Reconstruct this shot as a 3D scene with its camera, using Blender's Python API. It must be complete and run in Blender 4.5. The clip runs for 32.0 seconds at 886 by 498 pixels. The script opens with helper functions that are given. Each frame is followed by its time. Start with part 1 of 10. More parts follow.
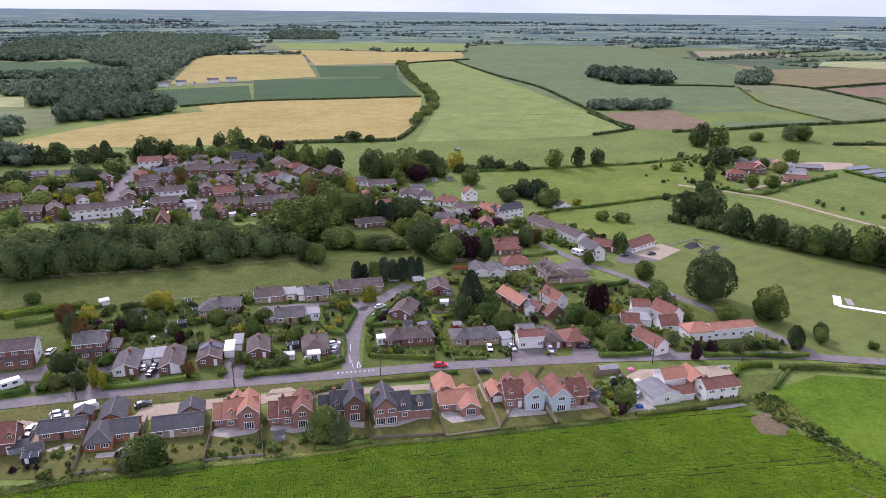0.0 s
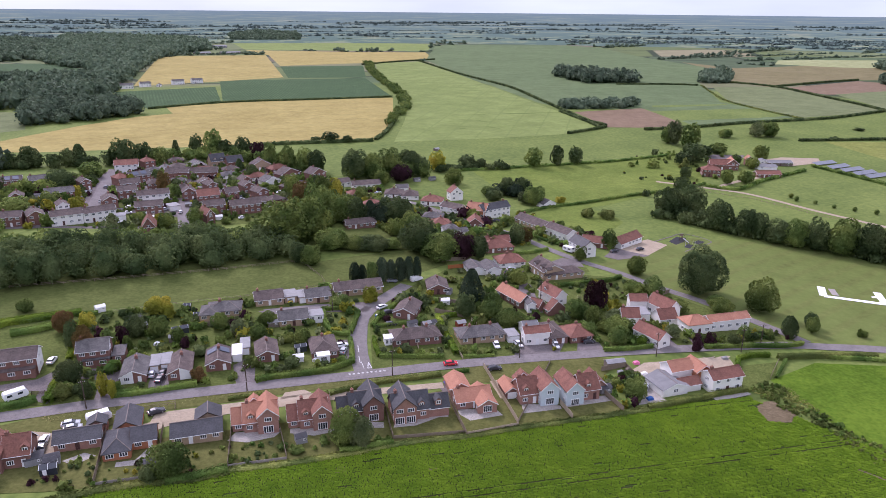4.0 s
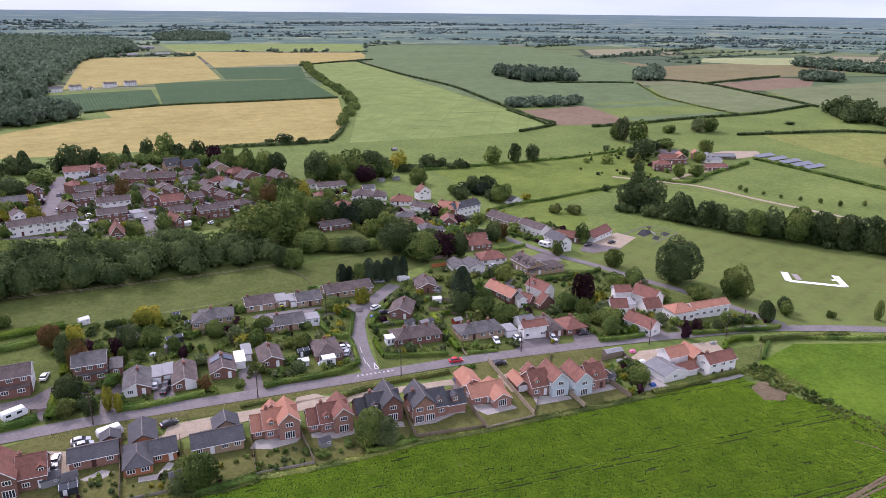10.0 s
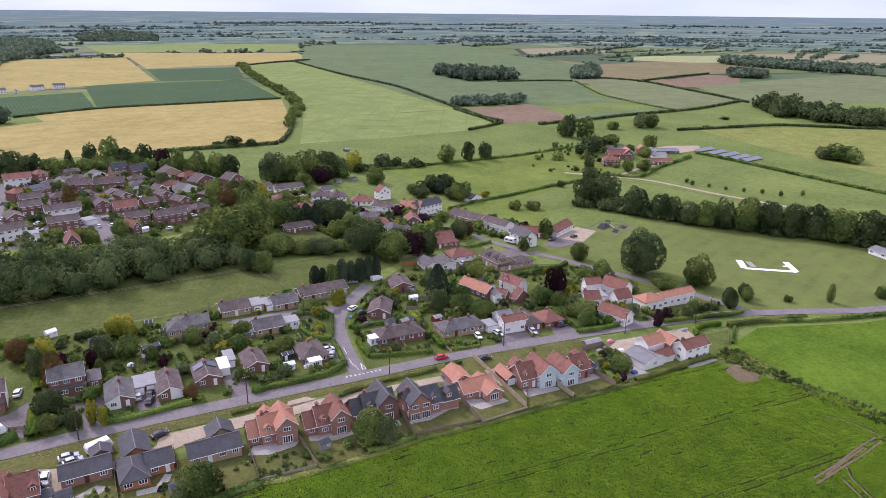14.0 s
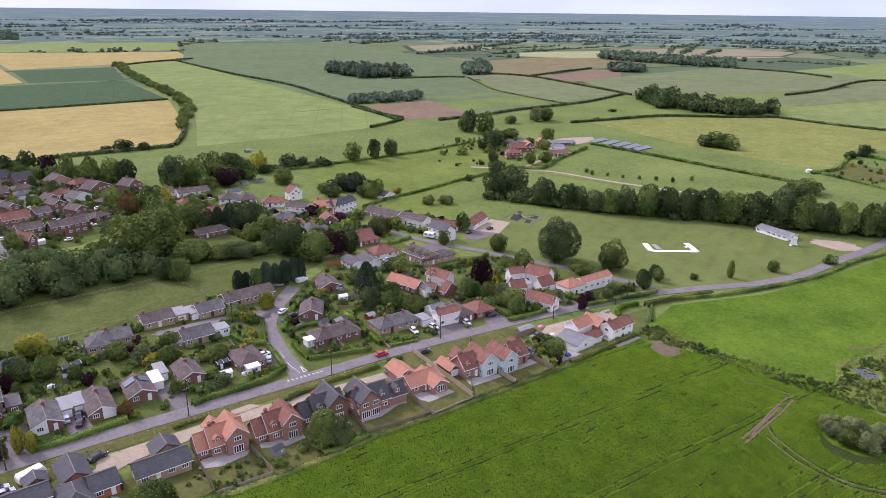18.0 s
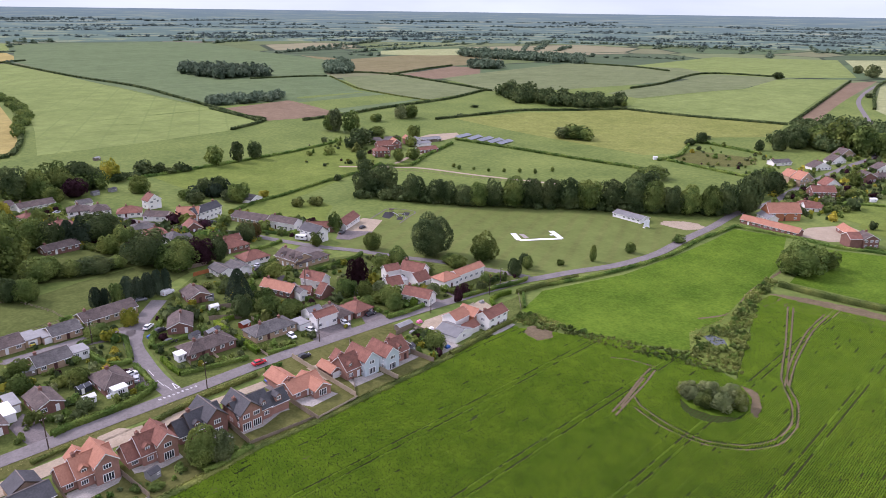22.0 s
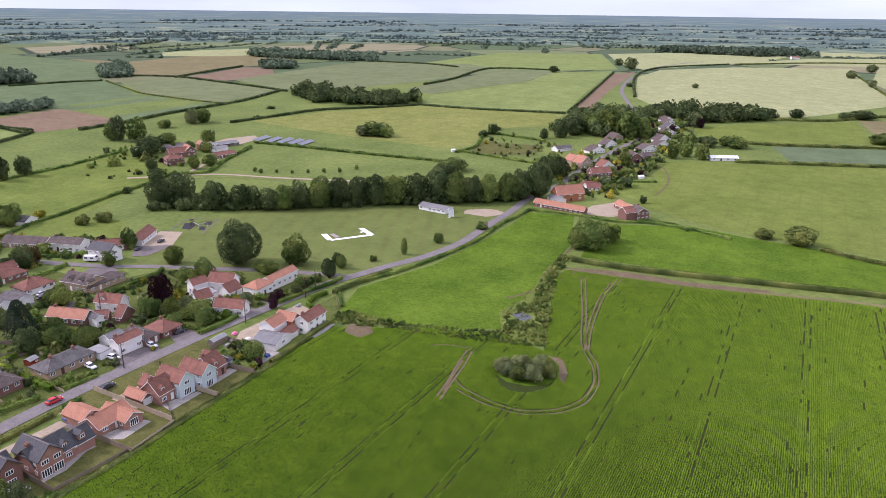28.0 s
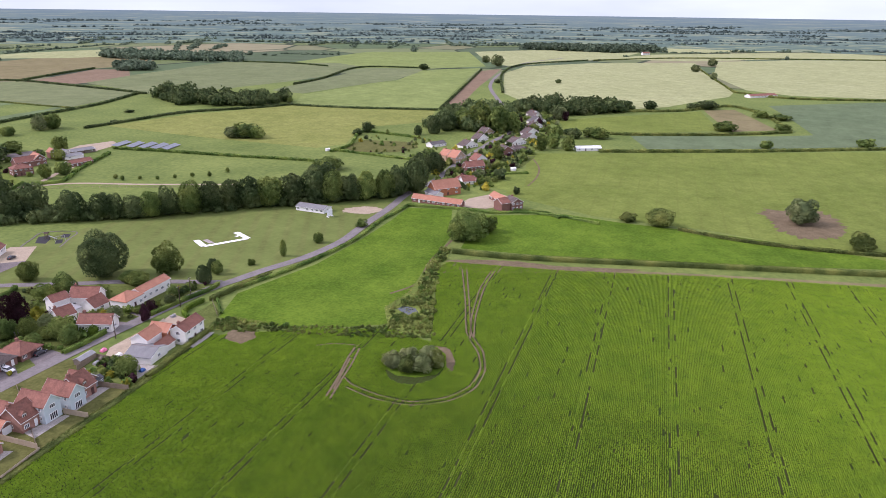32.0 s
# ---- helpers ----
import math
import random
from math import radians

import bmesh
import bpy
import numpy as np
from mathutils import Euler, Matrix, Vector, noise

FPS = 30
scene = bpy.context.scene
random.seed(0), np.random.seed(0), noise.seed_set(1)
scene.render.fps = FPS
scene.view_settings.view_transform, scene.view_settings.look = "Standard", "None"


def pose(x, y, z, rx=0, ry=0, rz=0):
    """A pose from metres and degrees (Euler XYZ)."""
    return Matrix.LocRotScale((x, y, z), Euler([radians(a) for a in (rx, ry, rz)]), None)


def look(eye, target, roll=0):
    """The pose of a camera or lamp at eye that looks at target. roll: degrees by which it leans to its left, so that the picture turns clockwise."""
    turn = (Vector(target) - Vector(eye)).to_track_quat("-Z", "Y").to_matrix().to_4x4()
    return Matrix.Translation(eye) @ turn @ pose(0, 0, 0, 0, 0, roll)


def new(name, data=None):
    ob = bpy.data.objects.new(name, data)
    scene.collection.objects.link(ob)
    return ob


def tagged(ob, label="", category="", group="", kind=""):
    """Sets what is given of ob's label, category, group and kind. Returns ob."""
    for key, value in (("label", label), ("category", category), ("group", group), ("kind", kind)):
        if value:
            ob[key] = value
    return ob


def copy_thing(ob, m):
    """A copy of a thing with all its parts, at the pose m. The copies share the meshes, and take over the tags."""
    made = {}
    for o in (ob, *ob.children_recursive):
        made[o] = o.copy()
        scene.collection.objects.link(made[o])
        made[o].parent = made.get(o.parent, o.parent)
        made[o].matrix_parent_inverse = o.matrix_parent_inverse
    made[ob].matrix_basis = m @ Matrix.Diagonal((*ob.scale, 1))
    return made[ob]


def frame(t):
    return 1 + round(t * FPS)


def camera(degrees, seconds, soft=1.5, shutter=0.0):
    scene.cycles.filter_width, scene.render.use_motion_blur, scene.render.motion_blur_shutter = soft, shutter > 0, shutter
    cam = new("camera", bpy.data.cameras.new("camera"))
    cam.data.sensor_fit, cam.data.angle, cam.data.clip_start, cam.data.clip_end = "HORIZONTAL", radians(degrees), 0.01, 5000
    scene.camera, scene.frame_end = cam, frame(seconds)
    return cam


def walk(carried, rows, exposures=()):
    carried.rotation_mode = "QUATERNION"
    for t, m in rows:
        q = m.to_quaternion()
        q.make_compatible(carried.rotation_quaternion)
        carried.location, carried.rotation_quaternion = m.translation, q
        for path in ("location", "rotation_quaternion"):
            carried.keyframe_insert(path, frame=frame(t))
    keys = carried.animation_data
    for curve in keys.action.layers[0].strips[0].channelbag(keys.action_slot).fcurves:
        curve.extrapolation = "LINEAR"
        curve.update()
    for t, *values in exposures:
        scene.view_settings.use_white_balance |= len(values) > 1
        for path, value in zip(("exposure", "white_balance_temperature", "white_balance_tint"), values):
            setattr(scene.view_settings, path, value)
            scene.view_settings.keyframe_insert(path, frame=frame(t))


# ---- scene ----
cam = camera(65.0, 32.0, soft=0.5)
METRES, EYE, TILT, LEAN, TURN = 64.0, 100.0, 0.0, 1.1, -12.2
ROWS = [
    (0.0, 0.0, 0.0, 0.0, 0.56, -19.01, -1.62),
    (0.5, -0.0265, -0.0021, -0.0007, 0.15, -19.0, -1.62),
    (1.0, -0.0533, -0.004, -0.0013, -0.26, -18.98, -1.62),
    (1.5, -0.0796, -0.006, -0.002, -0.66, -18.97, -1.62),
    (2.0, -0.1064, -0.0075, -0.0029, -1.06, -18.97, -1.62),
    (2.5, -0.1332, -0.0087, -0.0037, -1.46, -18.96, -1.63),
    (3.0, -0.1597, -0.0095, -0.0043, -1.86, -18.95, -1.62),
    (3.5, -0.1862, -0.0102, -0.0052, -2.27, -18.93, -1.62),
    (5.5, -0.2914, -0.0136, -0.007, -3.87, -18.9, -1.61),
    (6.0, -0.3185, -0.0132, -0.0087, -4.27, -18.88, -1.62),
    (6.5, -0.3452, -0.0129, -0.0091, -4.68, -18.86, -1.62),
    (7.0, -0.372, -0.0124, -0.0099, -5.08, -18.85, -1.63),
    (7.5, -0.3984, -0.0117, -0.0104, -5.51, -18.83, -1.62),
    (8.0, -0.4254, -0.0109, -0.0115, -6.01, -18.81, -1.62),
    (8.5, -0.4521, -0.0099, -0.0125, -6.54, -18.79, -1.62),
    (9.0, -0.4789, -0.0086, -0.0135, -7.15, -18.78, -1.61),
    (9.5, -0.5056, -0.0072, -0.0145, -7.76, -18.77, -1.61),
    (10.0, -0.5324, -0.0055, -0.0155, -8.41, -18.75, -1.61),
    (10.5, -0.559, -0.0037, -0.0166, -9.07, -18.73, -1.62),
    (11.0, -0.5855, -0.0019, -0.0178, -9.74, -18.72, -1.62),
    (11.5, -0.6121, 0.0004, -0.0192, -10.43, -18.7, -1.62),
    (12.0, -0.6386, 0.003, -0.0205, -11.11, -18.69, -1.61),
    (12.5, -0.665, 0.0059, -0.0216, -11.78, -18.67, -1.62),
    (13.0, -0.6913, 0.0094, -0.0229, -12.46, -18.66, -1.61),
    (13.5, -0.7177, 0.0129, -0.0241, -13.15, -18.64, -1.6),
    (14.0, -0.7422, 0.0166, -0.0252, -13.78, -18.62, -1.6),
    (14.5, -0.7686, 0.0211, -0.0265, -14.45, -18.62, -1.61),
    (16.5, -0.8698, 0.0376, -0.0278, -18.42, -18.59, -1.65),
    (17.0, -0.896, 0.0462, -0.0318, -20.0, -18.55, -1.64),
    (17.5, -0.9183, 0.0523, -0.0339, -21.46, -18.56, -1.6),
    (18.0, -0.931, 0.0559, -0.0349, -22.95, -18.57, -1.62),
    (18.5, -0.935, 0.0558, -0.036, -24.35, -18.57, -1.64),
    (19.0, -0.9355, 0.058, -0.0367, -25.69, -18.57, -1.64),
    (19.5, -0.9363, 0.0547, -0.0363, -27.04, -18.53, -1.65),
    (20.0, -0.9368, 0.0555, -0.0368, -28.41, -18.5, -1.66),
    (20.5, -0.9381, 0.0559, -0.0368, -29.78, -18.46, -1.66),
    (21.0, -0.9391, 0.0547, -0.0356, -31.16, -18.43, -1.65),
    (21.5, -0.9404, 0.0549, -0.0363, -32.56, -18.41, -1.63),
    (22.0, -0.9411, 0.0549, -0.0362, -33.96, -18.39, -1.63),
    (22.5, -0.9419, 0.0542, -0.0361, -35.35, -18.36, -1.63),
    (23.0, -0.9434, 0.0544, -0.0357, -36.75, -18.34, -1.62),
    (23.5, -0.9441, 0.055, -0.0356, -38.14, -18.3, -1.63),
    (24.0, -0.9453, 0.0543, -0.0355, -39.53, -18.27, -1.61),
    (24.5, -0.9471, 0.0538, -0.0357, -40.93, -18.24, -1.58),
    (25.0, -0.9479, 0.0533, -0.0356, -42.35, -18.21, -1.55),
    (25.5, -0.9485, 0.0529, -0.0361, -43.77, -18.18, -1.53),
    (26.0, -0.9493, 0.0529, -0.0365, -45.19, -18.15, -1.5),
    (26.5, -0.9508, 0.0522, -0.0366, -46.6, -18.11, -1.48),
    (28.5, -0.9572, 0.0489, -0.0357, -51.43, -18.05, -1.39),
    (29.0, -0.9581, 0.049, -0.0358, -52.52, -18.04, -1.38),
    (29.5, -0.9589, 0.0483, -0.0355, -53.67, -18.0, -1.36),
    (30.0, -0.9595, 0.0464, -0.0355, -55.14, -17.97, -1.34),
    (30.5, -0.9611, 0.0462, -0.0387, -57.16, -17.93, -1.34),
    (31.0, -0.9629, 0.0449, -0.0445, -59.16, -17.9, -1.3),
    (31.5, -0.9661, 0.0467, -0.0503, -60.24, -17.87, -1.29),
    (32.0, -0.9678, 0.0464, -0.0562, -60.67, -17.87, -1.27),
]
walk(cam, [(t, pose(0, 0, EYE, TILT, LEAN, TURN) @ pose(METRES * x, METRES * y, METRES * z, 90 + pitch, roll, yaw)) for t, x, y, z, yaw, pitch, roll in ROWS],
     exposures=[(0, 0.56, 5720, 39), (16, 0.57, 5770, 38), (32, 0.62, 5880, 37)])

# ---- world and sun: bright thin cloud, soft sun ahead and to the left of the first view ----
SUN_AZ, SUN_EL = 340.0, 40.0  # degrees, clockwise from +y, and above the horizon
world = bpy.data.worlds.new("sky")
scene.world = world
world.use_nodes = True
wn, wl = world.node_tree.nodes, world.node_tree.links
wn.clear()
w_out, w_bg = wn.new("ShaderNodeOutputWorld"), wn.new("ShaderNodeBackground")
w_sky, w_mix = wn.new("ShaderNodeTexSky"), wn.new("ShaderNodeMix")
w_sky.sky_type, w_sky.sun_disc = "NISHITA", False
w_sky.sun_elevation, w_sky.sun_rotation = radians(SUN_EL), radians(SUN_AZ)
w_sky.dust_density = 3.0
w_mix.data_type = "RGBA"
w_mix.inputs[0].default_value = 0.88
w_noise, w_ramp, w_co, w_map = wn.new("ShaderNodeTexNoise"), wn.new("ShaderNodeValToRGB"), wn.new("ShaderNodeTexCoord"), wn.new("ShaderNodeMapping")
w_map.inputs["Scale"].default_value = (1.0, 1.0, 5.0)
w_noise.inputs["Scale"].default_value, w_noise.inputs["Detail"].default_value = 3.0, 5.0
w_ramp.color_ramp.elements[0].position, w_ramp.color_ramp.elements[1].position = 0.35, 0.7
w_ramp.color_ramp.elements[0].color, w_ramp.color_ramp.elements[1].color = (6.3, 6.85, 7.0, 1), (8.2, 8.75, 8.55, 1)
wl.new(w_co.outputs["Generated"], w_map.inputs["Vector"])
wl.new(w_map.outputs["Vector"], w_noise.inputs["Vector"])
wl.new(w_noise.outputs["Fac"], w_ramp.inputs["Fac"])
wl.new(w_sky.outputs["Color"], w_mix.inputs[6])
# the cloud is dimmer towards the horizon
w_sep, w_rng, w_mul = wn.new("ShaderNodeSeparateXYZ"), wn.new("ShaderNodeMapRange"), wn.new("ShaderNodeVectorMath")
wl.new(w_co.outputs["Generated"], w_sep.inputs[0])
w_rng.inputs["From Min"].default_value, w_rng.inputs["From Max"].default_value = 0.0, 0.5
w_rng.inputs["To Min"].default_value, w_rng.inputs["To Max"].default_value = 0.74, 0.98
wl.new(w_sep.outputs["Z"], w_rng.inputs["Value"])
w_mul.operation = "SCALE"
wl.new(w_ramp.outputs["Color"], w_mul.inputs[0])
wl.new(w_rng.outputs[0], w_mul.inputs["Scale"])
w_haze, w_tint = wn.new("ShaderNodeValToRGB"), wn.new("ShaderNodeVectorMath")
w_haze.color_ramp.elements[0].position, w_haze.color_ramp.elements[1].position = 0.0, 0.2
w_haze.color_ramp.elements[0].color, w_haze.color_ramp.elements[1].color = (0.95, 1.03, 0.96, 1), (1, 1, 1, 1)
wl.new(w_sep.outputs["Z"], w_haze.inputs["Fac"])
w_tint.operation = "MULTIPLY"
wl.new(w_mul.outputs[0], w_tint.inputs[0]), wl.new(w_haze.outputs["Color"], w_tint.inputs[1])
wl.new(w_tint.outputs[0], w_mix.inputs[7])
wl.new(w_mix.outputs[2], w_bg.inputs["Color"])
w_bg.inputs["Strength"].default_value = 0.115
wl.new(w_bg.outputs[0], w_out.inputs["Surface"])
sun = new("sun", bpy.data.lights.new("sun", "SUN"))
sun.data.energy, sun.data.angle, sun.data.color = 2.2, radians(10), (1.0, 0.94, 0.84)
sun.matrix_world = look((0, 0, 300), (300 * -math.sin(radians(SUN_AZ)), 300 * -math.cos(radians(SUN_AZ)), 300 - 300 * math.tan(radians(SUN_EL))))

# ---- materials ----
MATS = {}


def rgba(c):
    return (c[0], c[1], c[2], 1.0)


def mat(name, c, c2=None, rough=0.85, scale=1.0, fine=12.0, bump=0.3, metal=0.0, spread=0.0, stripe=None, world=False, spec=None, blotch=0.2):
    """A material with two scales of colour change and a fine relief. stripe: (degrees, spacing m, width share, colour, strength) lines on the ground.
    spread: how far the objects, or the islands of one mesh, differ from one another in brightness."""
    if name in MATS:
        return MATS[name]
    m = MATS[name] = bpy.data.materials.new(name)
    m.use_nodes = True
    n, l = m.node_tree.nodes, m.node_tree.links
    b = n["Principled BSDF"]
    b.inputs["Roughness"].default_value, b.inputs["Metallic"].default_value = rough, metal
    b.inputs["Specular IOR Level"].default_value = (0.02 if world else 0.15) if spec is None else spec
    c2 = c2 or tuple(v * 0.72 for v in c)
    if world:
        co = n.new("ShaderNodeNewGeometry").outputs["Position"]
    else:
        co = n.new("ShaderNodeTexCoord").outputs["Object"]
    big, small = n.new("ShaderNodeTexNoise"), n.new("ShaderNodeTexNoise")
    big.inputs["Scale"].default_value, big.inputs["Detail"].default_value = scale, 4.0
    small.inputs["Scale"].default_value, small.inputs["Detail"].default_value = fine, 3.0
    l.new(co, big.inputs["Vector"]), l.new(co, small.inputs["Vector"])
    mx = n.new("ShaderNodeMath")
    mx.operation = "MULTIPLY_ADD"
    l.new(small.outputs["Fac"], mx.inputs[0])
    mx.inputs[1].default_value = 0.55
    sc = n.new("ShaderNodeMath")
    sc.operation = "MULTIPLY"
    l.new(big.outputs["Fac"], sc.inputs[0])
    sc.inputs[1].default_value = 0.6
    l.new(sc.outputs[0], mx.inputs[2])
    ramp = n.new("ShaderNodeValToRGB")
    ramp.color_ramp.elements[0].position, ramp.color_ramp.elements[1].position = 0.38, 0.76
    ramp.color_ramp.elements[0].color, ramp.color_ramp.elements[1].color = rgba(c2), rgba(c)
    l.new(mx.outputs[0], ramp.inputs["Fac"])
    col = ramp.outputs["Color"]
    if world:
        blot, wear, tone = n.new("ShaderNodeTexNoise"), n.new("ShaderNodeMapRange"), n.new("ShaderNodeHueSaturation")
        blot.inputs["Scale"].default_value, blot.inputs["Detail"].default_value, blot.inputs["Roughness"].default_value = scale * 5, 8.0, 0.72
        l.new(co, blot.inputs["Vector"])
        wear.inputs["From Min"].default_value, wear.inputs["From Max"].default_value = 0.3, 0.7
        wear.inputs["To Min"].default_value, wear.inputs["To Max"].default_value = 1 - blotch, 1 + blotch
        l.new(blot.outputs["Fac"], wear.inputs["Value"])
        l.new(wear.outputs[0], tone.inputs["Value"])
        l.new(col, tone.inputs["Color"])
        col = tone.outputs["Color"]
    if stripe:
        deg, space, share, scol, power = stripe
        sep = n.new("ShaderNodeVectorMath")
        sep.operation = "DOT_PRODUCT"
        sep.inputs[1].default_value = (-math.sin(radians(deg)), math.cos(radians(deg)), 0)
        l.new(co, sep.inputs[0])
        wob = n.new("ShaderNodeMath")
        wob.operation = "MULTIPLY_ADD"
        l.new(small.outputs["Fac"], wob.inputs[0])
        wob.inputs[1].default_value = space * 0.12
        l.new(sep.outputs["Value"], wob.inputs[2])
        mod = n.new("ShaderNodeMath")
        mod.operation = "PINGPONG"
        mod.inputs[1].default_value = space / 2
        l.new(wob.outputs[0], mod.inputs[0])
        rng = n.new("ShaderNodeMapRange")
        rng.inputs["From Min"].default_value, rng.inputs["From Max"].default_value = space * share * 0.5, space * share * 0.5 * 1.6 + 0.01
        rng.inputs["To Min"].default_value, rng.inputs["To Max"].default_value = power, 0.0
        l.new(mod.outputs[0], rng.inputs["Value"])
        cut = n.new("ShaderNodeMath")
        cut.operation = "MULTIPLY"
        l.new(rng.outputs[0], cut.inputs[0])
        l.new(big.outputs["Fac"], cut.inputs[1])
        mix = n.new("ShaderNodeMix")
        mix.data_type = "RGBA"
        l.new(cut.outputs[0], mix.inputs[0])
        l.new(col, mix.inputs[6])
        mix.inputs[7].default_value = rgba(scol)
        col = mix.outputs[2]
    if spread:
        info, geo, add, hsv = n.new("ShaderNodeObjectInfo"), n.new("ShaderNodeNewGeometry"), n.new("ShaderNodeMath"), n.new("ShaderNodeHueSaturation")
        add.operation = "ADD"
        l.new(info.outputs["Random"], add.inputs[0]), l.new(geo.outputs["Random Per Island"], add.inputs[1])
        r2 = n.new("ShaderNodeMapRange")
        r2.inputs["From Max"].default_value = 2.0
        r2.inputs["To Min"].default_value, r2.inputs["To Max"].default_value = 1 - spread, 1 + spread
        l.new(add.outputs[0], r2.inputs["Value"])
        l.new(r2.outputs[0], hsv.inputs["Value"])
        l.new(col, hsv.inputs["Color"])
        col = hsv.outputs["Color"]
    l.new(col, b.inputs["Base Color"])
    if bump:
        bp = n.new("ShaderNodeBump")
        bp.inputs["Strength"].default_value, bp.inputs["Distance"].default_value = bump, 0.5 / fine
        l.new(small.outputs["Fac"], bp.inputs["Height"])
        l.new(bp.outputs[0], b.inputs["Normal"])
    return m


def leaf_mat(name, c, c2, spread=0.45, thin=0.27, fine=2.0, differ=1.0):
    """Leaves: the light that falls on their far side shines through in part."""
    m = mat(name, c, c2, rough=0.7, scale=0.25, fine=fine, bump=0, spread=spread, spec=0.04)
    n, l = m.node_tree.nodes, m.node_tree.links
    b, out = n["Principled BSDF"], n["Material Output"]
    # whole crowns differ: some yellower, some darker
    tone, hsv, hue, val = n.new("ShaderNodeTexNoise"), n.new("ShaderNodeHueSaturation"), n.new("ShaderNodeMapRange"), n.new("ShaderNodeMapRange")
    tone.inputs["Scale"].default_value, tone.inputs["Detail"].default_value = 0.11, 1.0
    l.new(n.new("ShaderNodeNewGeometry").outputs["Position"], tone.inputs["Vector"])
    for rng, lo, hi in ((hue, 0.5 + 0.022 * differ, 0.5 - 0.022 * differ), (val, 1 - 0.36 * differ, 1 + 0.42 * differ)):
        rng.inputs["From Min"].default_value, rng.inputs["From Max"].default_value = 0.32, 0.68
        rng.inputs["To Min"].default_value, rng.inputs["To Max"].default_value = lo, hi
        l.new(tone.outputs["Fac"], rng.inputs["Value"])
    l.new(hue.outputs[0], hsv.inputs["Hue"]), l.new(val.outputs[0], hsv.inputs["Value"])
    l.new(b.inputs["Base Color"].links[0].from_socket, hsv.inputs["Color"])
    l.new(hsv.outputs["Color"], b.inputs["Base Color"])
    tr, mix = n.new("ShaderNodeBsdfTranslucent"), n.new("ShaderNodeMixShader")
    l.new(hsv.outputs["Color"], tr.inputs["Color"])
    mix.inputs[0].default_value = thin
    l.new(b.outputs[0], mix.inputs[1])
    l.new(tr.outputs[0], mix.inputs[2])
    l.new(mix.outputs[0], out.inputs["Surface"])
    return m



GRASS = mat("rough pasture grass", (0.16, 0.2, 0.045), (0.088, 0.125, 0.026), scale=0.03, fine=0.7, world=True, bump=0.2)
YOUNG = mat("young green cereal", (0.15, 0.185, 0.042), (0.1, 0.135, 0.026), scale=0.02, fine=0.6, world=True, bump=0.3, stripe=(0, 12.0, 0.06, (0.11, 0.13, 0.03), 0.6))
PADDOCK = mat("grazed paddock grass", (0.103, 0.122, 0.036), (0.068, 0.088, 0.024), scale=0.04, fine=0.8, world=True, bump=0.2)
MEADOW = mat("lush meadow grass", (0.107, 0.17, 0.017), (0.046, 0.093, 0.008), scale=0.05, fine=0.9, world=True, bump=0.4)
SPORTS = mat("mown playing field", (0.139, 0.16, 0.05), (0.1, 0.124, 0.035), scale=0.02, fine=0.5, world=True, bump=0.1, stripe=(24, 9.0, 0.5, (0.125, 0.175, 0.045), 0.6))
LAWN = mat("garden lawn", (0.108, 0.13, 0.036), (0.062, 0.084, 0.021), scale=0.15, fine=1.5, world=True, bump=0.2)
DRYLAWN = mat("dry worn grass", (0.125, 0.125, 0.042), (0.072, 0.08, 0.023), scale=0.15, fine=1.2, world=True, bump=0.2)
CROP = mat("leafy green root crop", (0.048, 0.056, 0.017), (0.03, 0.037, 0.011), rough=0.6, scale=0.03, fine=1.6, world=True, bump=0.6, stripe=(0, 1.0, 0.3, (0.03, 0.07, 0.012), 1.0))
WHEAT = mat("ripe barley", (0.33, 0.276, 0.1), (0.252, 0.205, 0.07), scale=0.012, fine=0.25, world=True, bump=0.2, stripe=(8, 24.0, 0.06, (0.27, 0.21, 0.07), 1.1))
PALEWHEAT = mat("pale ripening corn", (0.295, 0.312, 0.155), (0.24, 0.26, 0.12), scale=0.01, fine=0.2, world=True, bump=0.2, stripe=(35, 24.0, 0.05, (0.19, 0.2, 0.08), 0.9))
PALEGREEN = mat("pale green cereal", (0.182, 0.226, 0.072), (0.145, 0.187, 0.057), scale=0.008, fine=0.2, world=True, bump=0.2, stripe=(62, 24.0, 0.05, (0.12, 0.16, 0.05), 0.7))
MIDGREEN = mat("mid green cereal", (0.12, 0.16, 0.074), (0.094, 0.132, 0.06), scale=0.008, fine=0.2, world=True, bump=0.2, stripe=(20, 24.0, 0.05, (0.06, 0.1, 0.04), 0.6))
DARKCROP = mat("dark green potato crop", (0.07, 0.115, 0.052), (0.046, 0.082, 0.036), scale=0.02, fine=0.4, world=True, bump=0.4, stripe=(98, 3.6, 0.4, (0.03, 0.055, 0.022), 0.7))
GREYGREEN = mat("grey green cereal", (0.155, 0.18, 0.085), (0.12, 0.145, 0.065), scale=0.008, fine=0.2, world=True, bump=0.2, stripe=(-35, 24.0, 0.05, (0.09, 0.11, 0.05), 0.7))
PLOUGH = mat("ploughed brown soil", (0.205, 0.148, 0.098), (0.155, 0.112, 0.072), scale=0.02, fine=0.5, world=True, bump=0.4)
FALLOW = mat("brown green fallow", (0.19, 0.165, 0.085), (0.145, 0.13, 0.06), scale=0.01, fine=0.25, world=True, bump=0.2)
SCRUBLAND = mat("yellow rough grazing", (0.2, 0.215, 0.062), (0.145, 0.168, 0.042), scale=0.02, fine=0.4, world=True, bump=0.3)
BLUECROP = mat("blue green brassica crop", (0.115, 0.152, 0.08), (0.09, 0.126, 0.064), scale=0.01, fine=0.3, world=True, bump=0.2)
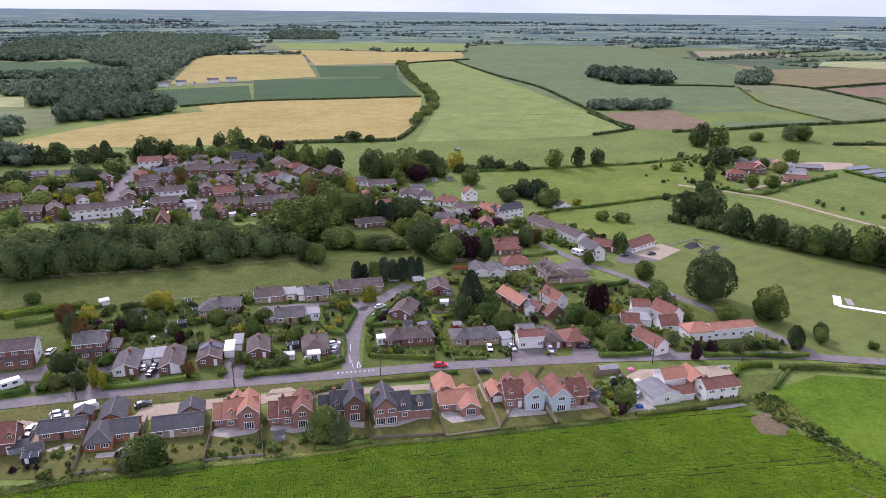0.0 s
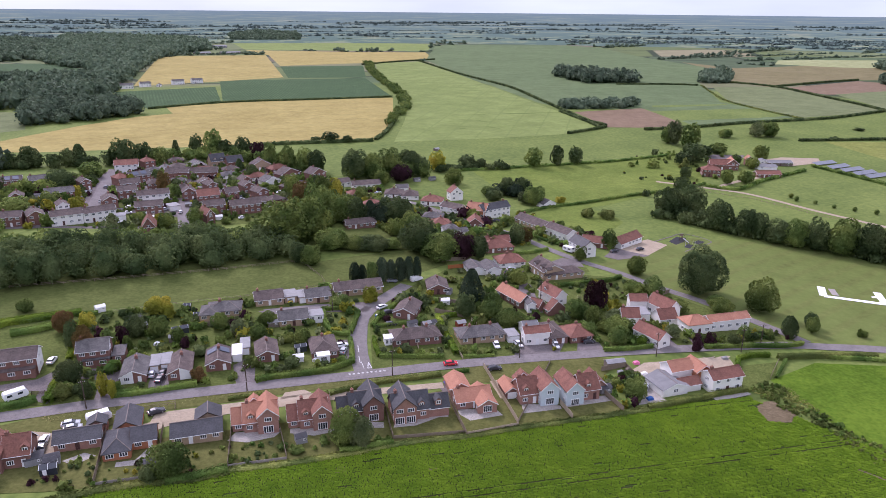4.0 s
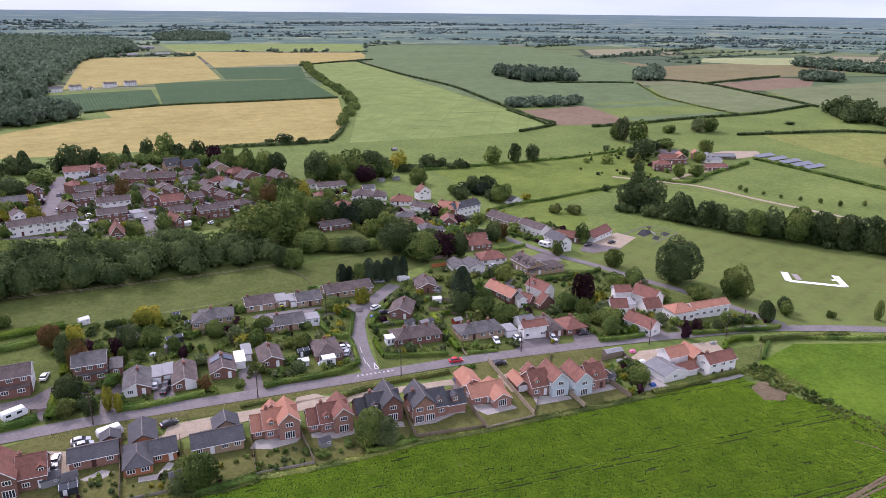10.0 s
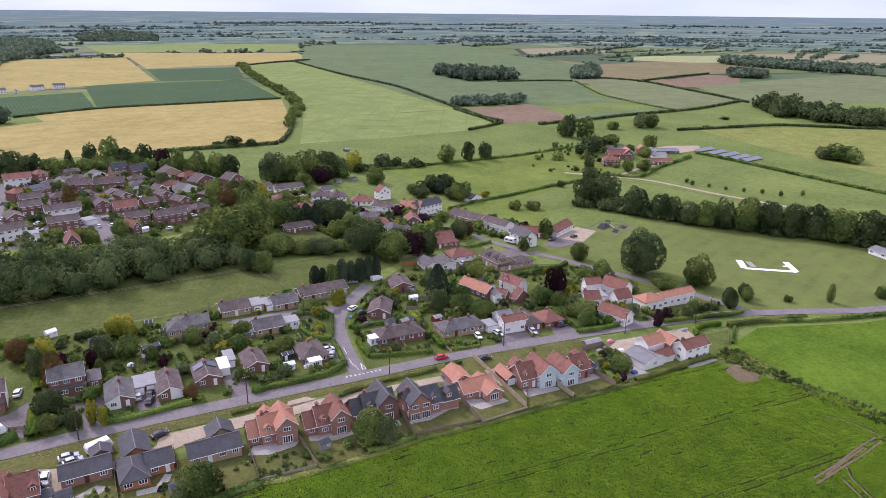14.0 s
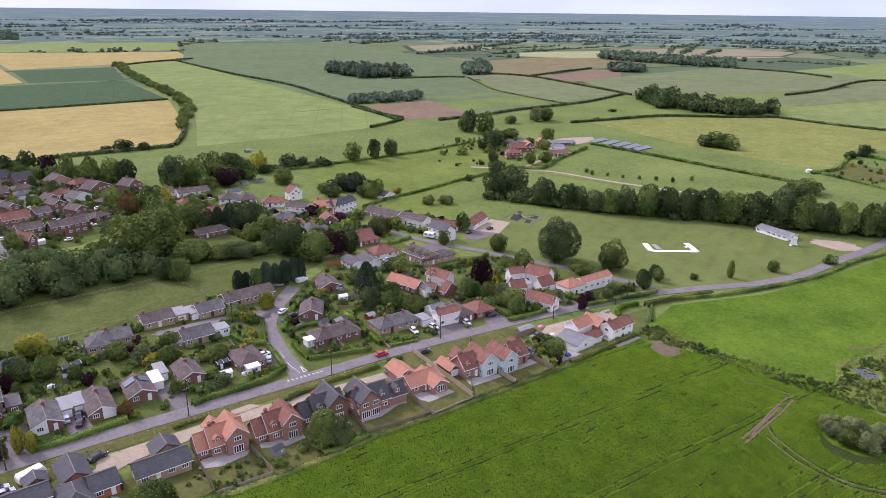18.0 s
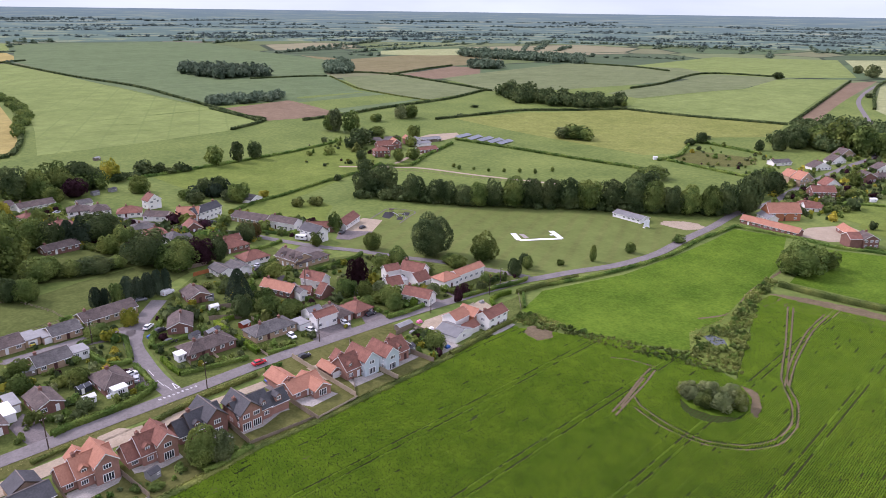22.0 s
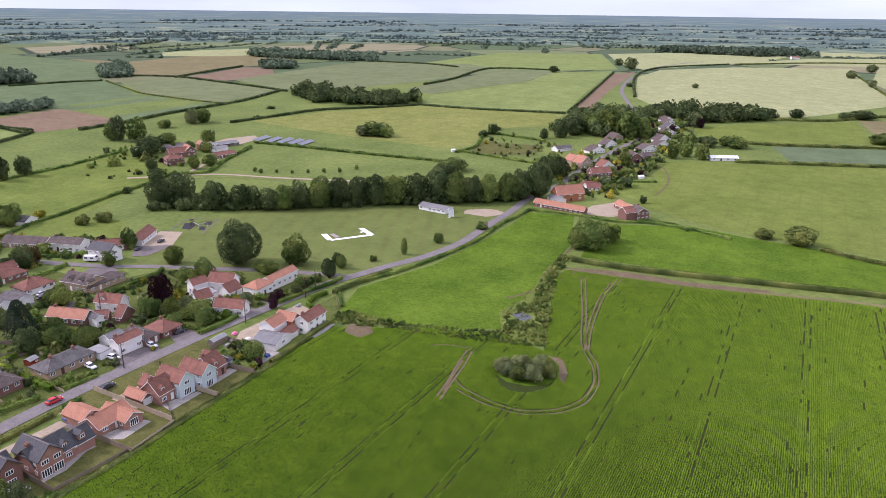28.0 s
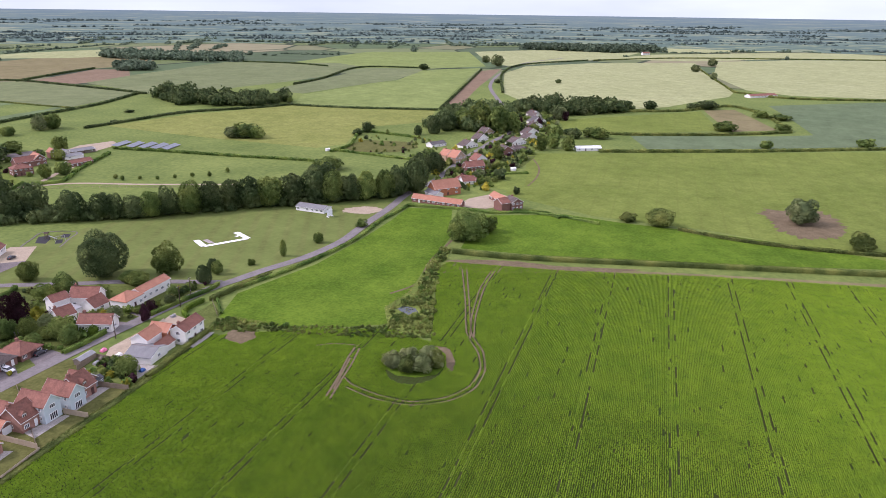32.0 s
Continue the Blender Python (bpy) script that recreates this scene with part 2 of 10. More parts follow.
SOIL = mat("bare trodden soil", (0.17, 0.132, 0.082), (0.108, 0.086, 0.05), scale=0.2, fine=1.5, world=True, bump=0.5)
ASPHALT = mat("worn grey asphalt", (0.205, 0.187, 0.182), (0.15, 0.137, 0.133), scale=0.2, fine=3.0, world=True, bump=0.1)
DRIVE = mat("tarmac driveway", (0.184, 0.16, 0.155), (0.124, 0.11, 0.107), scale=0.3, fine=3.0, world=True, bump=0.1)
GRAVEL = mat("buff gravel", (0.378, 0.315, 0.234), (0.288, 0.234, 0.167), scale=0.3, fine=4.0, world=True, bump=0.4)
PAVING = mat("pale stone paving", (0.37, 0.345, 0.315), (0.27, 0.25, 0.228), scale=0.6, fine=3.0, world=True, bump=0.2)
WHITELINE = mat("white road paint", (0.72, 0.72, 0.7), (0.5, 0.5, 0.5), scale=2.0, fine=8.0, world=True, bump=0)
COVERS = mat("white pitch cover sheet", (0.82, 0.83, 0.84), (0.74, 0.75, 0.76), scale=0.3, fine=2.0, world=True, bump=0.1)
WATER = mat("still pond water", (0.03, 0.04, 0.035), (0.02, 0.03, 0.03), rough=0.05, bump=0.02, spec=0.6, world=True)
RED_BRICK = mat("red brick", (0.235, 0.125, 0.097), (0.16, 0.085, 0.067), scale=0.8, fine=9.0, bump=0.4)
PINK_BRICK = mat("pinkish new brick", (0.36, 0.20, 0.155), (0.25, 0.135, 0.10), scale=0.8, fine=9.0, bump=0.4)
BUFF_BRICK = mat("buff brick", (0.42, 0.31, 0.21), (0.31, 0.22, 0.145), scale=0.8, fine=9.0, bump=0.4)
ORANGE_BRICK = mat("orange brick", (0.42, 0.17, 0.085), (0.31, 0.125, 0.065), scale=0.8, fine=9.0, bump=0.4)
RENDER = mat("white painted render", (0.803, 0.793, 0.752), (0.7, 0.68, 0.639), scale=0.5, fine=5.0, bump=0.1)
BLUE_CLAD = mat("pale blue cladding", (0.5, 0.565, 0.585), (0.44, 0.51, 0.53), scale=0.6, fine=6.0, bump=0.1)
ORANGE_TILE = mat("new orange clay pantiles", (0.427, 0.209, 0.135), (0.314, 0.145, 0.095), rough=0.8, scale=0.55, fine=2.6, bump=0.7, spread=0.1)
RED_TILE = mat("weathered red pantiles", (0.26, 0.118, 0.085), (0.14, 0.068, 0.052), rough=0.8, scale=0.55, fine=2.6, bump=0.7, spread=0.12)
BROWN_TILE = mat("brown concrete tiles", (0.15, 0.117, 0.104), (0.06, 0.048, 0.045), rough=0.85, scale=0.55, fine=2.6, bump=0.7, spread=0.14)
GREY_TILE = mat("grey concrete tiles", (0.15, 0.14, 0.134), (0.06, 0.058, 0.057), rough=0.8, scale=0.55, fine=2.6, bump=0.7, spread=0.14)
SLATE = mat("dark slate", (0.085, 0.085, 0.09), (0.05, 0.05, 0.054), rough=0.6, scale=0.55, fine=2.6, bump=0.5, spread=0.12)
FLATROOF = mat("grey felt roof", (0.30, 0.30, 0.30), (0.22, 0.22, 0.22), scale=0.6, fine=4.0, bump=0.2)
SHEET = mat("corrugated cement sheet", (0.215, 0.215, 0.215), (0.15, 0.152, 0.155), rough=0.7, scale=0.5, fine=4.0, bump=0.3)
WHITE = mat("white upvc and gloss paint", (0.80, 0.80, 0.79), (0.74, 0.74, 0.73), rough=0.4, scale=0.6, fine=6, bump=0.05)
GLASS = mat("dark window glass", (0.035, 0.04, 0.05), (0.025, 0.03, 0.035), rough=0.06, scale=0.5, fine=2, bump=0.0, spec=0.7)
DARKDOOR = mat("dark painted door", (0.10, 0.05, 0.045), (0.07, 0.035, 0.03), rough=0.5, bump=0.1)
LEAD = mat("lead grey ridge", (0.24, 0.2, 0.18), (0.17, 0.14, 0.125), rough=0.8, bump=0.2)
WOOD = mat("weathered fence timber", (0.27, 0.215, 0.155), (0.18, 0.145, 0.105), scale=1.5, fine=10, bump=0.4, spread=0.15)
NEWWOOD = mat("pale new timber", (0.44, 0.36, 0.26), (0.34, 0.275, 0.2), scale=1.5, fine=10, bump=0.3, spread=0.12)
POLEWOOD = mat("creosoted pole timber", (0.10, 0.075, 0.055), (0.06, 0.045, 0.035), scale=2, fine=10, bump=0.3)
SHEDWOOD = mat("grey brown shed boards", (0.20, 0.165, 0.13), (0.13, 0.11, 0.09), scale=1.5, fine=8, bump=0.4, spread=0.15)
BARK = mat("grey brown bark", (0.12, 0.095, 0.07), (0.07, 0.055, 0.04), scale=1.5, fine=8, bump=0.6)
RUBBER = mat("black rubber", (0.02, 0.02, 0.02), (0.015, 0.015, 0.015), bump=0.1)
STEEL = mat("bright steel", (0.5, 0.5, 0.52), (0.4, 0.4, 0.42), rough=0.35, metal=0.8, bump=0)
BLACK = mat("black play surface", (0.04, 0.04, 0.045), (0.03, 0.03, 0.03), bump=0.2)
SOLAR = mat("dark blue solar glass", (0.10, 0.12, 0.16), (0.07, 0.085, 0.12), rough=0.5, scale=1, fine=3, bump=0, spec=0.25)
SHEET_BLUE = mat("grey panel glass", (0.2, 0.215, 0.235), (0.15, 0.165, 0.185), rough=0.45, scale=0.3, fine=2, bump=0)
PLAIN_SHEET = mat("grey brick and sheet", (0.34, 0.31, 0.29), (0.25, 0.22, 0.2), scale=0.6, fine=6, bump=0.3, spread=0.1)
PAINT_ORANGE = mat("orange stained timber", (0.42, 0.16, 0.06), (0.3, 0.11, 0.04), scale=1, fine=8, bump=0.3)
LEAF_OAK = leaf_mat("oak green leaves", (0.172, 0.232, 0.06), (0.09, 0.13, 0.032))
LEAF_DARK = leaf_mat("dark green leaves", (0.098, 0.134, 0.05), (0.052, 0.077, 0.027))
LEAF_MID = leaf_mat("fresh green leaves", (0.167, 0.213, 0.052), (0.092, 0.129, 0.029))
LEAF_YELLOW = leaf_mat("yellow green leaves", (0.36, 0.34, 0.042), (0.23, 0.225, 0.028))
LEAF_PURPLE = leaf_mat("copper purple leaves", (0.055, 0.022, 0.028), (0.03, 0.014, 0.018))
LEAF_RUST = leaf_mat("rusty brown leaves", (0.155, 0.105, 0.035), (0.09, 0.065, 0.022))
LEAF_GREY = leaf_mat("grey green leaves", (0.18, 0.21, 0.088), (0.105, 0.135, 0.054))
LEAF_CONIFER = leaf_mat("conifer needles", (0.06, 0.09, 0.052), (0.034, 0.052, 0.029))
LEAF_HEDGE = leaf_mat("clipped hedge leaves", (0.165, 0.25, 0.055), (0.092, 0.148, 0.03))
LEAF_LIME = leaf_mat("lime green clipped hedge", (0.17, 0.25, 0.03), (0.10, 0.165, 0.018))
LEAF_SCRUB = leaf_mat("scrubby hedge leaves", (0.185, 0.22, 0.06), (0.105, 0.135, 0.034))
# distance haze is put into this leaf colour: bluer than the near leaves
LEAF_FAR = leaf_mat("far foliage with haze tint", (0.125, 0.172, 0.106), (0.085, 0.12, 0.076))
LEAF_TUFT = leaf_mat("pasture grass blades", (0.175, 0.195, 0.05), (0.115, 0.14, 0.032), spread=0.2)
LEAF_STRAW = leaf_mat("dry straw grass blades", (0.27, 0.25, 0.1), (0.18, 0.175, 0.06), spread=0.2)
# stronger painted haze, for the trees on the backdrop
LEAF_HAZE = leaf_mat("furthest foliage with haze tint", (0.115, 0.158, 0.14), (0.088, 0.122, 0.11), spread=0.15)
LEAF_WILLOW = leaf_mat("pale willow leaves", (0.26, 0.29, 0.125), (0.165, 0.195, 0.076))
LEAF_CROP = leaf_mat("crop leaves", (0.166, 0.262, 0.016), (0.094, 0.168, 0.01), spread=0.14, thin=0.08, fine=3.5, differ=0.15)


# ---- ground height and mesh helpers ----
def ease(a, b, v):
    u = min(max((v - a) / (b - a), 0.0), 1.0)
    return u * u * (3 - 2 * u)


def ground_z(x, y):
    """The land falls gently to the east by the village and rises to low hills at the horizon."""
    fall = -0.037 * min(max(x, -120), 240) * (1 - ease(350, 700, y)) * (1 - ease(400, 900, abs(x)))
    return fall + 80 * ease(2300, 4700, math.hypot(x, y))


class Shape:
    """Collects vertices and faces for one mesh."""

    def __init__(self):
        self.v, self.f = [], []

    def add(self, vs, fs):
        k = len(self.v)
        self.v += [tuple(p) for p in vs]
        self.f += [tuple(i + k for i in q) for q in fs]
        return self

    def box(self, x0, y0, z0, x1, y1, z1):
        return self.add([(x0, y0, z0), (x1, y0, z0), (x1, y1, z0), (x0, y1, z0), (x0, y0, z1), (x1, y0, z1), (x1, y1, z1), (x0, y1, z1)],
                        [(0, 3, 2, 1), (4, 5, 6, 7), (0, 1, 5, 4), (1, 2, 6, 5), (2, 3, 7, 6), (3, 0, 4, 7)])

    def tube(self, p, q, r0, r1, n=7):
        p, q = Vector(p), Vector(q)
        a = (q - p).normalized()
        s = a.orthogonal().normalized()
        t = a.cross(s)
        ring = [(math.cos(2 * math.pi * i / n), math.sin(2 * math.pi * i / n)) for i in range(n)]
        vs = [p + (s * c + t * d) * r0 for c, d in ring] + [q + (s * c + t * d) * r1 for c, d in ring]
        fs = [(i, (i + 1) % n, n + (i + 1) % n, n + i) for i in range(n)] + [tuple(range(n - 1, -1, -1)), tuple(range(n, 2 * n))]
        return self.add(vs, fs)

    def slab(self, pts, depth):
        """A flat plate: its upper outline, and how thick it is downwards."""
        n = len(pts)
        return self.add(list(pts) + [(p[0], p[1], p[2] - depth) for p in pts],
                        [tuple(range(n)), tuple(range(2 * n - 1, n - 1, -1))] + [(i, i + n, (i + 1) % n + n, (i + 1) % n) for i in range(n)])

    def mesh(self, name, material):
        me = bpy.data.meshes.new(name)
        me.from_pydata(self.v, [], self.f)
        me.materials.append(material)
        return me


def part(name, m, material, parent, label="", at=None):
    """Links a mesh as one part under a thing or a part."""
    me = m.mesh(name, material) if isinstance(m, Shape) else m
    ob = new(name, me)
    ob.parent = parent
    if at is not None:
        ob.matrix_basis = at
    if label:
        ob["label"] = label
    return ob


def base(name, x, y, rot, label, category, group="", z=None):
    """The empty at a thing's foot, on the ground."""
    ob = new(name)
    ob.empty_display_size = 0.2
    ob.matrix_basis = pose(x, y, ground_z(x, y) if z is None else z, 0, 0, rot)
    return tagged(ob, label, category, group)


PLOTS = []


def ragged(pts):
    """An outline worn into bays and tongues."""
    ring = [p for p in smooth_line(list(pts) + [pts[0]], 0.8)][:-1]
    mid = sum(ring, Vector((0, 0))) / len(ring)
    return [tuple(mid + (p - mid) * (0.95 + 0.18 * noise.noise((p.x * 0.3, p.y * 0.3, 3.0)) + 0.1 * noise.noise((p.x * 1.4, p.y * 1.4, 5.0)))) for p in ring]


def draped(name, pts, material, lift, label, kind="structure", step=30.0):
    """A sheet over the ground inside an outline."""
    PLOTS.append(pts)
    if name == "bare_patch":
        pts = ragged(pts)
    bm = bmesh.new()
    bm.faces.new([bm.verts.new((p[0], p[1], 0)) for p in pts])
    xs, ys = [p[0] for p in pts], [p[1] for p in pts]
    for axis, lo, hi in ((0, min(xs), max(xs)), (1, min(ys), max(ys))):
        gap = max(step, (hi - lo) / 24)
        k = math.floor(lo / gap) + 1
        while k * gap < hi:
            co, no = [0, 0, 0], [0, 0, 0]
            co[axis], no[axis] = k * gap, 1
            bmesh.ops.bisect_plane(bm, geom=bm.verts[:] + bm.edges[:] + bm.faces[:], plane_co=co, plane_no=no)
            k += 1
    bmesh.ops.triangulate(bm, faces=bm.faces[:])
    for v in bm.verts:
        v.co.z = ground_z(v.co.x, v.co.y) + lift
    bmesh.ops.recalc_face_normals(bm, faces=bm.faces[:])
    if sum(f.normal.z for f in bm.faces) < 0:
        bmesh.ops.reverse_faces(bm, faces=bm.faces[:])
    me = bpy.data.meshes.new(name)
    bm.to_mesh(me)
    bm.free()
    me.materials.append(material)
    return tagged(new(name, me), label, kind=kind)


def smooth_line(pts, step):
    """Points at even steps along a rounded line through pts."""
    out = []
    for i in range(len(pts) - 1):
        p0, p1, p2, p3 = (Vector(pts[min(max(j, 0), len(pts) - 1)]).to_2d() for j in (i - 1, i, i + 1, i + 2))
        n = max(1, int((p2 - p1).length / step))
        for k in range(n):
            u = k / n
            out.append(0.5 * (2 * p1 + (p2 - p0) * u + (2 * p0 - 5 * p1 + 4 * p2 - p3) * u * u + (3 * p1 - p0 - 3 * p2 + p3) * u ** 3))
    return out + [Vector(pts[-1]).to_2d()]


LINES = []


def ribbon(name, pts, width, material, lift, label, step=5.0, kind="structure", category=""):
    """A road, path or painted line along a rounded line."""
    line = smooth_line(pts, step)
    if width > 2:
        LINES.append((smooth_line(pts, 2.5), width / 2 + 1.2))
    s = Shape()
    vs = []
    for i, p in enumerate(line):
        d = (line[min(i + 1, len(line) - 1)] - line[max(i - 1, 0)]).normalized()
        o = Vector((-d.y, d.x)) * width / 2
        for q in (p + o, p - o):
            vs.append((q.x, q.y, ground_z(q.x, q.y) + lift))
    s.add(vs, [(2 * i + 1, 2 * i + 3, 2 * i + 2, 2 * i) for i in range(len(line) - 1)])
    return tagged(new(name, s.mesh(name, material)), label, category, kind=kind)


# ---- leaves: trees, hedges, woods ----
RNG = np.random.default_rng(7)


def leaf_quads(centres, outs, size):
    """Small tilted leaf clumps, one quad each, round the given centres; faces outwards as a rule."""
    n = len(centres)
    nor = outs + RNG.normal(0, 0.55, (n, 3))
    nor /= np.linalg.norm(nor, axis=1)[:, None] + 1e-6
    a = np.cross(nor, RNG.normal(0, 1, (n, 3)))
    a /= np.linalg.norm(a, axis=1)[:, None] + 1e-6
    b = np.cross(nor, a)
    s = (size * RNG.uniform(0.6, 1.35, n))[:, None]
    a, b = a * s, b * s * RNG.uniform(0.6, 1.0, n)[:, None]
    lift = nor * s * 0.35
    q = np.stack([centres - a, centres - b * 0.9 + lift, centres + a, centres + b * 0.9 + lift], 1).reshape(-1, 3)
    return q, np.arange(4 * n).reshape(-1, 4)


def quad_mesh(name, verts, faces, material):
    me = bpy.data.meshes.new(name)
    me.vertices.add(len(verts))
    me.vertices.foreach_set("co", verts.astype(np.float32).ravel())
    me.loops.add(faces.size)
    me.loops.foreach_set("vertex_index", faces.astype(np.int32).ravel())
    me.polygons.add(len(faces))
    me.polygons.foreach_set("loop_start", np.arange(0, faces.size, 4, dtype=np.int32))
    me.update(calc_edges=True)
    me.materials.append(material)
    return me


def lump(n):
    """Even directions on a ball."""
    i = np.arange(n) + 0.5
    ph, th = np.arccos(1 - 2 * i / n), math.pi * (1 + 5 ** 0.5) * i
    return np.stack([np.cos(th) * np.sin(ph), np.sin(th) * np.sin(ph), np.cos(ph)], 1)


def crown_points(kind, w, h, n, seed):
    """Centres and outward ways of the leaf clumps of a crown of width w, on a tree of height h."""
    r = np.random.default_rng(seed)
    if kind == "conifer":
        z = r.random(n) ** 0.8
        rad = (1 - z) ** 0.75 * w / 2 * (0.75 + 0.3 * np.sin(z * 46) ** 2) + 0.1
        a = r.random(n) * 2 * math.pi
        c = np.stack([np.cos(a) * rad, np.sin(a) * rad, h * (0.06 + 0.94 * z)], 1)
        o = np.stack([np.cos(a), np.sin(a), np.full(n, 0.5)], 1)
        return c, o
    if kind == "column":
        z = r.random(n)
        rad = np.sqrt(np.clip(np.sin(math.pi * (0.06 + 0.9 * z) ** 0.8), 0, 1)) * w / 2 * (0.8 + 0.3 * r.random(n))
        a = r.random(n) * 2 * math.pi
        c = np.stack([np.cos(a) * rad, np.sin(a) * rad, h * (0.04 + 0.96 * z)], 1)
        o = np.stack([np.cos(a), np.sin(a), np.full(n, 0.4)], 1)
        return c, o
    low = {"bush": -0.04, "willow": 0.0}.get(kind, 0.06)
    blobs = 9 if kind == "bush" else 24
    ch = h * (1 - low)
    bc, br = [], []
    for i in range(blobs):
        d = lump(blobs)[i] + r.normal(0, 0.12, 3)
        flat = math.hypot(d[0], d[1]) + 1e-6
        d[:2] *= (1 - min(abs(d[2]), 0.97) ** 2.6) ** 0.385 / flat
        k = r.uniform(0.52, 0.68)
        bc.append((d[0] * w / 2 * k, d[1] * w / 2 * k, h * low + ch * 0.5 + d[2] * ch / 2 * k))
        br.append(r.uniform(0.3, 0.43) if kind != "bush" else r.uniform(0.32, 0.46))
    bc.append((0, 0, h * low + ch * 0.5))
    br.append(0.68)
    m = 4 * n
    pick = r.integers(0, len(bc), m)
    d = r.normal(0, 1, (m, 3))
    d /= np.linalg.norm(d, axis=1)[:, None]
    d[:, 2] = np.where(r.random(m) < 0.35, np.abs(d[:, 2]), d[:, 2])
    half = np.array([w / 2, w / 2, ch / 2])
    ba, ra = np.array(bc), np.array(br)
    c = ba[pick] + d * ra[pick][:, None] * half * r.uniform(0.84, 1.06, m)[:, None]
    # clumps that lie deep in a neighbouring bough would never be seen
    deep = (np.linalg.norm((c[:, None, :] - ba[None]) / half, axis=2) < ra[None] * 0.8).any(axis=1)
    order = np.argsort(deep, kind="stable")[:n]
    c, d = c[order], d[order]
    if kind == "willow":
        edge = np.hypot(c[:, 0], c[:, 1]) / (w / 2)
        c[:, 2] -= np.clip(edge - 0.4, 0, 1) * h * 0.3 * r.random(n)
    # the boughs hang low: a broad skirt near the ground
    c[:, 2] = h * np.clip(c[:, 2] / h, 0.02, None) ** 1.3
    return c, d


def core_quads(kind, w, h, n=8, steps=5):
    """The dense inside of a crown, a rough lumpy ball or cone of quads."""
    rings = []
    for j in range(steps + 1):
        u = j / steps
        if kind in ("conifer", "column"):
            rad, z = (w * 0.36 * (1 - u) ** 0.8 if kind == "conifer" else w * 0.36 * math.sqrt(max(0.0, math.sin(math.pi * (0.1 + 0.85 * u))))), h * (0.06 + 0.84 * u)
        else:
            rad, z = w * 0.37 * max(0.02, 1 - (2 * u - 1) ** 2) ** 0.4, h * (0.04 + 0.78 * u ** 1.2)
        rings.append([(rad * math.cos(2 * math.pi * i / n + j) * (0.88 + 0.16 * math.sin(5 * i + 3 * j)), rad * math.sin(2 * math.pi * i / n + j) * (0.88 + 0.16 * math.sin(5 * i + 3 * j)), z) for i in range(n)])
    v = np.array([p for r in rings for p in r])
    f = np.array([(j * n + i, j * n + (i + 1) % n, (j + 1) * n + (i + 1) % n, (j + 1) * n + i) for j in range(steps) for i in range(n)])
    return v, f


TREES = {}


def tree_mesh(kind, shape_no, material, leaves, trunk):
    """Meshes of a tree one metre wide and one metre tall, to be scaled."""
    key = (kind, shape_no, material.name, leaves)
    if key not in TREES:
        c, o = crown_points(kind, 1.0, 1.0, leaves, 31 * shape_no + len(kind))
        v, f = leaf_quads(c, o, 1.5 / math.sqrt(leaves))
        s = Shape()
        s.tube((0, 0, -0.03), (0.01, 0.0, 0.35), 0.028, 0.02)
        s.tube((0.01, 0, 0.35), (0.0, 0.01, 0.72), 0.02, 0.006)
        r = random.Random(shape_no)
        for i in range(5):
            a = 2 * math.pi * (i + r.random() * 0.5) / 5
            z = 0.24 + 0.07 * i
            s.tube((0, 0, z), (0.3 * math.cos(a), 0.3 * math.sin(a), z + 0.22), 0.012, 0.003, 5)
        cv, cf = core_quads(kind, 1.0, 1.0)
        v, f = np.concatenate([v, cv]), np.concatenate([f, cf + len(v)])
        TREES[key] = (quad_mesh("crown", v, f, material), s.mesh("trunk", BARK) if trunk else None)
    return TREES[key]


def tree(x, y, h, w, kind="round", leaf="oak", leaves=1400, label="", name="", group=""):
    material = {"oak": LEAF_OAK, "dark": LEAF_DARK, "mid": LEAF_MID, "yellow": LEAF_YELLOW, "purple": LEAF_PURPLE, "rust": LEAF_RUST,
                "grey": LEAF_GREY, "conifer": LEAF_CONIFER, "lime": LEAF_LIME, "scrub": LEAF_SCRUB, "willow": LEAF_WILLOW}[leaf]
    words = {"oak": "mid green", "dark": "dark green", "mid": "fresh green", "yellow": "yellow green", "purple": "copper purple", "rust": "rusty brown",
             "grey": "grey green", "conifer": "dark evergreen", "lime": "lime green", "scrub": "dull green", "willow": "pale grey green"}[leaf]
    bush = kind == "bush"
    away = math.hypot(x, y)
    leaves = 8000 if leaves > 5000 else (3000 if w > 6 else 1300) if away < 300 else (2400 if w > 10.5 else 1300) if away < 460 else 600
    crown, trunk = tree_mesh(kind, (int(abs(x * 7 + y * 3)) % 5), material, leaves, not bush)
    form = {"bush": "rounded garden shrub with dense small leaves", "conifer": "conical conifer with layered needled boughs", "column": "narrow upright evergreen tree",
            "willow": "weeping tree with a hanging crown"}.get(kind, "broadleaved tree with a full uneven crown")
    ob = base(name or ("shrub" if bush else "tree"), x, y, (x * 37 + y * 11) % 360, label or words + " " + form, "shrub" if bush else "tree", group)
    ob.scale = (w, w, h)
    part("crown", crown, None, ob)
    if trunk:
        part("trunk", trunk, None, ob)
    return ob


def inside(pts, x, y):
    hit = False
    for (x0, y0), (x1, y1) in zip(pts, pts[1:] + pts[:1]):
        if (y0 > y) != (y1 > y) and x < (x1 - x0) * (y - y0) / (y1 - y0) + x0:
            hit = not hit
    return hit


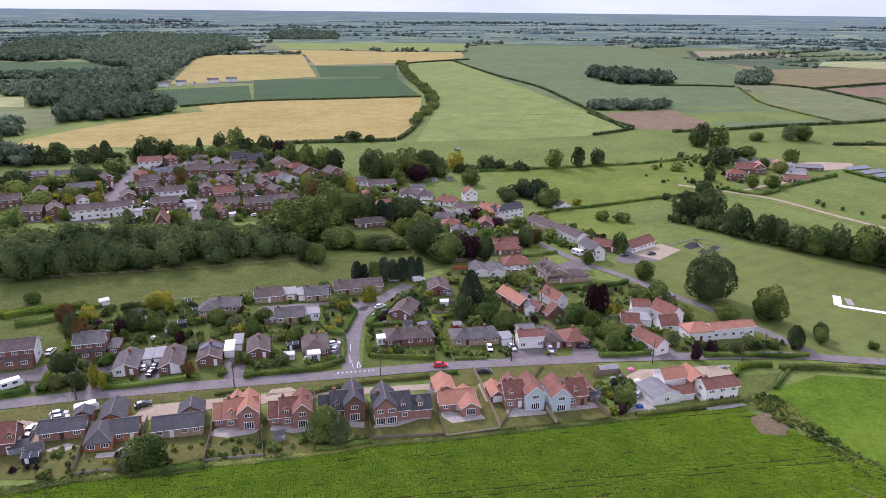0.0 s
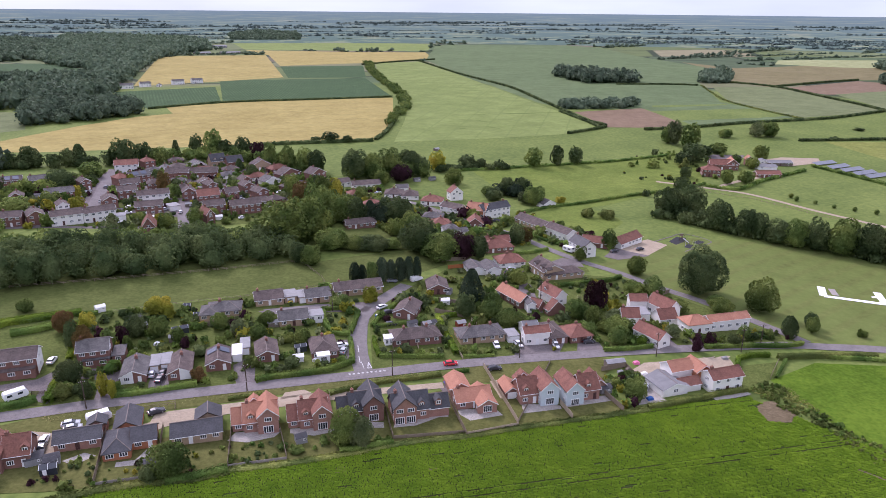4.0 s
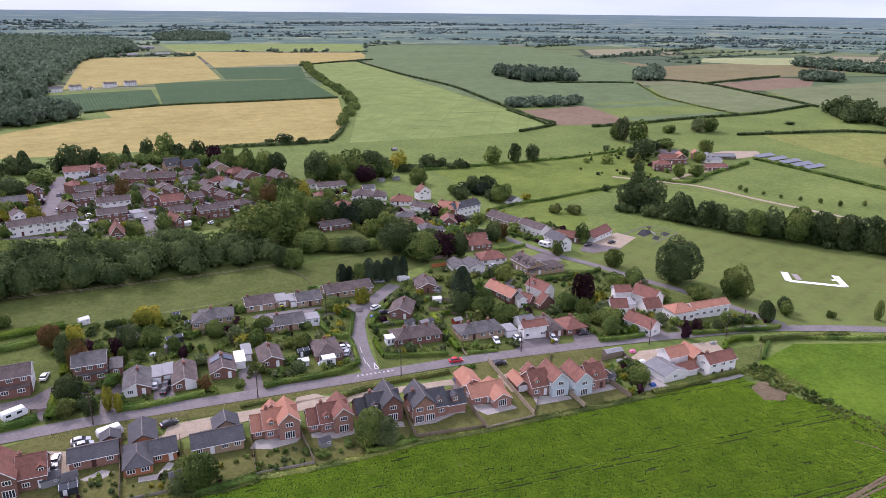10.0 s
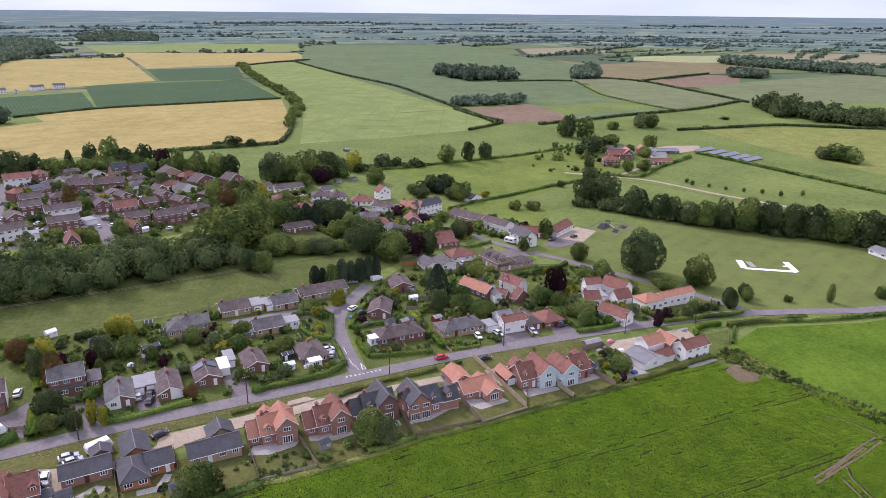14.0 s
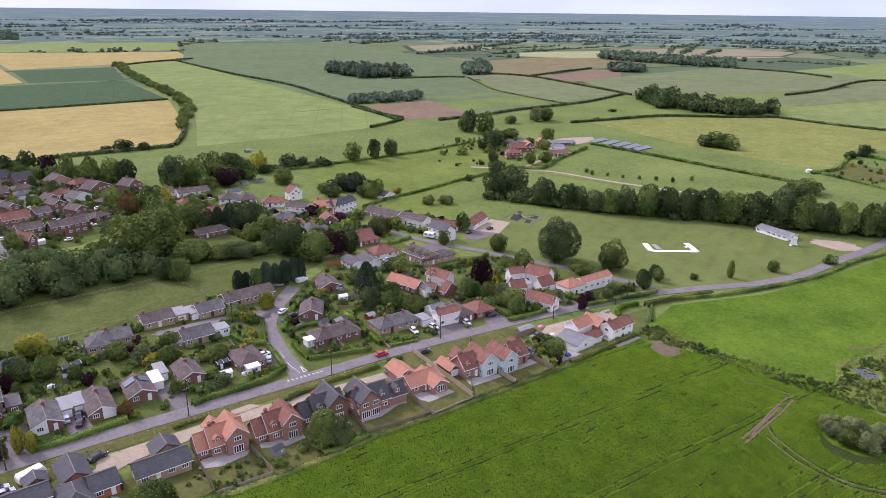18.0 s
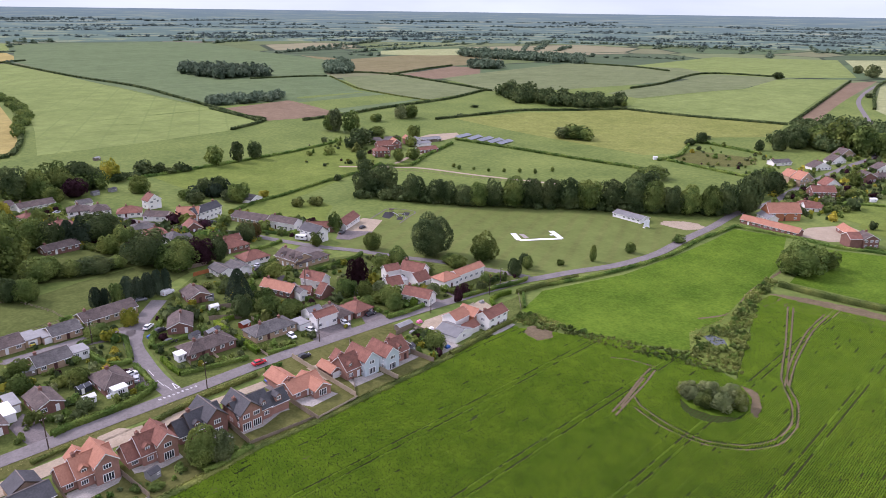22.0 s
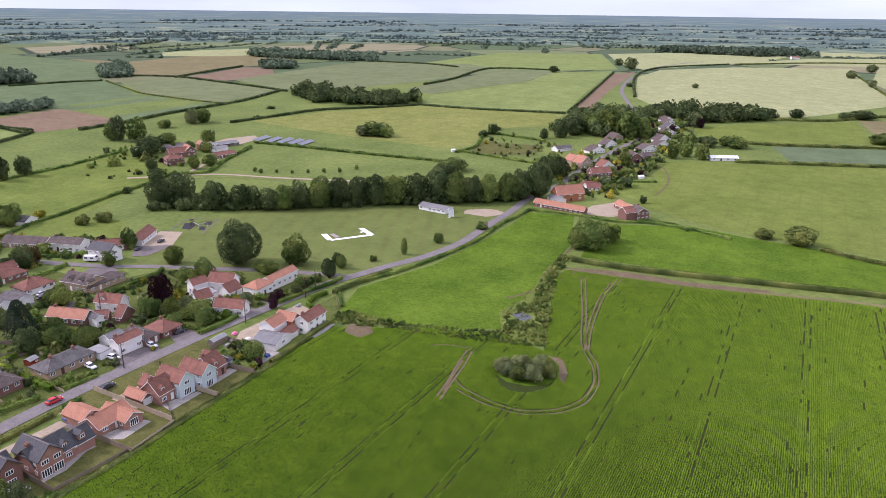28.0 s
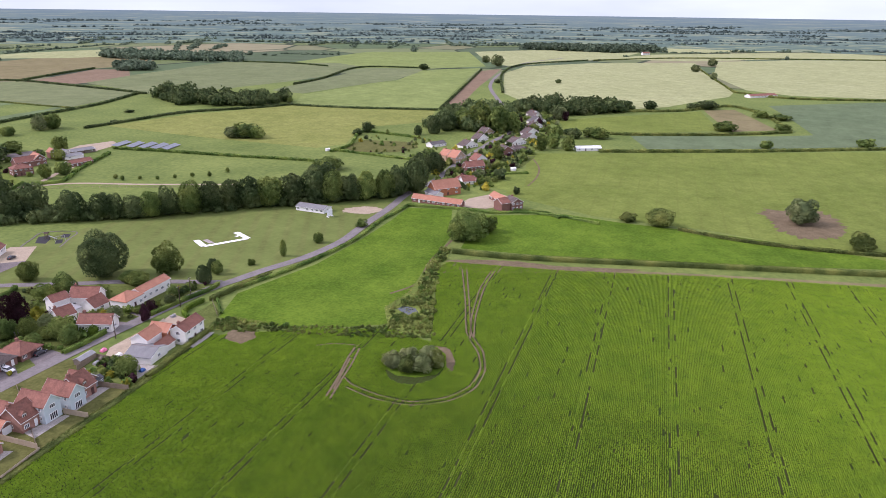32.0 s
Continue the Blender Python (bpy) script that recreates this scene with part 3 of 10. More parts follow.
def wood(name, pts, gap, h, material, leaves, label, seed=1, spread=0.32):
    """A wood or thicket too dense to count: many crowns inside an outline, in one mesh."""
    r = random.Random(seed)
    xs, ys = [p[0] for p in pts], [p[1] for p in pts]
    vv, ff, k = [], [], 0
    x = min(xs)
    while x < max(xs):
        y = min(ys)
        while y < max(ys):
            px, py = x + r.uniform(-0.4, 0.4) * gap, y + r.uniform(-0.4, 0.4) * gap
            if inside(pts, px, py):
                hh = h * r.uniform(1 - spread, 1 + spread)
                c, o = crown_points("round" if h > 5 else "bush", gap * r.uniform(1.2, 1.6), hh, leaves, r.randrange(9999))
                v, f = leaf_quads(c, o, gap * 1.4 / math.sqrt(leaves))
                cv, cf = core_quads("round", gap * 1.3, hh)
                v, f = np.concatenate([v, cv]), np.concatenate([f, cf + len(v)])
                v += np.array([px, py, ground_z(px, py)])
                vv.append(v), ff.append(f + k)
                k += len(v)
            y += gap
        x += gap
    me = quad_mesh(name, np.concatenate(vv), np.concatenate(ff), material)
    return tagged(new(name, me), label, "trees" if h > 5 else "bushes", kind="stuff")


def hedge(pts, h, w, leaf=None, label="clipped green garden hedge of small leaves", ragged=0.12, size=0.23, dense=10.0, name="hedge"):
    """A hedge along a line: a leafy wall with a rounded top."""
    line = smooth_line(pts, 1.0)
    length = sum((b - a).length for a, b in zip(line, line[1:]))
    away = math.hypot(pts[len(pts) // 2][0], pts[len(pts) // 2][1])
    if away > 270:
        dense, size = (2.6, 0.45) if away < 480 else (1.1, 0.8)
    n = int(min(length * (2 * h + w) * dense, 9000))
    t = RNG.random(n) * (len(line) - 1.001)
    i = t.astype(int)
    arr = np.array([(p.x, p.y) for p in line])
    p = arr[i] + (arr[i + 1] - arr[i]) * (t - i)[:, None]
    d = arr[i + 1] - arr[i]
    d /= np.linalg.norm(d, axis=1)[:, None] + 1e-9
    side = np.stack([-d[:, 1], d[:, 0]], 1)
    u = RNG.random(n) * (2 * h + w)
    wob = 1 + ragged * np.sin(arr[i, 0] * 0.9 + arr[i, 1] * 1.3) + RNG.normal(0, ragged * 0.6, n)
    off = np.where(u < h, -w / 2, np.where(u < h + w, u - h - w / 2, w / 2)) * wob
    z = np.where(u < h, u, np.where(u < h + w, h, 2 * h + w - u)) * (0.85 + 0.15 * wob)
    p = p + side * off[:, None]
    g = np.array([ground_z(a, b) for a, b in p])
    c = np.stack([p[:, 0], p[:, 1], g + z], 1)
    out = np.stack([side[:, 0] * np.sign(off), side[:, 1] * np.sign(off), (z > h * 0.8) * 1.5], 1)
    v, f = leaf_quads(c, out, size)
    # the woody inside
    cv, cf = [], []
    for k, q in enumerate(line):
        dd = (line[min(k + 1, len(line) - 1)] - line[max(k - 1, 0)]).normalized()
        o = Vector((-dd.y, dd.x)) * w * 0.36
        gz = ground_z(q.x, q.y)
        cv += [(q.x + o.x, q.y + o.y, gz), (q.x + o.x, q.y + o.y, gz + h * 0.86), (q.x - o.x, q.y - o.y, gz + h * 0.86), (q.x - o.x, q.y - o.y, gz)]
    for k in range(len(line) - 1):
        b = 4 * k
        cf += [(b, b + 4, b + 5, b + 1), (b + 1, b + 5, b + 6, b + 2), (b + 2, b + 6, b + 7, b + 3)]
    verts = np.concatenate([v, np.array(cv)])
    faces = np.concatenate([f, np.array(cf) + len(v)])
    return tagged(new(name, quad_mesh(name, verts, faces, leaf or LEAF_HEDGE)), label, "hedge")


# ---- houses ----
WINS = {}


def window_meshes(w, h, bars):
    """A white frame, one connected piece with its openings, and the pane behind it."""
    key = (round(w, 1), round(h, 1), bars)
    if key not in WINS:
        t, s = 0.12, Shape()
        xs = [-w / 2]
        for i in range(bars):
            a = -w / 2 + (w - t) * i / bars
            xs += [a + t, a + (w - t) / bars]
        xs.append(w / 2)
        zs = [0, t, h - t, h]
        nx = len(xs)
        vs = [(x, y, z) for y in (-0.06, 0.03) for z in zs for x in xs]
        fs = []
        for j in range(3):
            for i in range(nx - 1):
                p = j * nx + i
                if not (j == 1 and i % 2 == 1):
                    fs.append((p, p + 1, p + nx + 1, p + nx))
                else:
                    k = 4 * nx
                    fs += [(p, p + k, p + k + 1, p + 1), (p + 1, p + k + 1, p + k + nx + 1, p + nx + 1), (p + nx + 1, p + k + nx + 1, p + k + nx, p + nx), (p + nx, p + k + nx, p + k, p)]
        for i in range(nx - 1):
            fs += [(i, i + 4 * nx, i + 4 * nx + 1, i + 1), (3 * nx + i, 3 * nx + i + 1, 7 * nx + i + 1, 7 * nx + i)]
        for j in range(3):
            fs += [(j * nx, (j + 1) * nx, (j + 5) * nx, (j + 4) * nx), (j * nx + nx - 1, (j + 4) * nx + nx - 1, (j + 5) * nx + nx - 1, (j + 1) * nx + nx - 1)]
        s.add(vs, fs)
        g = Shape().box(-w / 2 + t * 0.5, -0.02, t * 0.5, w / 2 - t * 0.5, 0.01, h - t * 0.5)
        WINS[key] = (s.mesh("window", WHITE), g.mesh("pane", GLASS))
    return WINS[key]


def window(h, x, y, z, turn, w, ht, bars=2, fine=True):
    f, g = window_meshes(w, ht, bars)
    ob = part("window", f, None, h, at=pose(x, y, z, 0, 0, turn))
    part("pane", g, None, ob)
    return ob


def door(h, x, y, z, turn, w=0.95, ht=2.05, material=None, name="door"):
    key = ("door", w, ht, (material or WHITE).name)
    if key not in WINS:
        s = Shape().box(-w / 2, -0.05, 0, w / 2, 0.03, ht)
        for a in (-0.25, 0.25):
            for b in (0.12, 0.58):
                s.box(w * a - w * 0.17, -0.065, ht * b, w * a + w * 0.17, -0.045, ht * (b + 0.33))
        WINS[key] = s.mesh(name, material or WHITE)
    return part(name, WINS[key], None, h, at=pose(x, y, z, 0, 0, turn))


def chevron(s, axis, a0, a1, c, half, drop, top, thick):
    """A bent plate over a ridge: along x or y from a0 to a1, centre c, half its width, drop to the eaves."""
    sec = [(-half, top - drop), (0, top), (half, top - drop), (half, top - drop - thick), (0, top - thick), (-half, top - drop - thick)]
    vs = []
    for a in (a0, a1):
        for u, z in sec:
            vs.append((a, c + u, z) if axis == "x" else (c - u, a, z))
    fs = [(i, (i + 1) % 6, 6 + (i + 1) % 6, 6 + i) for i in range(6)] + [(5, 4, 1, 0), (4, 3, 2, 1), (6, 7, 10, 11), (7, 8, 9, 10)]
    return s.add(vs, [f[::-1] for f in fs])


def wing(h, ox, oy, w, d, eave, ridge, slope, wall, roof, over=0.35, low=-1.2):
    """A block of a house with its roof. ridge: x, y (gable to the front), hip (ridge along the longer side) or flat."""
    s, r = Shape(), Shape()
    t = math.tan(radians(slope))
    x0, y0, x1, y1 = ox, oy, ox + w, oy + d
    lift = 0.16 / math.cos(radians(slope))
    ridge_mat = LEAD if roof in (SLATE, GREY_TILE, BROWN_TILE, SHEET) else roof
    if ridge == "flat":
        s.box(x0, y0, low, x1, y1, eave)
        r.slab([(x0 - 0.2, y0 - 0.2, eave + 0.22), (x1 + 0.2, y0 - 0.2, eave + 0.22), (x1 + 0.2, y1 + 0.2, eave + 0.22), (x0 - 0.2, y1 + 0.2, eave + 0.22)], 0.21)
        top = eave
    elif ridge == "hip":
        s.box(x0, y0, low, x1, y1, eave)
        k = min(w, d) / 2
        top = eave + k * t
        o, ez = over, eave - over * t
        a = [(x0 - o, y0 - o, ez), (x1 + o, y0 - o, ez), (x1 + o, y1 + o, ez), (x0 - o, y1 + o, ez)]
        p, q = ((x0 + k, y0 + k, top), (x1 - k + 0.01, y0 + k, top)) if w >= d else ((x0 + k, y0 + k, top), (x0 + k, y1 - k + 0.01, top))
        vs = [(u, v, z + lift) for u, v, z in a + [p, q]] + a
        fs = [(0, 1, 5, 4), (1, 2, 5), (2, 3, 4, 5), (3, 0, 4)] if w >= d else [(0, 1, 4), (1, 2, 5, 4), (2, 3, 5), (3, 0, 4, 5)]
        r.add(vs, fs + [(6 + i, 6 + (i + 1) % 4, (i + 1) % 4, i) for i in range(4)] + [(9, 8, 7, 6)])
        ends = [(p, q)] if abs(w - d) > 0.8 else []
        for c, e in ends + [(a[i], p if (i in (0, 3) if w >= d else i in (0, 1)) else q) for i in range(4)]:
            part("ridge_tiles", Shape().tube((c[0], c[1], c[2] + lift), (e[0], e[1], e[2] + lift), 0.1, 0.1, 5), ridge_mat, h)
    else:
        span = d if ridge == "x" else w
        top = eave + span / 2 * t
        half = span / 2 + over
        drop = half * t
        if ridge == "x":
            m, e0, e1 = (y0 + y1) / 2, x0, x1
            s.add([(x0, y0, low), (x0, y1, low), (x0, y1, eave), (x0, m, top), (x0, y0, eave), (x1, y0, low), (x1, y1, low), (x1, y1, eave), (x1, m, top), (x1, y0, eave)],
                  [(0, 4, 3, 2, 1), (5, 6, 7, 8, 9), (0, 5, 9, 4), (1, 2, 7, 6), (0, 1, 6, 5)])
            part("gutter", Shape().tube((x0 - over, y0 - over - 0.06, eave - over * t + 0.1), (x1 + over, y0 - over - 0.06, eave - over * t + 0.1), 0.065, 0.065, 6), WHITE, h)
        else:
            m, e0, e1 = (x0 + x1) / 2, y0, y1
            s.add([(x0, y0, low), (x1, y0, low), (x1, y0, eave), (m, y0, top), (x0, y0, eave), (x0, y1, low), (x1, y1, low), (x1, y1, eave), (m, y1, top), (x0, y1, eave)],
                  [(0, 1, 2, 3, 4), (5, 9, 8, 7, 6), (0, 4, 9, 5), (1, 6, 7, 2), (0, 5, 6, 1)])
        chevron(r, ridge, e0 - over, e1 + over, m, half, drop, top + lift, lift)
        for e in (e0 - over - 0.04, e1 + over - 0.01):
            part("bargeboard", chevron(Shape(), ridge, e, e + 0.05, m, half, drop, top + lift - 0.03, 0.26), WHITE if roof not in (SLATE,) else POLEWOOD, h)
        f, g = ((e0 - over, m, top + lift), (e1 + over, m, top + lift)) if ridge == "x" else ((m, e0 - over, top + lift), (m, e1 + over, top + lift))
        part("ridge_tiles", Shape().tube(f, g, 0.12, 0.12, 6), ridge_mat, h)
    part("wall", s, wall, h)
    part("roof", r, roof, h)
    return top


def white_gable(h, pts, side=None):
    """White boarding over part of a gable wall. pts: along the wall and up; side: the x of an end wall, else the front."""
    s = Shape()
    n = len(pts)
    if side is None:
        s.add([(u, y, z) for y in (-0.035, 0.01) for u, z in pts], [tuple(range(n)), tuple(range(2 * n - 1, n - 1, -1))] + [(i, i + n, (i + 1) % n + n, (i + 1) % n) for i in range(n)])
    else:
        s.add([(x, u, z) for x in (side + 0.035, side - 0.01) for u, z in pts], [tuple(range(n)), tuple(range(2 * n - 1, n - 1, -1))] + [(i, i + n, (i + 1) % n + n, (i + 1) % n) for i in range(n)])
    return part("cladding", s, WHITE, h, "white painted gable boarding")


def dormer(h, x, y, z, roof, wall):
    """A small gabled dormer window that stands out of the front slope."""
    d = part("dormer", Shape().add([(-0.8, 0, -0.3), (0.8, 0, -0.3), (0.8, 0, 1.2), (0, 0, 1.9), (-0.8, 0, 1.2), (-0.8, 2.2, -0.3), (0.8, 2.2, -0.3), (0.8, 2.2, 1.2), (0, 2.2, 1.9), (-0.8, 2.2, 1.2)],
                              [(0, 1, 2, 3, 4), (5, 9, 8, 7, 6), (0, 4, 9, 5), (1, 6, 7, 2), (0, 5, 6, 1)]), wall, h, at=pose(x, y, z))
    part("dormer_roof", chevron(Shape(), "y", -0.25, 2.6, 0, 1.05, 0.92, 2.02, 0.12), roof, d)
    f, g = window_meshes(1.1, 1.0, 2)
    part("dormer_window", f, None, d, at=pose(0, -0.02, 0.1))
    part("dormer_pane", g, None, d, at=pose(0, -0.02, 0.1))


def chimney(h, x, y, z, brick=None, w=0.75):
    s = Shape().box(x - w / 2, y - w / 2, z - 1.4, x + w / 2, y + w / 2, z + 0.9).box(x - w / 2 - 0.07, y - w / 2 - 0.07, z + 0.75, x + w / 2 + 0.07, y + w / 2 + 0.07, z + 0.95)
    c = part("chimney", s, brick or RED_BRICK, h)
    part("chimney_pot", Shape().tube((x, y, z + 0.9), (x, y, z + 1.4), 0.16, 0.12, 8), ORANGE_TILE, c)


def rows_of_windows(h, x0, x1, y, storeys, turn=0, n=0, door_at=-1, wide=1.5, high=1.15, sill=0.9, floor=2.4, tall=False):
    """Windows, and a door if wanted, along a wall that faces the front (turn 0) or another way."""
    length = abs(x1 - x0)
    n = n or max(1, round(length / 3.1))
    for k in range(storeys):
        for i in range(n):
            u = x0 + (x1 - x0) * (i + 0.5) / n
            wd = min(wide, length / n * 0.62)
            at = (u, y - 0.02) if turn == 0 else (u, y + 0.02) if turn == 180 else (y - 0.02, u) if turn == -90 else (y + 0.02, u)
            if k == 0 and i == door_at:
                door(h, at[0], at[1], 0.02, turn, material=DARKDOOR if int(length * 7) % 3 == 0 else WHITE)
            elif k == 0 and tall:
                window(h, at[0], at[1], 0.12, turn, wd + 0.6, 2.0, 4)
            else:
                window(h, at[0], at[1], sill + floor * k, turn, wd, high, 2 if wd < 1.4 else 3)


FOOT = []


def house(x, y, rot, w, d, storeys=1, ridge="x", slope=35, wall=None, roof=None, label="", stacks=1, extra=(), door_at=1, fine=True, back=False, front_n=0, name="house", dormers=(), solar=False):
    """A house whose front wall's left corner stands at (x, y). extra: more wings (ox, oy, w, d, storeys, ridge, wall, roof)."""
    wall, roof = wall or RED_BRICK, roof or BROWN_TILE
    eave = 2.3 + 2.4 * (storeys - 1)
    plain = name in ("garage", "carport", "conservatory", "barn", "workshop", "cart_shed", "outbuilding", "extension")
    group = next((k + "s of the village" for k in ("terrace", "bungalow", "cottage", "garage") if k in label and name in ("house", "garage")), "")
    h = base(name, x, y, rot, label, name.replace("_", " "), group)
    c, s = math.cos(radians(rot)), math.sin(radians(rot))
    for ox, oy, ww, dd in [(0, 0, w, d)] + [e[:4] for e in extra]:
        FOOT.append((x + c * (ox + ww / 2) - s * (oy + dd / 2), y + s * (ox + ww / 2) + c * (oy + dd / 2), max(ww, dd) * 0.55))
    top = wing(h, 0, 0, w, d, eave, ridge, slope, wall, roof)
    full = int(storeys)
    if name in ("garage", "carport"):
        door(h, w / 2, -0.03, 0.02, 0, min(w * 0.8, 2.6), 2.0, WHITE, "garage_door")
    elif name == "conservatory":
        rows_of_windows(h, 0, w, 0, 1, 0, 2, -1, 1.3, 1.6, 0.6)
    else:
        rows_of_windows(h, 0, w, 0, full, 0, front_n or (max(1, int(w / 5)) if plain else 0), door_at)
    if ridge == "y" and storeys >= 1.5 and slope > 33:
        window(h, w / 2, -0.02, eave - 0.2, 0, min(1.4, w * 0.3), 1.1, 2)
    if not plain:
        if back:
            rows_of_windows(h, 0.4, w - 0.4, d, full, 180, max(1, int(w / 4)))
        if fine:
            rows_of_windows(h, d * 0.15, d * 0.85, 0, full, -90, 1 if d < 9 else 2)
            rows_of_windows(h, d * 0.15, d * 0.85, w, full, 90, 1 if d < 9 else 2)
    for ox, oy, ww, dd, st, rd, wl, rf in extra:
        e = 2.3 + 2.4 * (st - 1)
        tp = wing(h, ox, oy, ww, dd, e, rd, slope if rd != "flat" else 0, wl or wall, rf or roof, over=0.28)
        if oy < 0:
            rows_of_windows(h, ox, ox + ww, oy, int(st), 0, max(1, round(ww / 3.8)), wide=1.8, tall=rd == "y")
            if dd > 6:
                rows_of_windows(h, oy + 0.2, oy + 2.6, ox, int(st), -90, 1, wide=0.9)
        elif oy + dd > d:
            rows_of_windows(h, ox + 0.3, ox + ww - 0.3, oy + dd, int(st), 180, 1)
        elif ox + ww <= 0.01 or ox >= w - 0.01:
            rows_of_windows(h, ox, ox + ww, oy, int(st), 0, max(1, round(ww / 3.2)))
    t = math.tan(radians(slope))
    for x_d in dormers:
        dormer(h, x_d, 0.55, eave + 0.5 * t - 0.2, roof, wall if wall != RENDER else WHITE)
    if solar:
        for i in range(2):
            if ridge == "x":
                at = pose(w * (0.3 + 0.4 * i), d * 0.25, eave + d * 0.25 * t + 0.3, slope, 0, 0)
            else:
                at = pose(w * 0.24 if i else w * 0.76, d * 0.7, eave + w * 0.25 * t + 0.3, 0, -slope if i else slope, 0)
            part("solar_panel", Shape().box(-1.5, -1.4, 0, 1.5, 1.4, 0.07), SOLAR, h, at=at)
    for i in range(0 if plain else stacks):
        if ridge == "x":
            chimney(h, w * (0.12 if i == 0 else 0.88), d / 2 + 0.2, top)
        elif ridge == "y":
            chimney(h, w / 2 + 0.2, d * (0.7 if i == 0 else 0.15), top)
        else:
            k = min(w, d) / 2
            chimney(h, (k if i == 0 else w - k) if w >= d else k, k if w >= d else d - k, top)
    return h


# ---- vehicles, poles, fences, small things ----
PAINT = {}


def paint(name, c):
    if name not in PAINT:
        PAINT[name] = mat(name + " car paint", c, tuple(v * 0.85 for v in c), rough=0.25, scale=1.0, fine=4.0, bump=0, spec=0.5)
    return PAINT[name]


COLOURS = {"white": (0.78, 0.78, 0.78), "black": (0.03, 0.03, 0.035), "grey": (0.16, 0.17, 0.18), "silver": (0.45, 0.47, 0.49), "red": (0.55, 0.02, 0.03), "blue": (0.03, 0.11, 0.36), "yellow": (0.62, 0.52, 0.06), "green": (0.2, 0.36, 0.28)}
CARS = {}


def loft(s, sections):
    """Joins rings of equal length into one closed body."""
    n = len(sections[0])
    vs = [p for sec in sections for p in sec]
    fs = [(k * n + i, k * n + (i + 1) % n, (k + 1) * n + (i + 1) % n, (k + 1) * n + i) for k in range(len(sections) - 1) for i in range(n)]
    return s.add(vs, [tuple(range(n - 1, -1, -1))] + fs + [tuple((len(sections) - 1) * n + i for i in range(n))])


def car(x, y, rot, colour="white", kind="car", label="", off=0.17):
    """A parked vehicle, 4.3 m long (a van 5.2 m), nose along its own +x."""
    key = (colour, kind)
    van = kind == "van"
    if key not in CARS:
        p = paint(colour, COLOURS[colour])
        ob = base("van" if van else "car", x, y, rot, "", kind, "parked cars in the village")
        half, wid = (2.6, 0.98) if van else (2.15, 0.88)
        hood, roof = (1.15, 2.1) if van else (0.92, 1.45)

        def ring(px, zb, zt, w):
            return [(px, -w, zb), (px, -w * 0.98, (zb + zt) / 2), (px, -w * 0.82, zt), (px, w * 0.82, zt), (px, w * 0.98, (zb + zt) / 2), (px, w, zb)]
        if van:
            secs = [ring(-half, 0.35, 2.0, wid), ring(-half + 0.1, 0.3, roof, wid), ring(half - 1.9, 0.3, roof, wid), ring(half - 0.95, 0.3, 1.3, wid), ring(half - 0.1, 0.35, hood, wid * 0.95), ring(half, 0.4, 0.8, wid * 0.88)]
        else:
            secs = [ring(-half, 0.4, 0.85, wid * 0.9), ring(-half + 0.15, 0.3, 0.98, wid), ring(-half + 0.5, 0.28, 1.02, wid), ring(0.9, 0.28, 0.98, wid), ring(half - 0.25, 0.3, hood - 0.12, wid * 0.97), ring(half, 0.4, 0.68, wid * 0.86)]
        part("body", loft(Shape(), secs), p, ob)
        if van:
            part("windscreen", Shape().slab([(half - 1.88, -0.75, 2.0), (half - 0.98, -0.78, 1.36), (half - 0.98, 0.78, 1.36), (half - 1.88, 0.75, 2.0)], -0.03), GLASS, ob)
        else:
            cab = [ring(-half + 0.35, 0.96, 1.0, wid * 0.9), ring(-half + 0.75, 0.96, roof - 0.05, wid * 0.84), ring(-0.2, 0.96, roof, wid * 0.84), ring(0.35, 0.96, roof - 0.06, wid * 0.82), ring(1.15, 0.94, 0.98, wid * 0.86)]
            part("glasshouse", loft(Shape(), cab), GLASS, ob)
            top = [ring(-half + 0.8, roof - 0.08, roof - 0.02, wid * 0.76), ring(-0.2, roof - 0.06, roof + 0.025, wid * 0.78), ring(0.35, roof - 0.1, roof - 0.03, wid * 0.75)]
            part("roof", loft(Shape(), top), p, ob)
        for sx in (-1, 1):
            for sy in (-1, 1):
                wx, wy = sx * half * 0.62, sy * (wid - 0.1)
                wh = part("wheel", Shape().tube((wx, wy - 0.11, 0.31), (wx, wy + 0.11, 0.31), 0.31, 0.31, 12), RUBBER, ob)
                part("rim", Shape().tube((wx, wy - 0.12, 0.31), (wx, wy + 0.12, 0.31), 0.19, 0.19, 8), STEEL, wh)
            part("headlight", Shape().box(half - 0.12, sx * 0.58 - 0.16, 0.62, half - 0.02, sx * 0.58 + 0.16, 0.76), WHITE, ob)
            part("tail_light", Shape().box(-half - 0.01, sx * 0.64 - 0.1, 0.72, -half + 0.1, sx * 0.64 + 0.1, 0.95), paint("red", COLOURS["red"]), ob)
        CARS[key] = ob
    else:
        ob = copy_thing(CARS[key], pose(x, y, ground_z(x, y), 0, 0, rot))
    ob.location.z = ground_z(x, y) + off
    FOOT.append((x, y, 2.2))
    return tagged(ob, label or colour + " " + ("panel van" if van else "hatchback car") + " parked in the village")


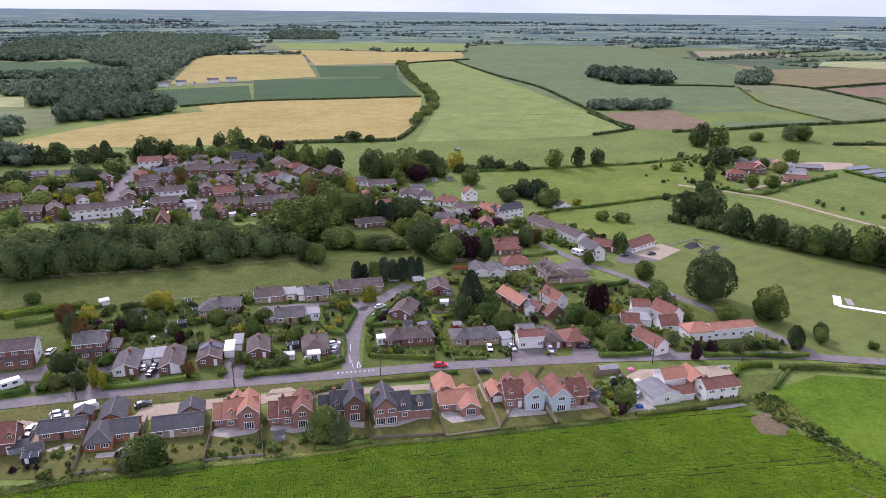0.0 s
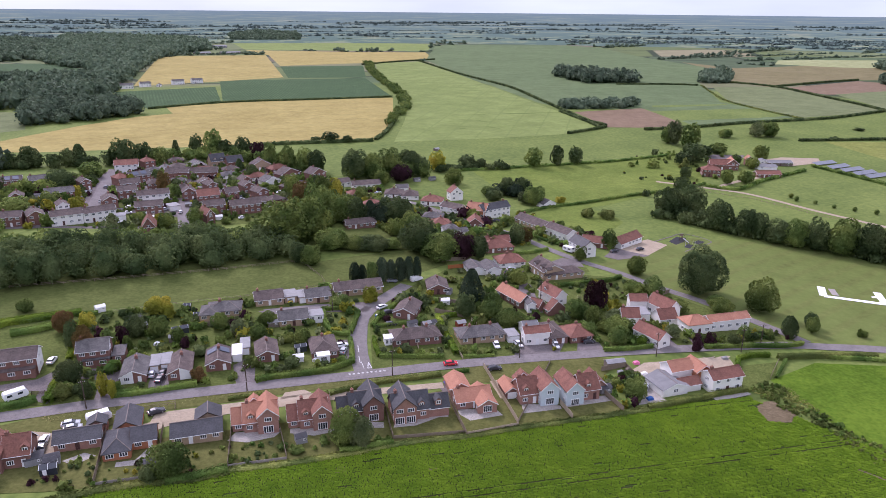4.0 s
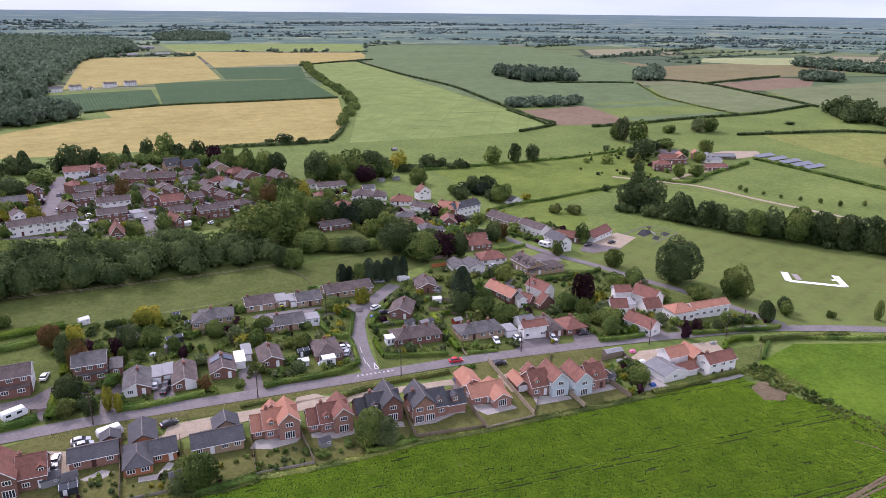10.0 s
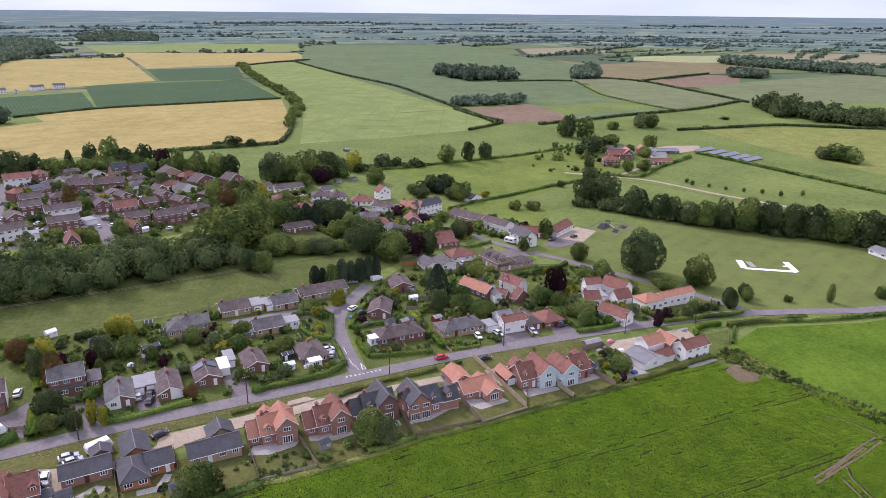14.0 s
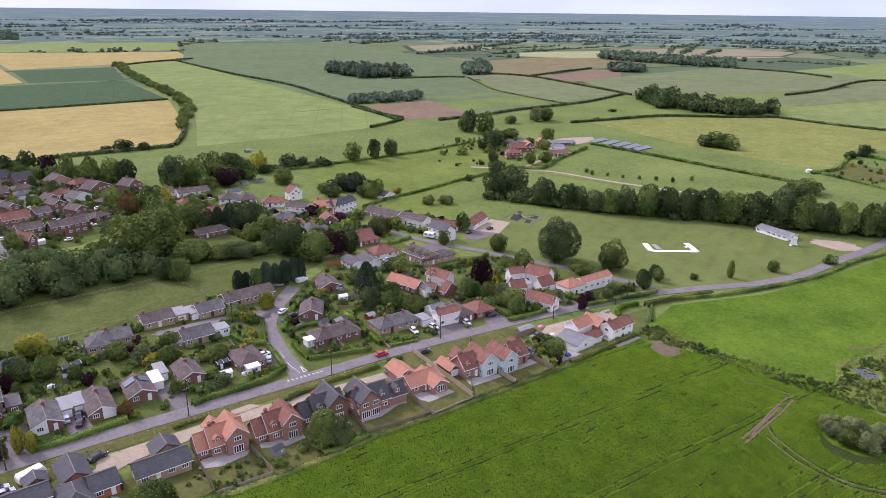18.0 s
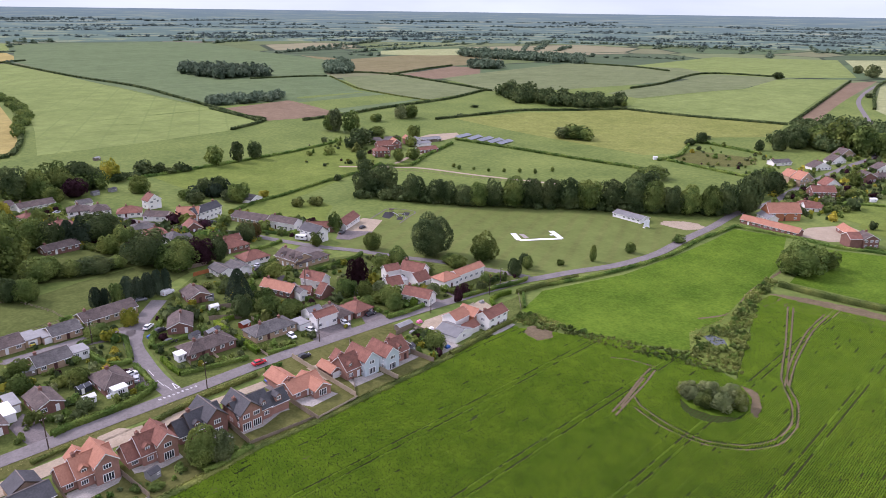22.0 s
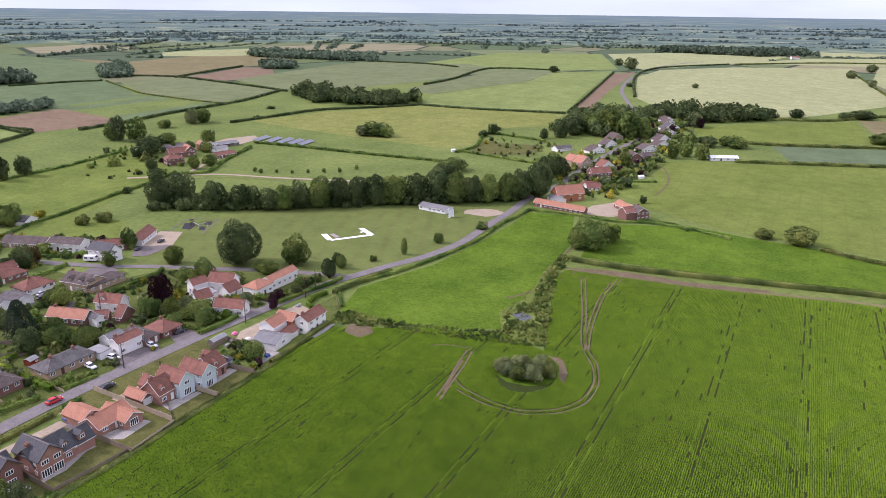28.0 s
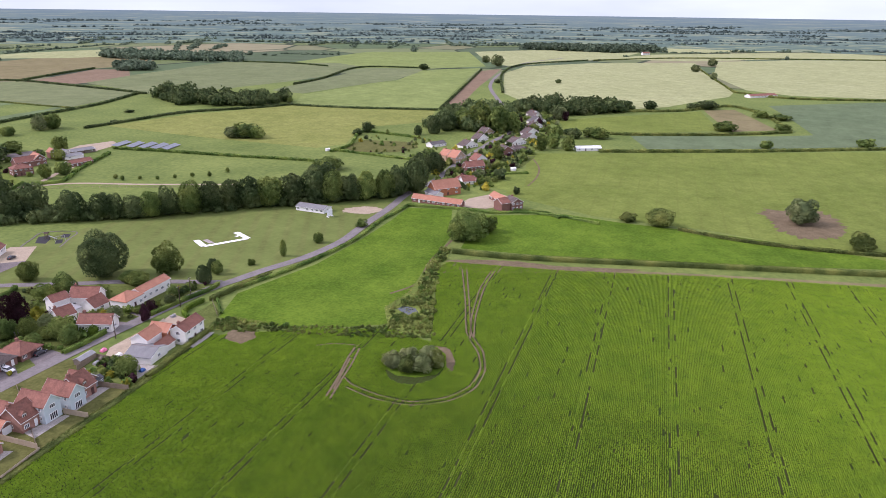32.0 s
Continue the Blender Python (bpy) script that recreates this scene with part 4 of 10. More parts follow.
def caravan(x, y, rot, label=""):
    ob = base("caravan", x, y, rot, label or "white touring caravan parked on a drive", "caravan", z=ground_z(x, y) + 0.15)

    def ring(px, zb, zt):
        return [(px, -1.1, zb), (px, -1.1, zt - 0.15), (px, -0.95, zt), (px, 0.95, zt), (px, 1.1, zt - 0.15), (px, 1.1, zb)]
    part("body", loft(Shape(), [ring(-2.9, 0.9, 2.1), ring(-2.6, 0.5, 2.6), ring(2.3, 0.5, 2.6), ring(2.8, 0.7, 1.7)]), WHITE, ob)
    for u in (-1.6, 0.9):
        for v in (-1, 1):
            part("window", Shape().box(u - 0.6, v * 1.1 - 0.02, 1.45, u + 0.6, v * 1.1 + 0.02, 2.05), GLASS, ob)
    part("front_window", Shape().slab([(2.36, -0.8, 2.5), (2.75, -0.8, 1.85), (2.75, 0.8, 1.85), (2.36, 0.8, 2.5)], -0.03), GLASS, ob)
    part("door", Shape().box(-0.7, -1.13, 0.6, -0.1, -1.08, 2.3), WHITE, ob)
    for v in (-1, 1):
        part("wheel", Shape().tube((-0.2, v * 1.0 - 0.1, 0.32), (-0.2, v * 1.0 + 0.1, 0.32), 0.32, 0.32, 12), RUBBER, ob)
    part("drawbar", Shape().tube((2.6, 0, 0.55), (3.7, 0, 0.5), 0.06, 0.06), STEEL, ob)
    FOOT.append((x, y, 3))
    return ob


POLE = []


def pole(x, y, rot=0, h=8.5, label=""):
    """A timber pole for overhead wires."""
    if not POLE:
        ob = base("telegraph_pole", x, y, rot, "", "pole", "poles along the road")
        part("shaft", Shape().tube((0, 0, -0.5), (0, 0, h), 0.16, 0.11, 8), POLEWOOD, ob)
        part("cross_arm", Shape().box(-0.8, -0.06, h - 0.7, 0.8, 0.06, h - 0.58), POLEWOOD, ob)
        for u in (-0.7, -0.3, 0.3, 0.7):
            part("insulator", Shape().tube((u, 0, h - 0.58), (u, 0, h - 0.42), 0.05, 0.04, 6), WHITE, ob)
        part("step_plate", Shape().box(-0.12, -0.2, 3.0, 0.12, -0.15, 3.3), STEEL, ob)
        POLE.append(ob)
    else:
        ob = copy_thing(POLE[0], pose(x, y, ground_z(x, y), 0, 0, rot))
    return tagged(ob, label or "dark creosoted telegraph pole beside the road")


PANELS = {}


def fence(pts, h=1.7, gap=1.9, material=None, rails=False, label="weathered timber panel fence between gardens"):
    """A fence of posts and panels, or of posts and rails, along a line."""
    material = material or WOOD
    name = "post_and_rail_fence" if rails else "panel_fence"
    ob = base(name, pts[0][0], pts[0][1], 0, label, "fence")
    z0 = ob.location.z
    key = (h, material.name, rails)
    if key not in PANELS:
        s = Shape()
        if rails:
            PANELS[key] = (Shape().box(0, -0.02, -0.05, 1, 0.02, 0.05).mesh("rail", material),)
        else:
            prof = [(0, 0.02)] + [(u / 18, -0.03 if u % 2 else -0.005) for u in range(19)] + [(1, 0.02)]
            n = len(prof)
            s.add([(u, v, z) for z in (0.08, h) for u, v in prof], [tuple(range(n - 1, -1, -1)), tuple(range(n, 2 * n))] + [(i, (i + 1) % n, n + (i + 1) % n, n + i) for i in range(n)])
            PANELS[key] = (s.mesh("panel", material),)
    post = PANELS.setdefault(("post", h, material.name), Shape().box(-0.06, -0.06, -0.4, 0.06, 0.06, h + 0.06).mesh("post", material))
    for a, b in zip(pts, pts[1:]):
        a, b = Vector(a), Vector(b)
        n = max(1, round((b - a).length / gap))
        step = (b - a) / n
        turn = math.degrees(math.atan2(step.y, step.x))
        for i in range(n + 1):
            p = a + step * i
            z = ground_z(p.x, p.y) - z0
            loc = (p.x - pts[0][0], p.y - pts[0][1])
            part("post", post, None, ob, at=pose(loc[0], loc[1], z, 0, 0, turn))
            if i < n:
                for hh in ((0.45, 0.95) if rails else (0,)):
                    part("rail" if rails else "panel", PANELS[key][0], None, ob, at=pose(loc[0], loc[1], z + hh, 0, 0, turn) @ Matrix.Diagonal((step.length, 1, 1, 1)))
    return ob




def shed(x, y, rot, w=3.0, d=2.2, tone="wood", label=""):
    """A garden shed or greenhouse with a pitched roof."""
    wall = {"wood": SHEDWOOD, "glass": GLASS, "white": WHITE, "red": paint("barn red", (0.22, 0.04, 0.03)), "grey": FLATROOF}[tone]
    roof = {"wood": FLATROOF, "glass": GLASS, "white": WHITE, "red": FLATROOF, "grey": SLATE}[tone]
    ob = base("greenhouse" if tone == "glass" else "garden_shed", x, y, rot, label or {"wood": "weathered timber garden shed", "glass": "small glass garden greenhouse", "white": "small white garden shed", "red": "dark red timber shed", "grey": "small grey summerhouse shed"}[tone], "shed")
    s, r = Shape(), Shape()
    s.add([(-w / 2, -d / 2, -0.4), (-w / 2, d / 2, -0.4), (-w / 2, d / 2, 1.8), (-w / 2, 0, 2.4), (-w / 2, -d / 2, 1.8), (w / 2, -d / 2, -0.4), (w / 2, d / 2, -0.4), (w / 2, d / 2, 1.8), (w / 2, 0, 2.4), (w / 2, -d / 2, 1.8)],
          [(0, 4, 3, 2, 1), (5, 6, 7, 8, 9), (0, 5, 9, 4), (1, 2, 7, 6), (0, 1, 6, 5)])
    part("wall", s, wall, ob)
    part("roof", chevron(r, "x", -w / 2 - 0.15, w / 2 + 0.15, 0, d / 2 + 0.15, (d / 2 + 0.15) * 1.2 / d, 2.48, 0.06), roof, ob)
    door(ob, -w * 0.2, -d / 2 - 0.02, 0, 0, 0.8, 1.7, wall if tone != "glass" else WHITE)
    if tone != "glass":
        window(ob, w * 0.25, -d / 2 - 0.02, 0.9, 0, 0.8, 0.6, 2)
    else:
        for u in (-0.5, 0, 0.5):
            part("glazing_bar", chevron(Shape(), "x", u * w - 0.03, u * w + 0.03, 0, d / 2 + 0.17, (d / 2 + 0.17) * 1.2 / d, 2.52, 0.05), WHITE, ob)
    FOOT.append((x, y, max(w, d) * 0.6))
    return ob


def gate(x, y, rot, w=3.4, label="dark timber field gate across a drive"):
    ob = base("gate", x, y, rot, label, "gate")
    for u in (-w / 2, w / 2):
        part("gate_post", Shape().box(u - 0.1, -0.1, -0.4, u + 0.1, 0.1, 1.4), POLEWOOD, ob)
    for i in range(5):
        part("bar", Shape().box(-w / 2 + 0.1, -0.03, 0.25 + i * 0.22, w / 2 - 0.1, 0.03, 0.36 + i * 0.22), POLEWOOD, ob)
    return ob


def sight_screen(x, y, rot, label="white cricket sight screen on the playing field"):
    ob = base("sight_screen", x, y, rot, label, "sight screen")
    part("screen", Shape().box(-2.0, -0.06, 0.5, 2.0, 0.06, 4.2), COVERS, ob)
    for u in (-1.7, 1.7):
        part("leg", Shape().box(u - 0.08, -0.9, 0, u + 0.08, 0.9, 0.5), WHITE, ob)
        part("brace", Shape().tube((u, 0.85, 0.3), (u, 0.06, 3.2), 0.05, 0.05, 6), WHITE, ob)
    return ob


def panel_array(x, y, rot, length=22.0, label="long ground mounted array of grey solar panels"):
    """A row of tilted panels on posts."""
    ob = base("solar_array", x, y, rot, label, "solar array", "solar panel rows by the farm")
    n = 8
    for i in range(n):
        u = -length / 2 + length * (i + 0.5) / n
        part("solar_panel", Shape().box(-length / n / 2 + 0.06, -2.6, 0, length / n / 2 - 0.06, 2.6, 0.08), SHEET_BLUE, ob, at=pose(u, 0, 1.3, 14, 0, 0))
        part("post", Shape().tube((u, 0.8, -0.3), (u, 0.8, 1.5), 0.08, 0.08, 6), STEEL, ob)
    return ob


def slide(x, y, rot, label="children's play slide with a timber tower"):
    ob = base("play_slide", x, y, rot, label, "slide")
    for u in (-0.7, 0.7):
        for v in (-0.7, 0.7):
            part("post", Shape().box(u - 0.07, v - 0.07, -0.2, u + 0.07, v + 0.07, 3.0), POLEWOOD, ob)
    part("deck", Shape().box(-0.8, -0.8, 1.7, 0.8, 0.8, 1.8), POLEWOOD, ob)
    part("roof", chevron(Shape(), "x", -1, 1, 0, 1.0, 0.7, 3.7, 0.06), POLEWOOD, ob)
    part("chute", Shape().slab([(0.8, -0.35, 1.85), (4.2, -0.35, 0.35), (4.2, 0.35, 0.35), (0.8, 0.35, 1.85)], 0.12), STEEL, ob)
    return ob


def swings(x, y, rot, label="metal swing frame on a dark play surface"):
    ob = base("swing_frame", x, y, rot, label, "swings")
    for u in (-2.2, 2.2):
        for v in (-1, 1):
            part("leg", Shape().tube((u, v * 1.1, -0.1), (u, 0, 2.5), 0.06, 0.06, 6), STEEL, ob)
    part("crossbar", Shape().tube((-2.2, 0, 2.5), (2.2, 0, 2.5), 0.06, 0.06, 6), STEEL, ob)
    for u in (-1, 1):
        part("swing_seat", Shape().box(u - 0.25, -0.12, 0.5, u + 0.25, 0.12, 0.55), RUBBER, ob)
        for v in (-0.2, 0.2):
            part("chain", Shape().tube((u + v, 0, 0.55), (u + v, 0, 2.5), 0.02, 0.02, 4), STEEL, ob)
    return ob


def clutter(x, y, rot=0, tone="grey", label=""):
    """A stack of garden odds and ends under a cover."""
    m = {"grey": FLATROOF, "white": COVERS, "blue": paint("blue", COLOURS["blue"]), "wood": SHEDWOOD, "pink": paint("pink", (0.75, 0.2, 0.35))}[tone]
    ob = base("covered_stack", x, y, rot, label or tone + " covered stack of garden things", "garden clutter")
    part("cover", loft(Shape(), [[(-1, -0.7, -0.1), (-0.95, -0.6, 0.7), (-0.5, 0.1, 1.0), (-0.9, 0.6, 0.6), (-1, 0.7, -0.1)], [(0.2, -0.8, -0.1), (0.2, -0.6, 0.9), (0.1, 0.1, 1.2), (0.2, 0.6, 0.8), (0.2, 0.8, -0.1)], [(1, -0.6, -0.1), (0.9, -0.5, 0.6), (0.8, 0.0, 0.8), (0.9, 0.5, 0.6), (1, 0.6, -0.1)]]), m, ob)
    part("base", Shape().box(-1.05, -0.8, -0.2, 1.05, 0.8, 0.05), SHEDWOOD, ob)
    return ob


def garden(pts, n, seed, low=1.0, high=3.2, clear=0.6, wild=False):
    """Uncounted shrubs over a block of gardens, clear of the houses and parked cars, one mesh for each leaf colour."""
    r = random.Random(seed)
    xs, ys = [p[0] for p in pts], [p[1] for p in pts]
    heaps = {}
    made = 0
    for _ in range(n * 6):
        x, y = r.uniform(min(xs), max(xs)), r.uniform(min(ys), max(ys))
        if made >= n or not inside(pts, x, y) or any((x - a) ** 2 + (y - b) ** 2 < (c + clear) ** 2 for a, b, c in FOOT) or any(ribbon_near(x, y)):
            continue
        h = r.uniform(low, high) * (1.7 if r.random() < 0.1 else 1)
        w = h * r.uniform(0.8, 1.5)
        tone = r.choice(["oak", "oak", "mid", "mid", "dark", "dark", "scrub", "hedge", "hedge", "yellow", "grey", "purple"])
        if wild:
            tone = r.choice(["scrub", "mid", "scrub", "hedge"])
        c, o = crown_points("bush" if wild or r.random() < 0.8 else "conifer", w, h, 52, r.randrange(9999))
        v, f = leaf_quads(c, o, 0.165 * w + 0.06)
        cv, cf = core_quads("round", w, h, 6)
        v, f = np.concatenate([v, cv]), np.concatenate([f, cf + len(v)])
        v += np.array([x, y, ground_z(x, y)])
        k = heaps.setdefault(tone, [[], [], 0])
        k[0].append(v), k[1].append(f + k[2])
        k[2] += len(v)
        made += 1
    mats = {"oak": LEAF_OAK, "dark": LEAF_DARK, "mid": LEAF_MID, "yellow": LEAF_YELLOW, "purple": LEAF_PURPLE, "grey": LEAF_GREY, "scrub": LEAF_SCRUB, "hedge": LEAF_HEDGE, "straw": LEAF_STRAW, "willow": LEAF_WILLOW}
    words = {"oak": "mid green", "dark": "dark green", "mid": "fresh green", "yellow": "yellow green", "purple": "copper purple", "grey": "grey green", "scrub": "olive green", "hedge": "deep green", "straw": "straw coloured", "willow": "pale grey green"}
    for tone, (vv, ff, _) in heaps.items():
        kind_name = "scrub" if wild else "garden_shrubs"
        tagged(new(kind_name, quad_mesh(kind_name, np.concatenate(vv), np.concatenate(ff), mats[tone])), words[tone] + (" scrub and rank weeds beside the ditch" if wild else " shrubs filling the village gardens"), "shrubs", kind="stuff")


def ribbon_near(x, y):
    for pts, half in LINES:
        for p in pts:
            if (p.x - x) ** 2 + (p.y - y) ** 2 < half * half:
                yield True
                return


def tufts(name, pts, n, size, material, label, seed=1, skip=()):
    """Loose tufts of longer grass over a field."""
    r = np.random.default_rng(seed)
    a = np.array(pts)
    p = r.uniform(a.min(0), a.max(0), (n, 2))
    # tufts gather in drifts
    drift = np.array([noise.noise((u * 0.035, v * 0.035, seed)) for u, v in p])
    keep = np.array([inside(pts, float(u), float(v)) for u, v in p]) & (drift + r.normal(0, 0.25, n) > -0.05)
    p = p[keep]
    z = np.array([ground_z(u, v) for u, v in p])
    c = np.stack([p[:, 0], p[:, 1], z + 0.1 + size * 0.2], 1)
    v, f = leaf_quads(c, np.tile(np.array([0.0, 0.0, 2.2]), (len(c), 1)), size)
    tagged(new(name, quad_mesh(name, v, f, material)), label, "grass", kind="stuff")


# ---- the setting ----
def ground_sheet():
    """The land, one sheet out to the horizon."""
    near = [-620 + 20 * i for i in range(80)]
    xs = [-4900, -4500, -4100, -3700, -3300, -2900, -2500, -2200, -1900, -1600, -1300, -1050, -850, -720] + near + [1000, 1150, 1300, 1500, 1750, 2000, 2300, 2600, 2900, 3300, 3700, 4100, 4500, 4900]
    s = Shape()
    ys = [v + 300 for v in xs]
    s.add([(x, y, ground_z(x, y)) for y in ys for x in xs], [(j * len(xs) + i, j * len(xs) + i + 1, (j + 1) * len(xs) + i + 1, (j + 1) * len(xs) + i) for j in range(len(ys) - 1) for i in range(len(xs) - 1)])
    return tagged(new("ground", s.mesh("ground", GROUND)), "rolling farmland grass reaching the horizon", kind="structure")


def patchwork():
    """Far land: fields of many kinds, parted by dark hedges."""
    m = bpy.data.materials.new("patchwork of far fields")
    m.use_nodes = True
    n, l = m.node_tree.nodes, m.node_tree.links
    b = n["Principled BSDF"]
    b.inputs["Roughness"].default_value, b.inputs["Specular IOR Level"].default_value = 0.95, 0.1
    geo, mp = n.new("ShaderNodeNewGeometry"), n.new("ShaderNodeMapping")
    mp.inputs["Rotation"].default_value, mp.inputs["Scale"].default_value = (0, 0, 0.4), (1 / 330, 1 / 250, 0)
    l.new(geo.outputs["Position"], mp.inputs["Vector"])
    cells, edge = n.new("ShaderNodeTexVoronoi"), n.new("ShaderNodeTexVoronoi")
    edge.feature = "DISTANCE_TO_EDGE"
    for v in (cells, edge):
        v.inputs["Scale"].default_value, v.inputs["Randomness"].default_value = 1.0, 0.8
        l.new(mp.outputs[0], v.inputs["Vector"])
    ramp = n.new("ShaderNodeValToRGB")
    ramp.color_ramp.interpolation = "CONSTANT"
    tones = [(0.0, (0.13, 0.17, 0.06)), (0.2, (0.10, 0.15, 0.065)), (0.36, (0.19, 0.20, 0.10)), (0.5, (0.155, 0.19, 0.08)), (0.62, (0.27, 0.25, 0.14)), (0.72, (0.085, 0.125, 0.06)), (0.84, (0.16, 0.14, 0.09)), (0.92, (0.17, 0.21, 0.09))]
    while len(ramp.color_ramp.elements) < len(tones):
        ramp.color_ramp.elements.new(0.5)
    for e, (p, c) in zip(ramp.color_ramp.elements, tones):
        e.position, e.color = p, rgba(c)
    sep = n.new("ShaderNodeSeparateColor")
    l.new(cells.outputs["Color"], sep.inputs[0])
    l.new(sep.outputs[0], ramp.inputs["Fac"])
    noi = n.new("ShaderNodeTexNoise")
    noi.inputs["Scale"].default_value, noi.inputs["Detail"].default_value = 0.02, 6.0
    l.new(geo.outputs["Position"], noi.inputs["Vector"])
    line = n.new("ShaderNodeMapRange")
    line.inputs["From Min"].default_value, line.inputs["From Max"].default_value = 0.012, 0.022
    l.new(edge.outputs["Distance"], line.inputs["Value"])
    mix, var = n.new("ShaderNodeMix"), n.new("ShaderNodeMix")
    mix.data_type = var.data_type = "RGBA"
    var.blend_type = "MULTIPLY"
    var.inputs[0].default_value = 0.5
    l.new(ramp.outputs[0], var.inputs[6])
    l.new(noi.outputs["Fac"], var.inputs[7])
    l.new(line.outputs[0], mix.inputs[0])
    mix.inputs[6].default_value = (0.03, 0.045, 0.022, 1)
    l.new(var.outputs[2], mix.inputs[7])
    # near the village the same sheet is plain pasture
    dist, far = n.new("ShaderNodeVectorMath"), n.new("ShaderNodeMapRange")
    dist.operation = "LENGTH"
    l.new(geo.outputs["Position"], dist.inputs[0])
    far.inputs["From Min"].default_value, far.inputs["From Max"].default_value = 1000, 1040
    l.new(dist.outputs["Value"], far.inputs["Value"])
    pas, fin, big, rmp = n.new("ShaderNodeTexNoise"), n.new("ShaderNodeTexNoise"), n.new("ShaderNodeMath"), n.new("ShaderNodeValToRGB")
    pas.inputs["Scale"].default_value, pas.inputs["Detail"].default_value = 0.02, 5.0
    fin.inputs["Scale"].default_value, fin.inputs["Detail"].default_value = 0.4, 4.0
    l.new(geo.outputs["Position"], pas.inputs["Vector"]), l.new(geo.outputs["Position"], fin.inputs["Vector"])
    l.new(pas.outputs["Fac"], big.inputs[0]), l.new(fin.outputs["Fac"], big.inputs[1])
    big.operation = "ADD"
    rmp.color_ramp.elements[0].position, rmp.color_ramp.elements[1].position = 0.35, 0.65
    hf = n.new("ShaderNodeMath")
    hf.operation = "MULTIPLY"
    hf.inputs[1].default_value = 0.5
    l.new(big.outputs[0], hf.inputs[0])
    l.new(hf.outputs[0], rmp.inputs["Fac"])
    rmp.color_ramp.elements[0].color, rmp.color_ramp.elements[1].color = (0.078, 0.116, 0.026, 1), (0.16, 0.2, 0.05, 1)
    last = n.new("ShaderNodeMix")
    last.data_type = "RGBA"
    l.new(far.outputs[0], last.inputs[0])
    l.new(rmp.outputs[0], last.inputs[6])
    l.new(mix.outputs[2], last.inputs[7])
    l.new(last.outputs[2], b.inputs["Base Color"])
    return m


def distant_land():
    """The far country: hedged fields and woods, with haze painted in, bluer the further off they lie."""
    m = bpy.data.materials.new("far country with painted haze")
    m.use_nodes = True
    n, l = m.node_tree.nodes, m.node_tree.links
    b = n["Principled BSDF"]
    b.inputs["Roughness"].default_value, b.inputs["Specular IOR Level"].default_value = 1.0, 0.0
    geo = n.new("ShaderNodeNewGeometry")
    mp, noi, fine, dist = n.new("ShaderNodeMapping"), n.new("ShaderNodeTexNoise"), n.new("ShaderNodeTexNoise"), n.new("ShaderNodeVectorMath")
    mp.inputs["Scale"].default_value = (10.0, 1 / 130, 0)
    noi.inputs["Scale"].default_value, noi.inputs["Detail"].default_value, noi.inputs["Roughness"].default_value = 1.6, 7.0, 0.66
    fine.inputs["Scale"].default_value, fine.inputs["Detail"].default_value, fine.inputs["Roughness"].default_value = 0.03, 6.0, 0.75
    dist.operation = "LENGTH"
    # bearing and range: fields and woods lie in long thin bands across the view
    l.new(geo.outputs["Position"], dist.inputs[0]), l.new(geo.outputs["Position"], fine.inputs["Vector"])
    flat, turn, polar = n.new("ShaderNodeSeparateXYZ"), n.new("ShaderNodeMath"), n.new("ShaderNodeCombineXYZ")
    turn.operation = "ARCTAN2"
    l.new(geo.outputs["Position"], flat.inputs[0])
    l.new(flat.outputs[0], turn.inputs[0]), l.new(flat.outputs[1], turn.inputs[1])
    l.new(turn.outputs[0], polar.inputs[0]), l.new(dist.outputs["Value"], polar.inputs[1])
    l.new(polar.outputs[0], mp.inputs["Vector"]), l.new(mp.outputs[0], noi.inputs["Vector"])
    both, ramp = n.new("ShaderNodeMath"), n.new("ShaderNodeValToRGB")
    both.operation = "MULTIPLY_ADD"
    l.new(fine.outputs["Fac"], both.inputs[0])
    both.inputs[1].default_value = 0.25
    l.new(noi.outputs["Fac"], both.inputs[2])
    tones = [(0.0, (0.07, 0.104, 0.088)), (0.62, (0.088, 0.13, 0.103)), (0.67, (0.128, 0.175, 0.115)), (0.71, (0.2, 0.225, 0.13)), (0.75, (0.15, 0.18, 0.115)), (0.8, (0.29, 0.29, 0.18))]
    while len(ramp.color_ramp.elements) < len(tones):
        ramp.color_ramp.elements.new(0.5)
    for e, (p, c) in zip(ramp.color_ramp.elements, tones):
        e.position, e.color = p, rgba(c)
    l.new(both.outputs[0], ramp.inputs["Fac"])
    # haze as colour: a blue grey mixed in with growing distance
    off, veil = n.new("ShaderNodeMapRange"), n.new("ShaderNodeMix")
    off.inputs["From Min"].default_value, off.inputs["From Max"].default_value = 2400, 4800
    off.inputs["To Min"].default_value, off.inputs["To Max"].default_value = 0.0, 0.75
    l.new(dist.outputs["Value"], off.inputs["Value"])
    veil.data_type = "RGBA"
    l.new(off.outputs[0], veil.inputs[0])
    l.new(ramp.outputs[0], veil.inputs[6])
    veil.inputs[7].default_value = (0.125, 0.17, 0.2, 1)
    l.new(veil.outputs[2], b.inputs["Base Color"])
    # a faint added glow lifts the land as haze would
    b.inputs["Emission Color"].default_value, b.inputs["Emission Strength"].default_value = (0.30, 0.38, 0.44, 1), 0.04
    return m


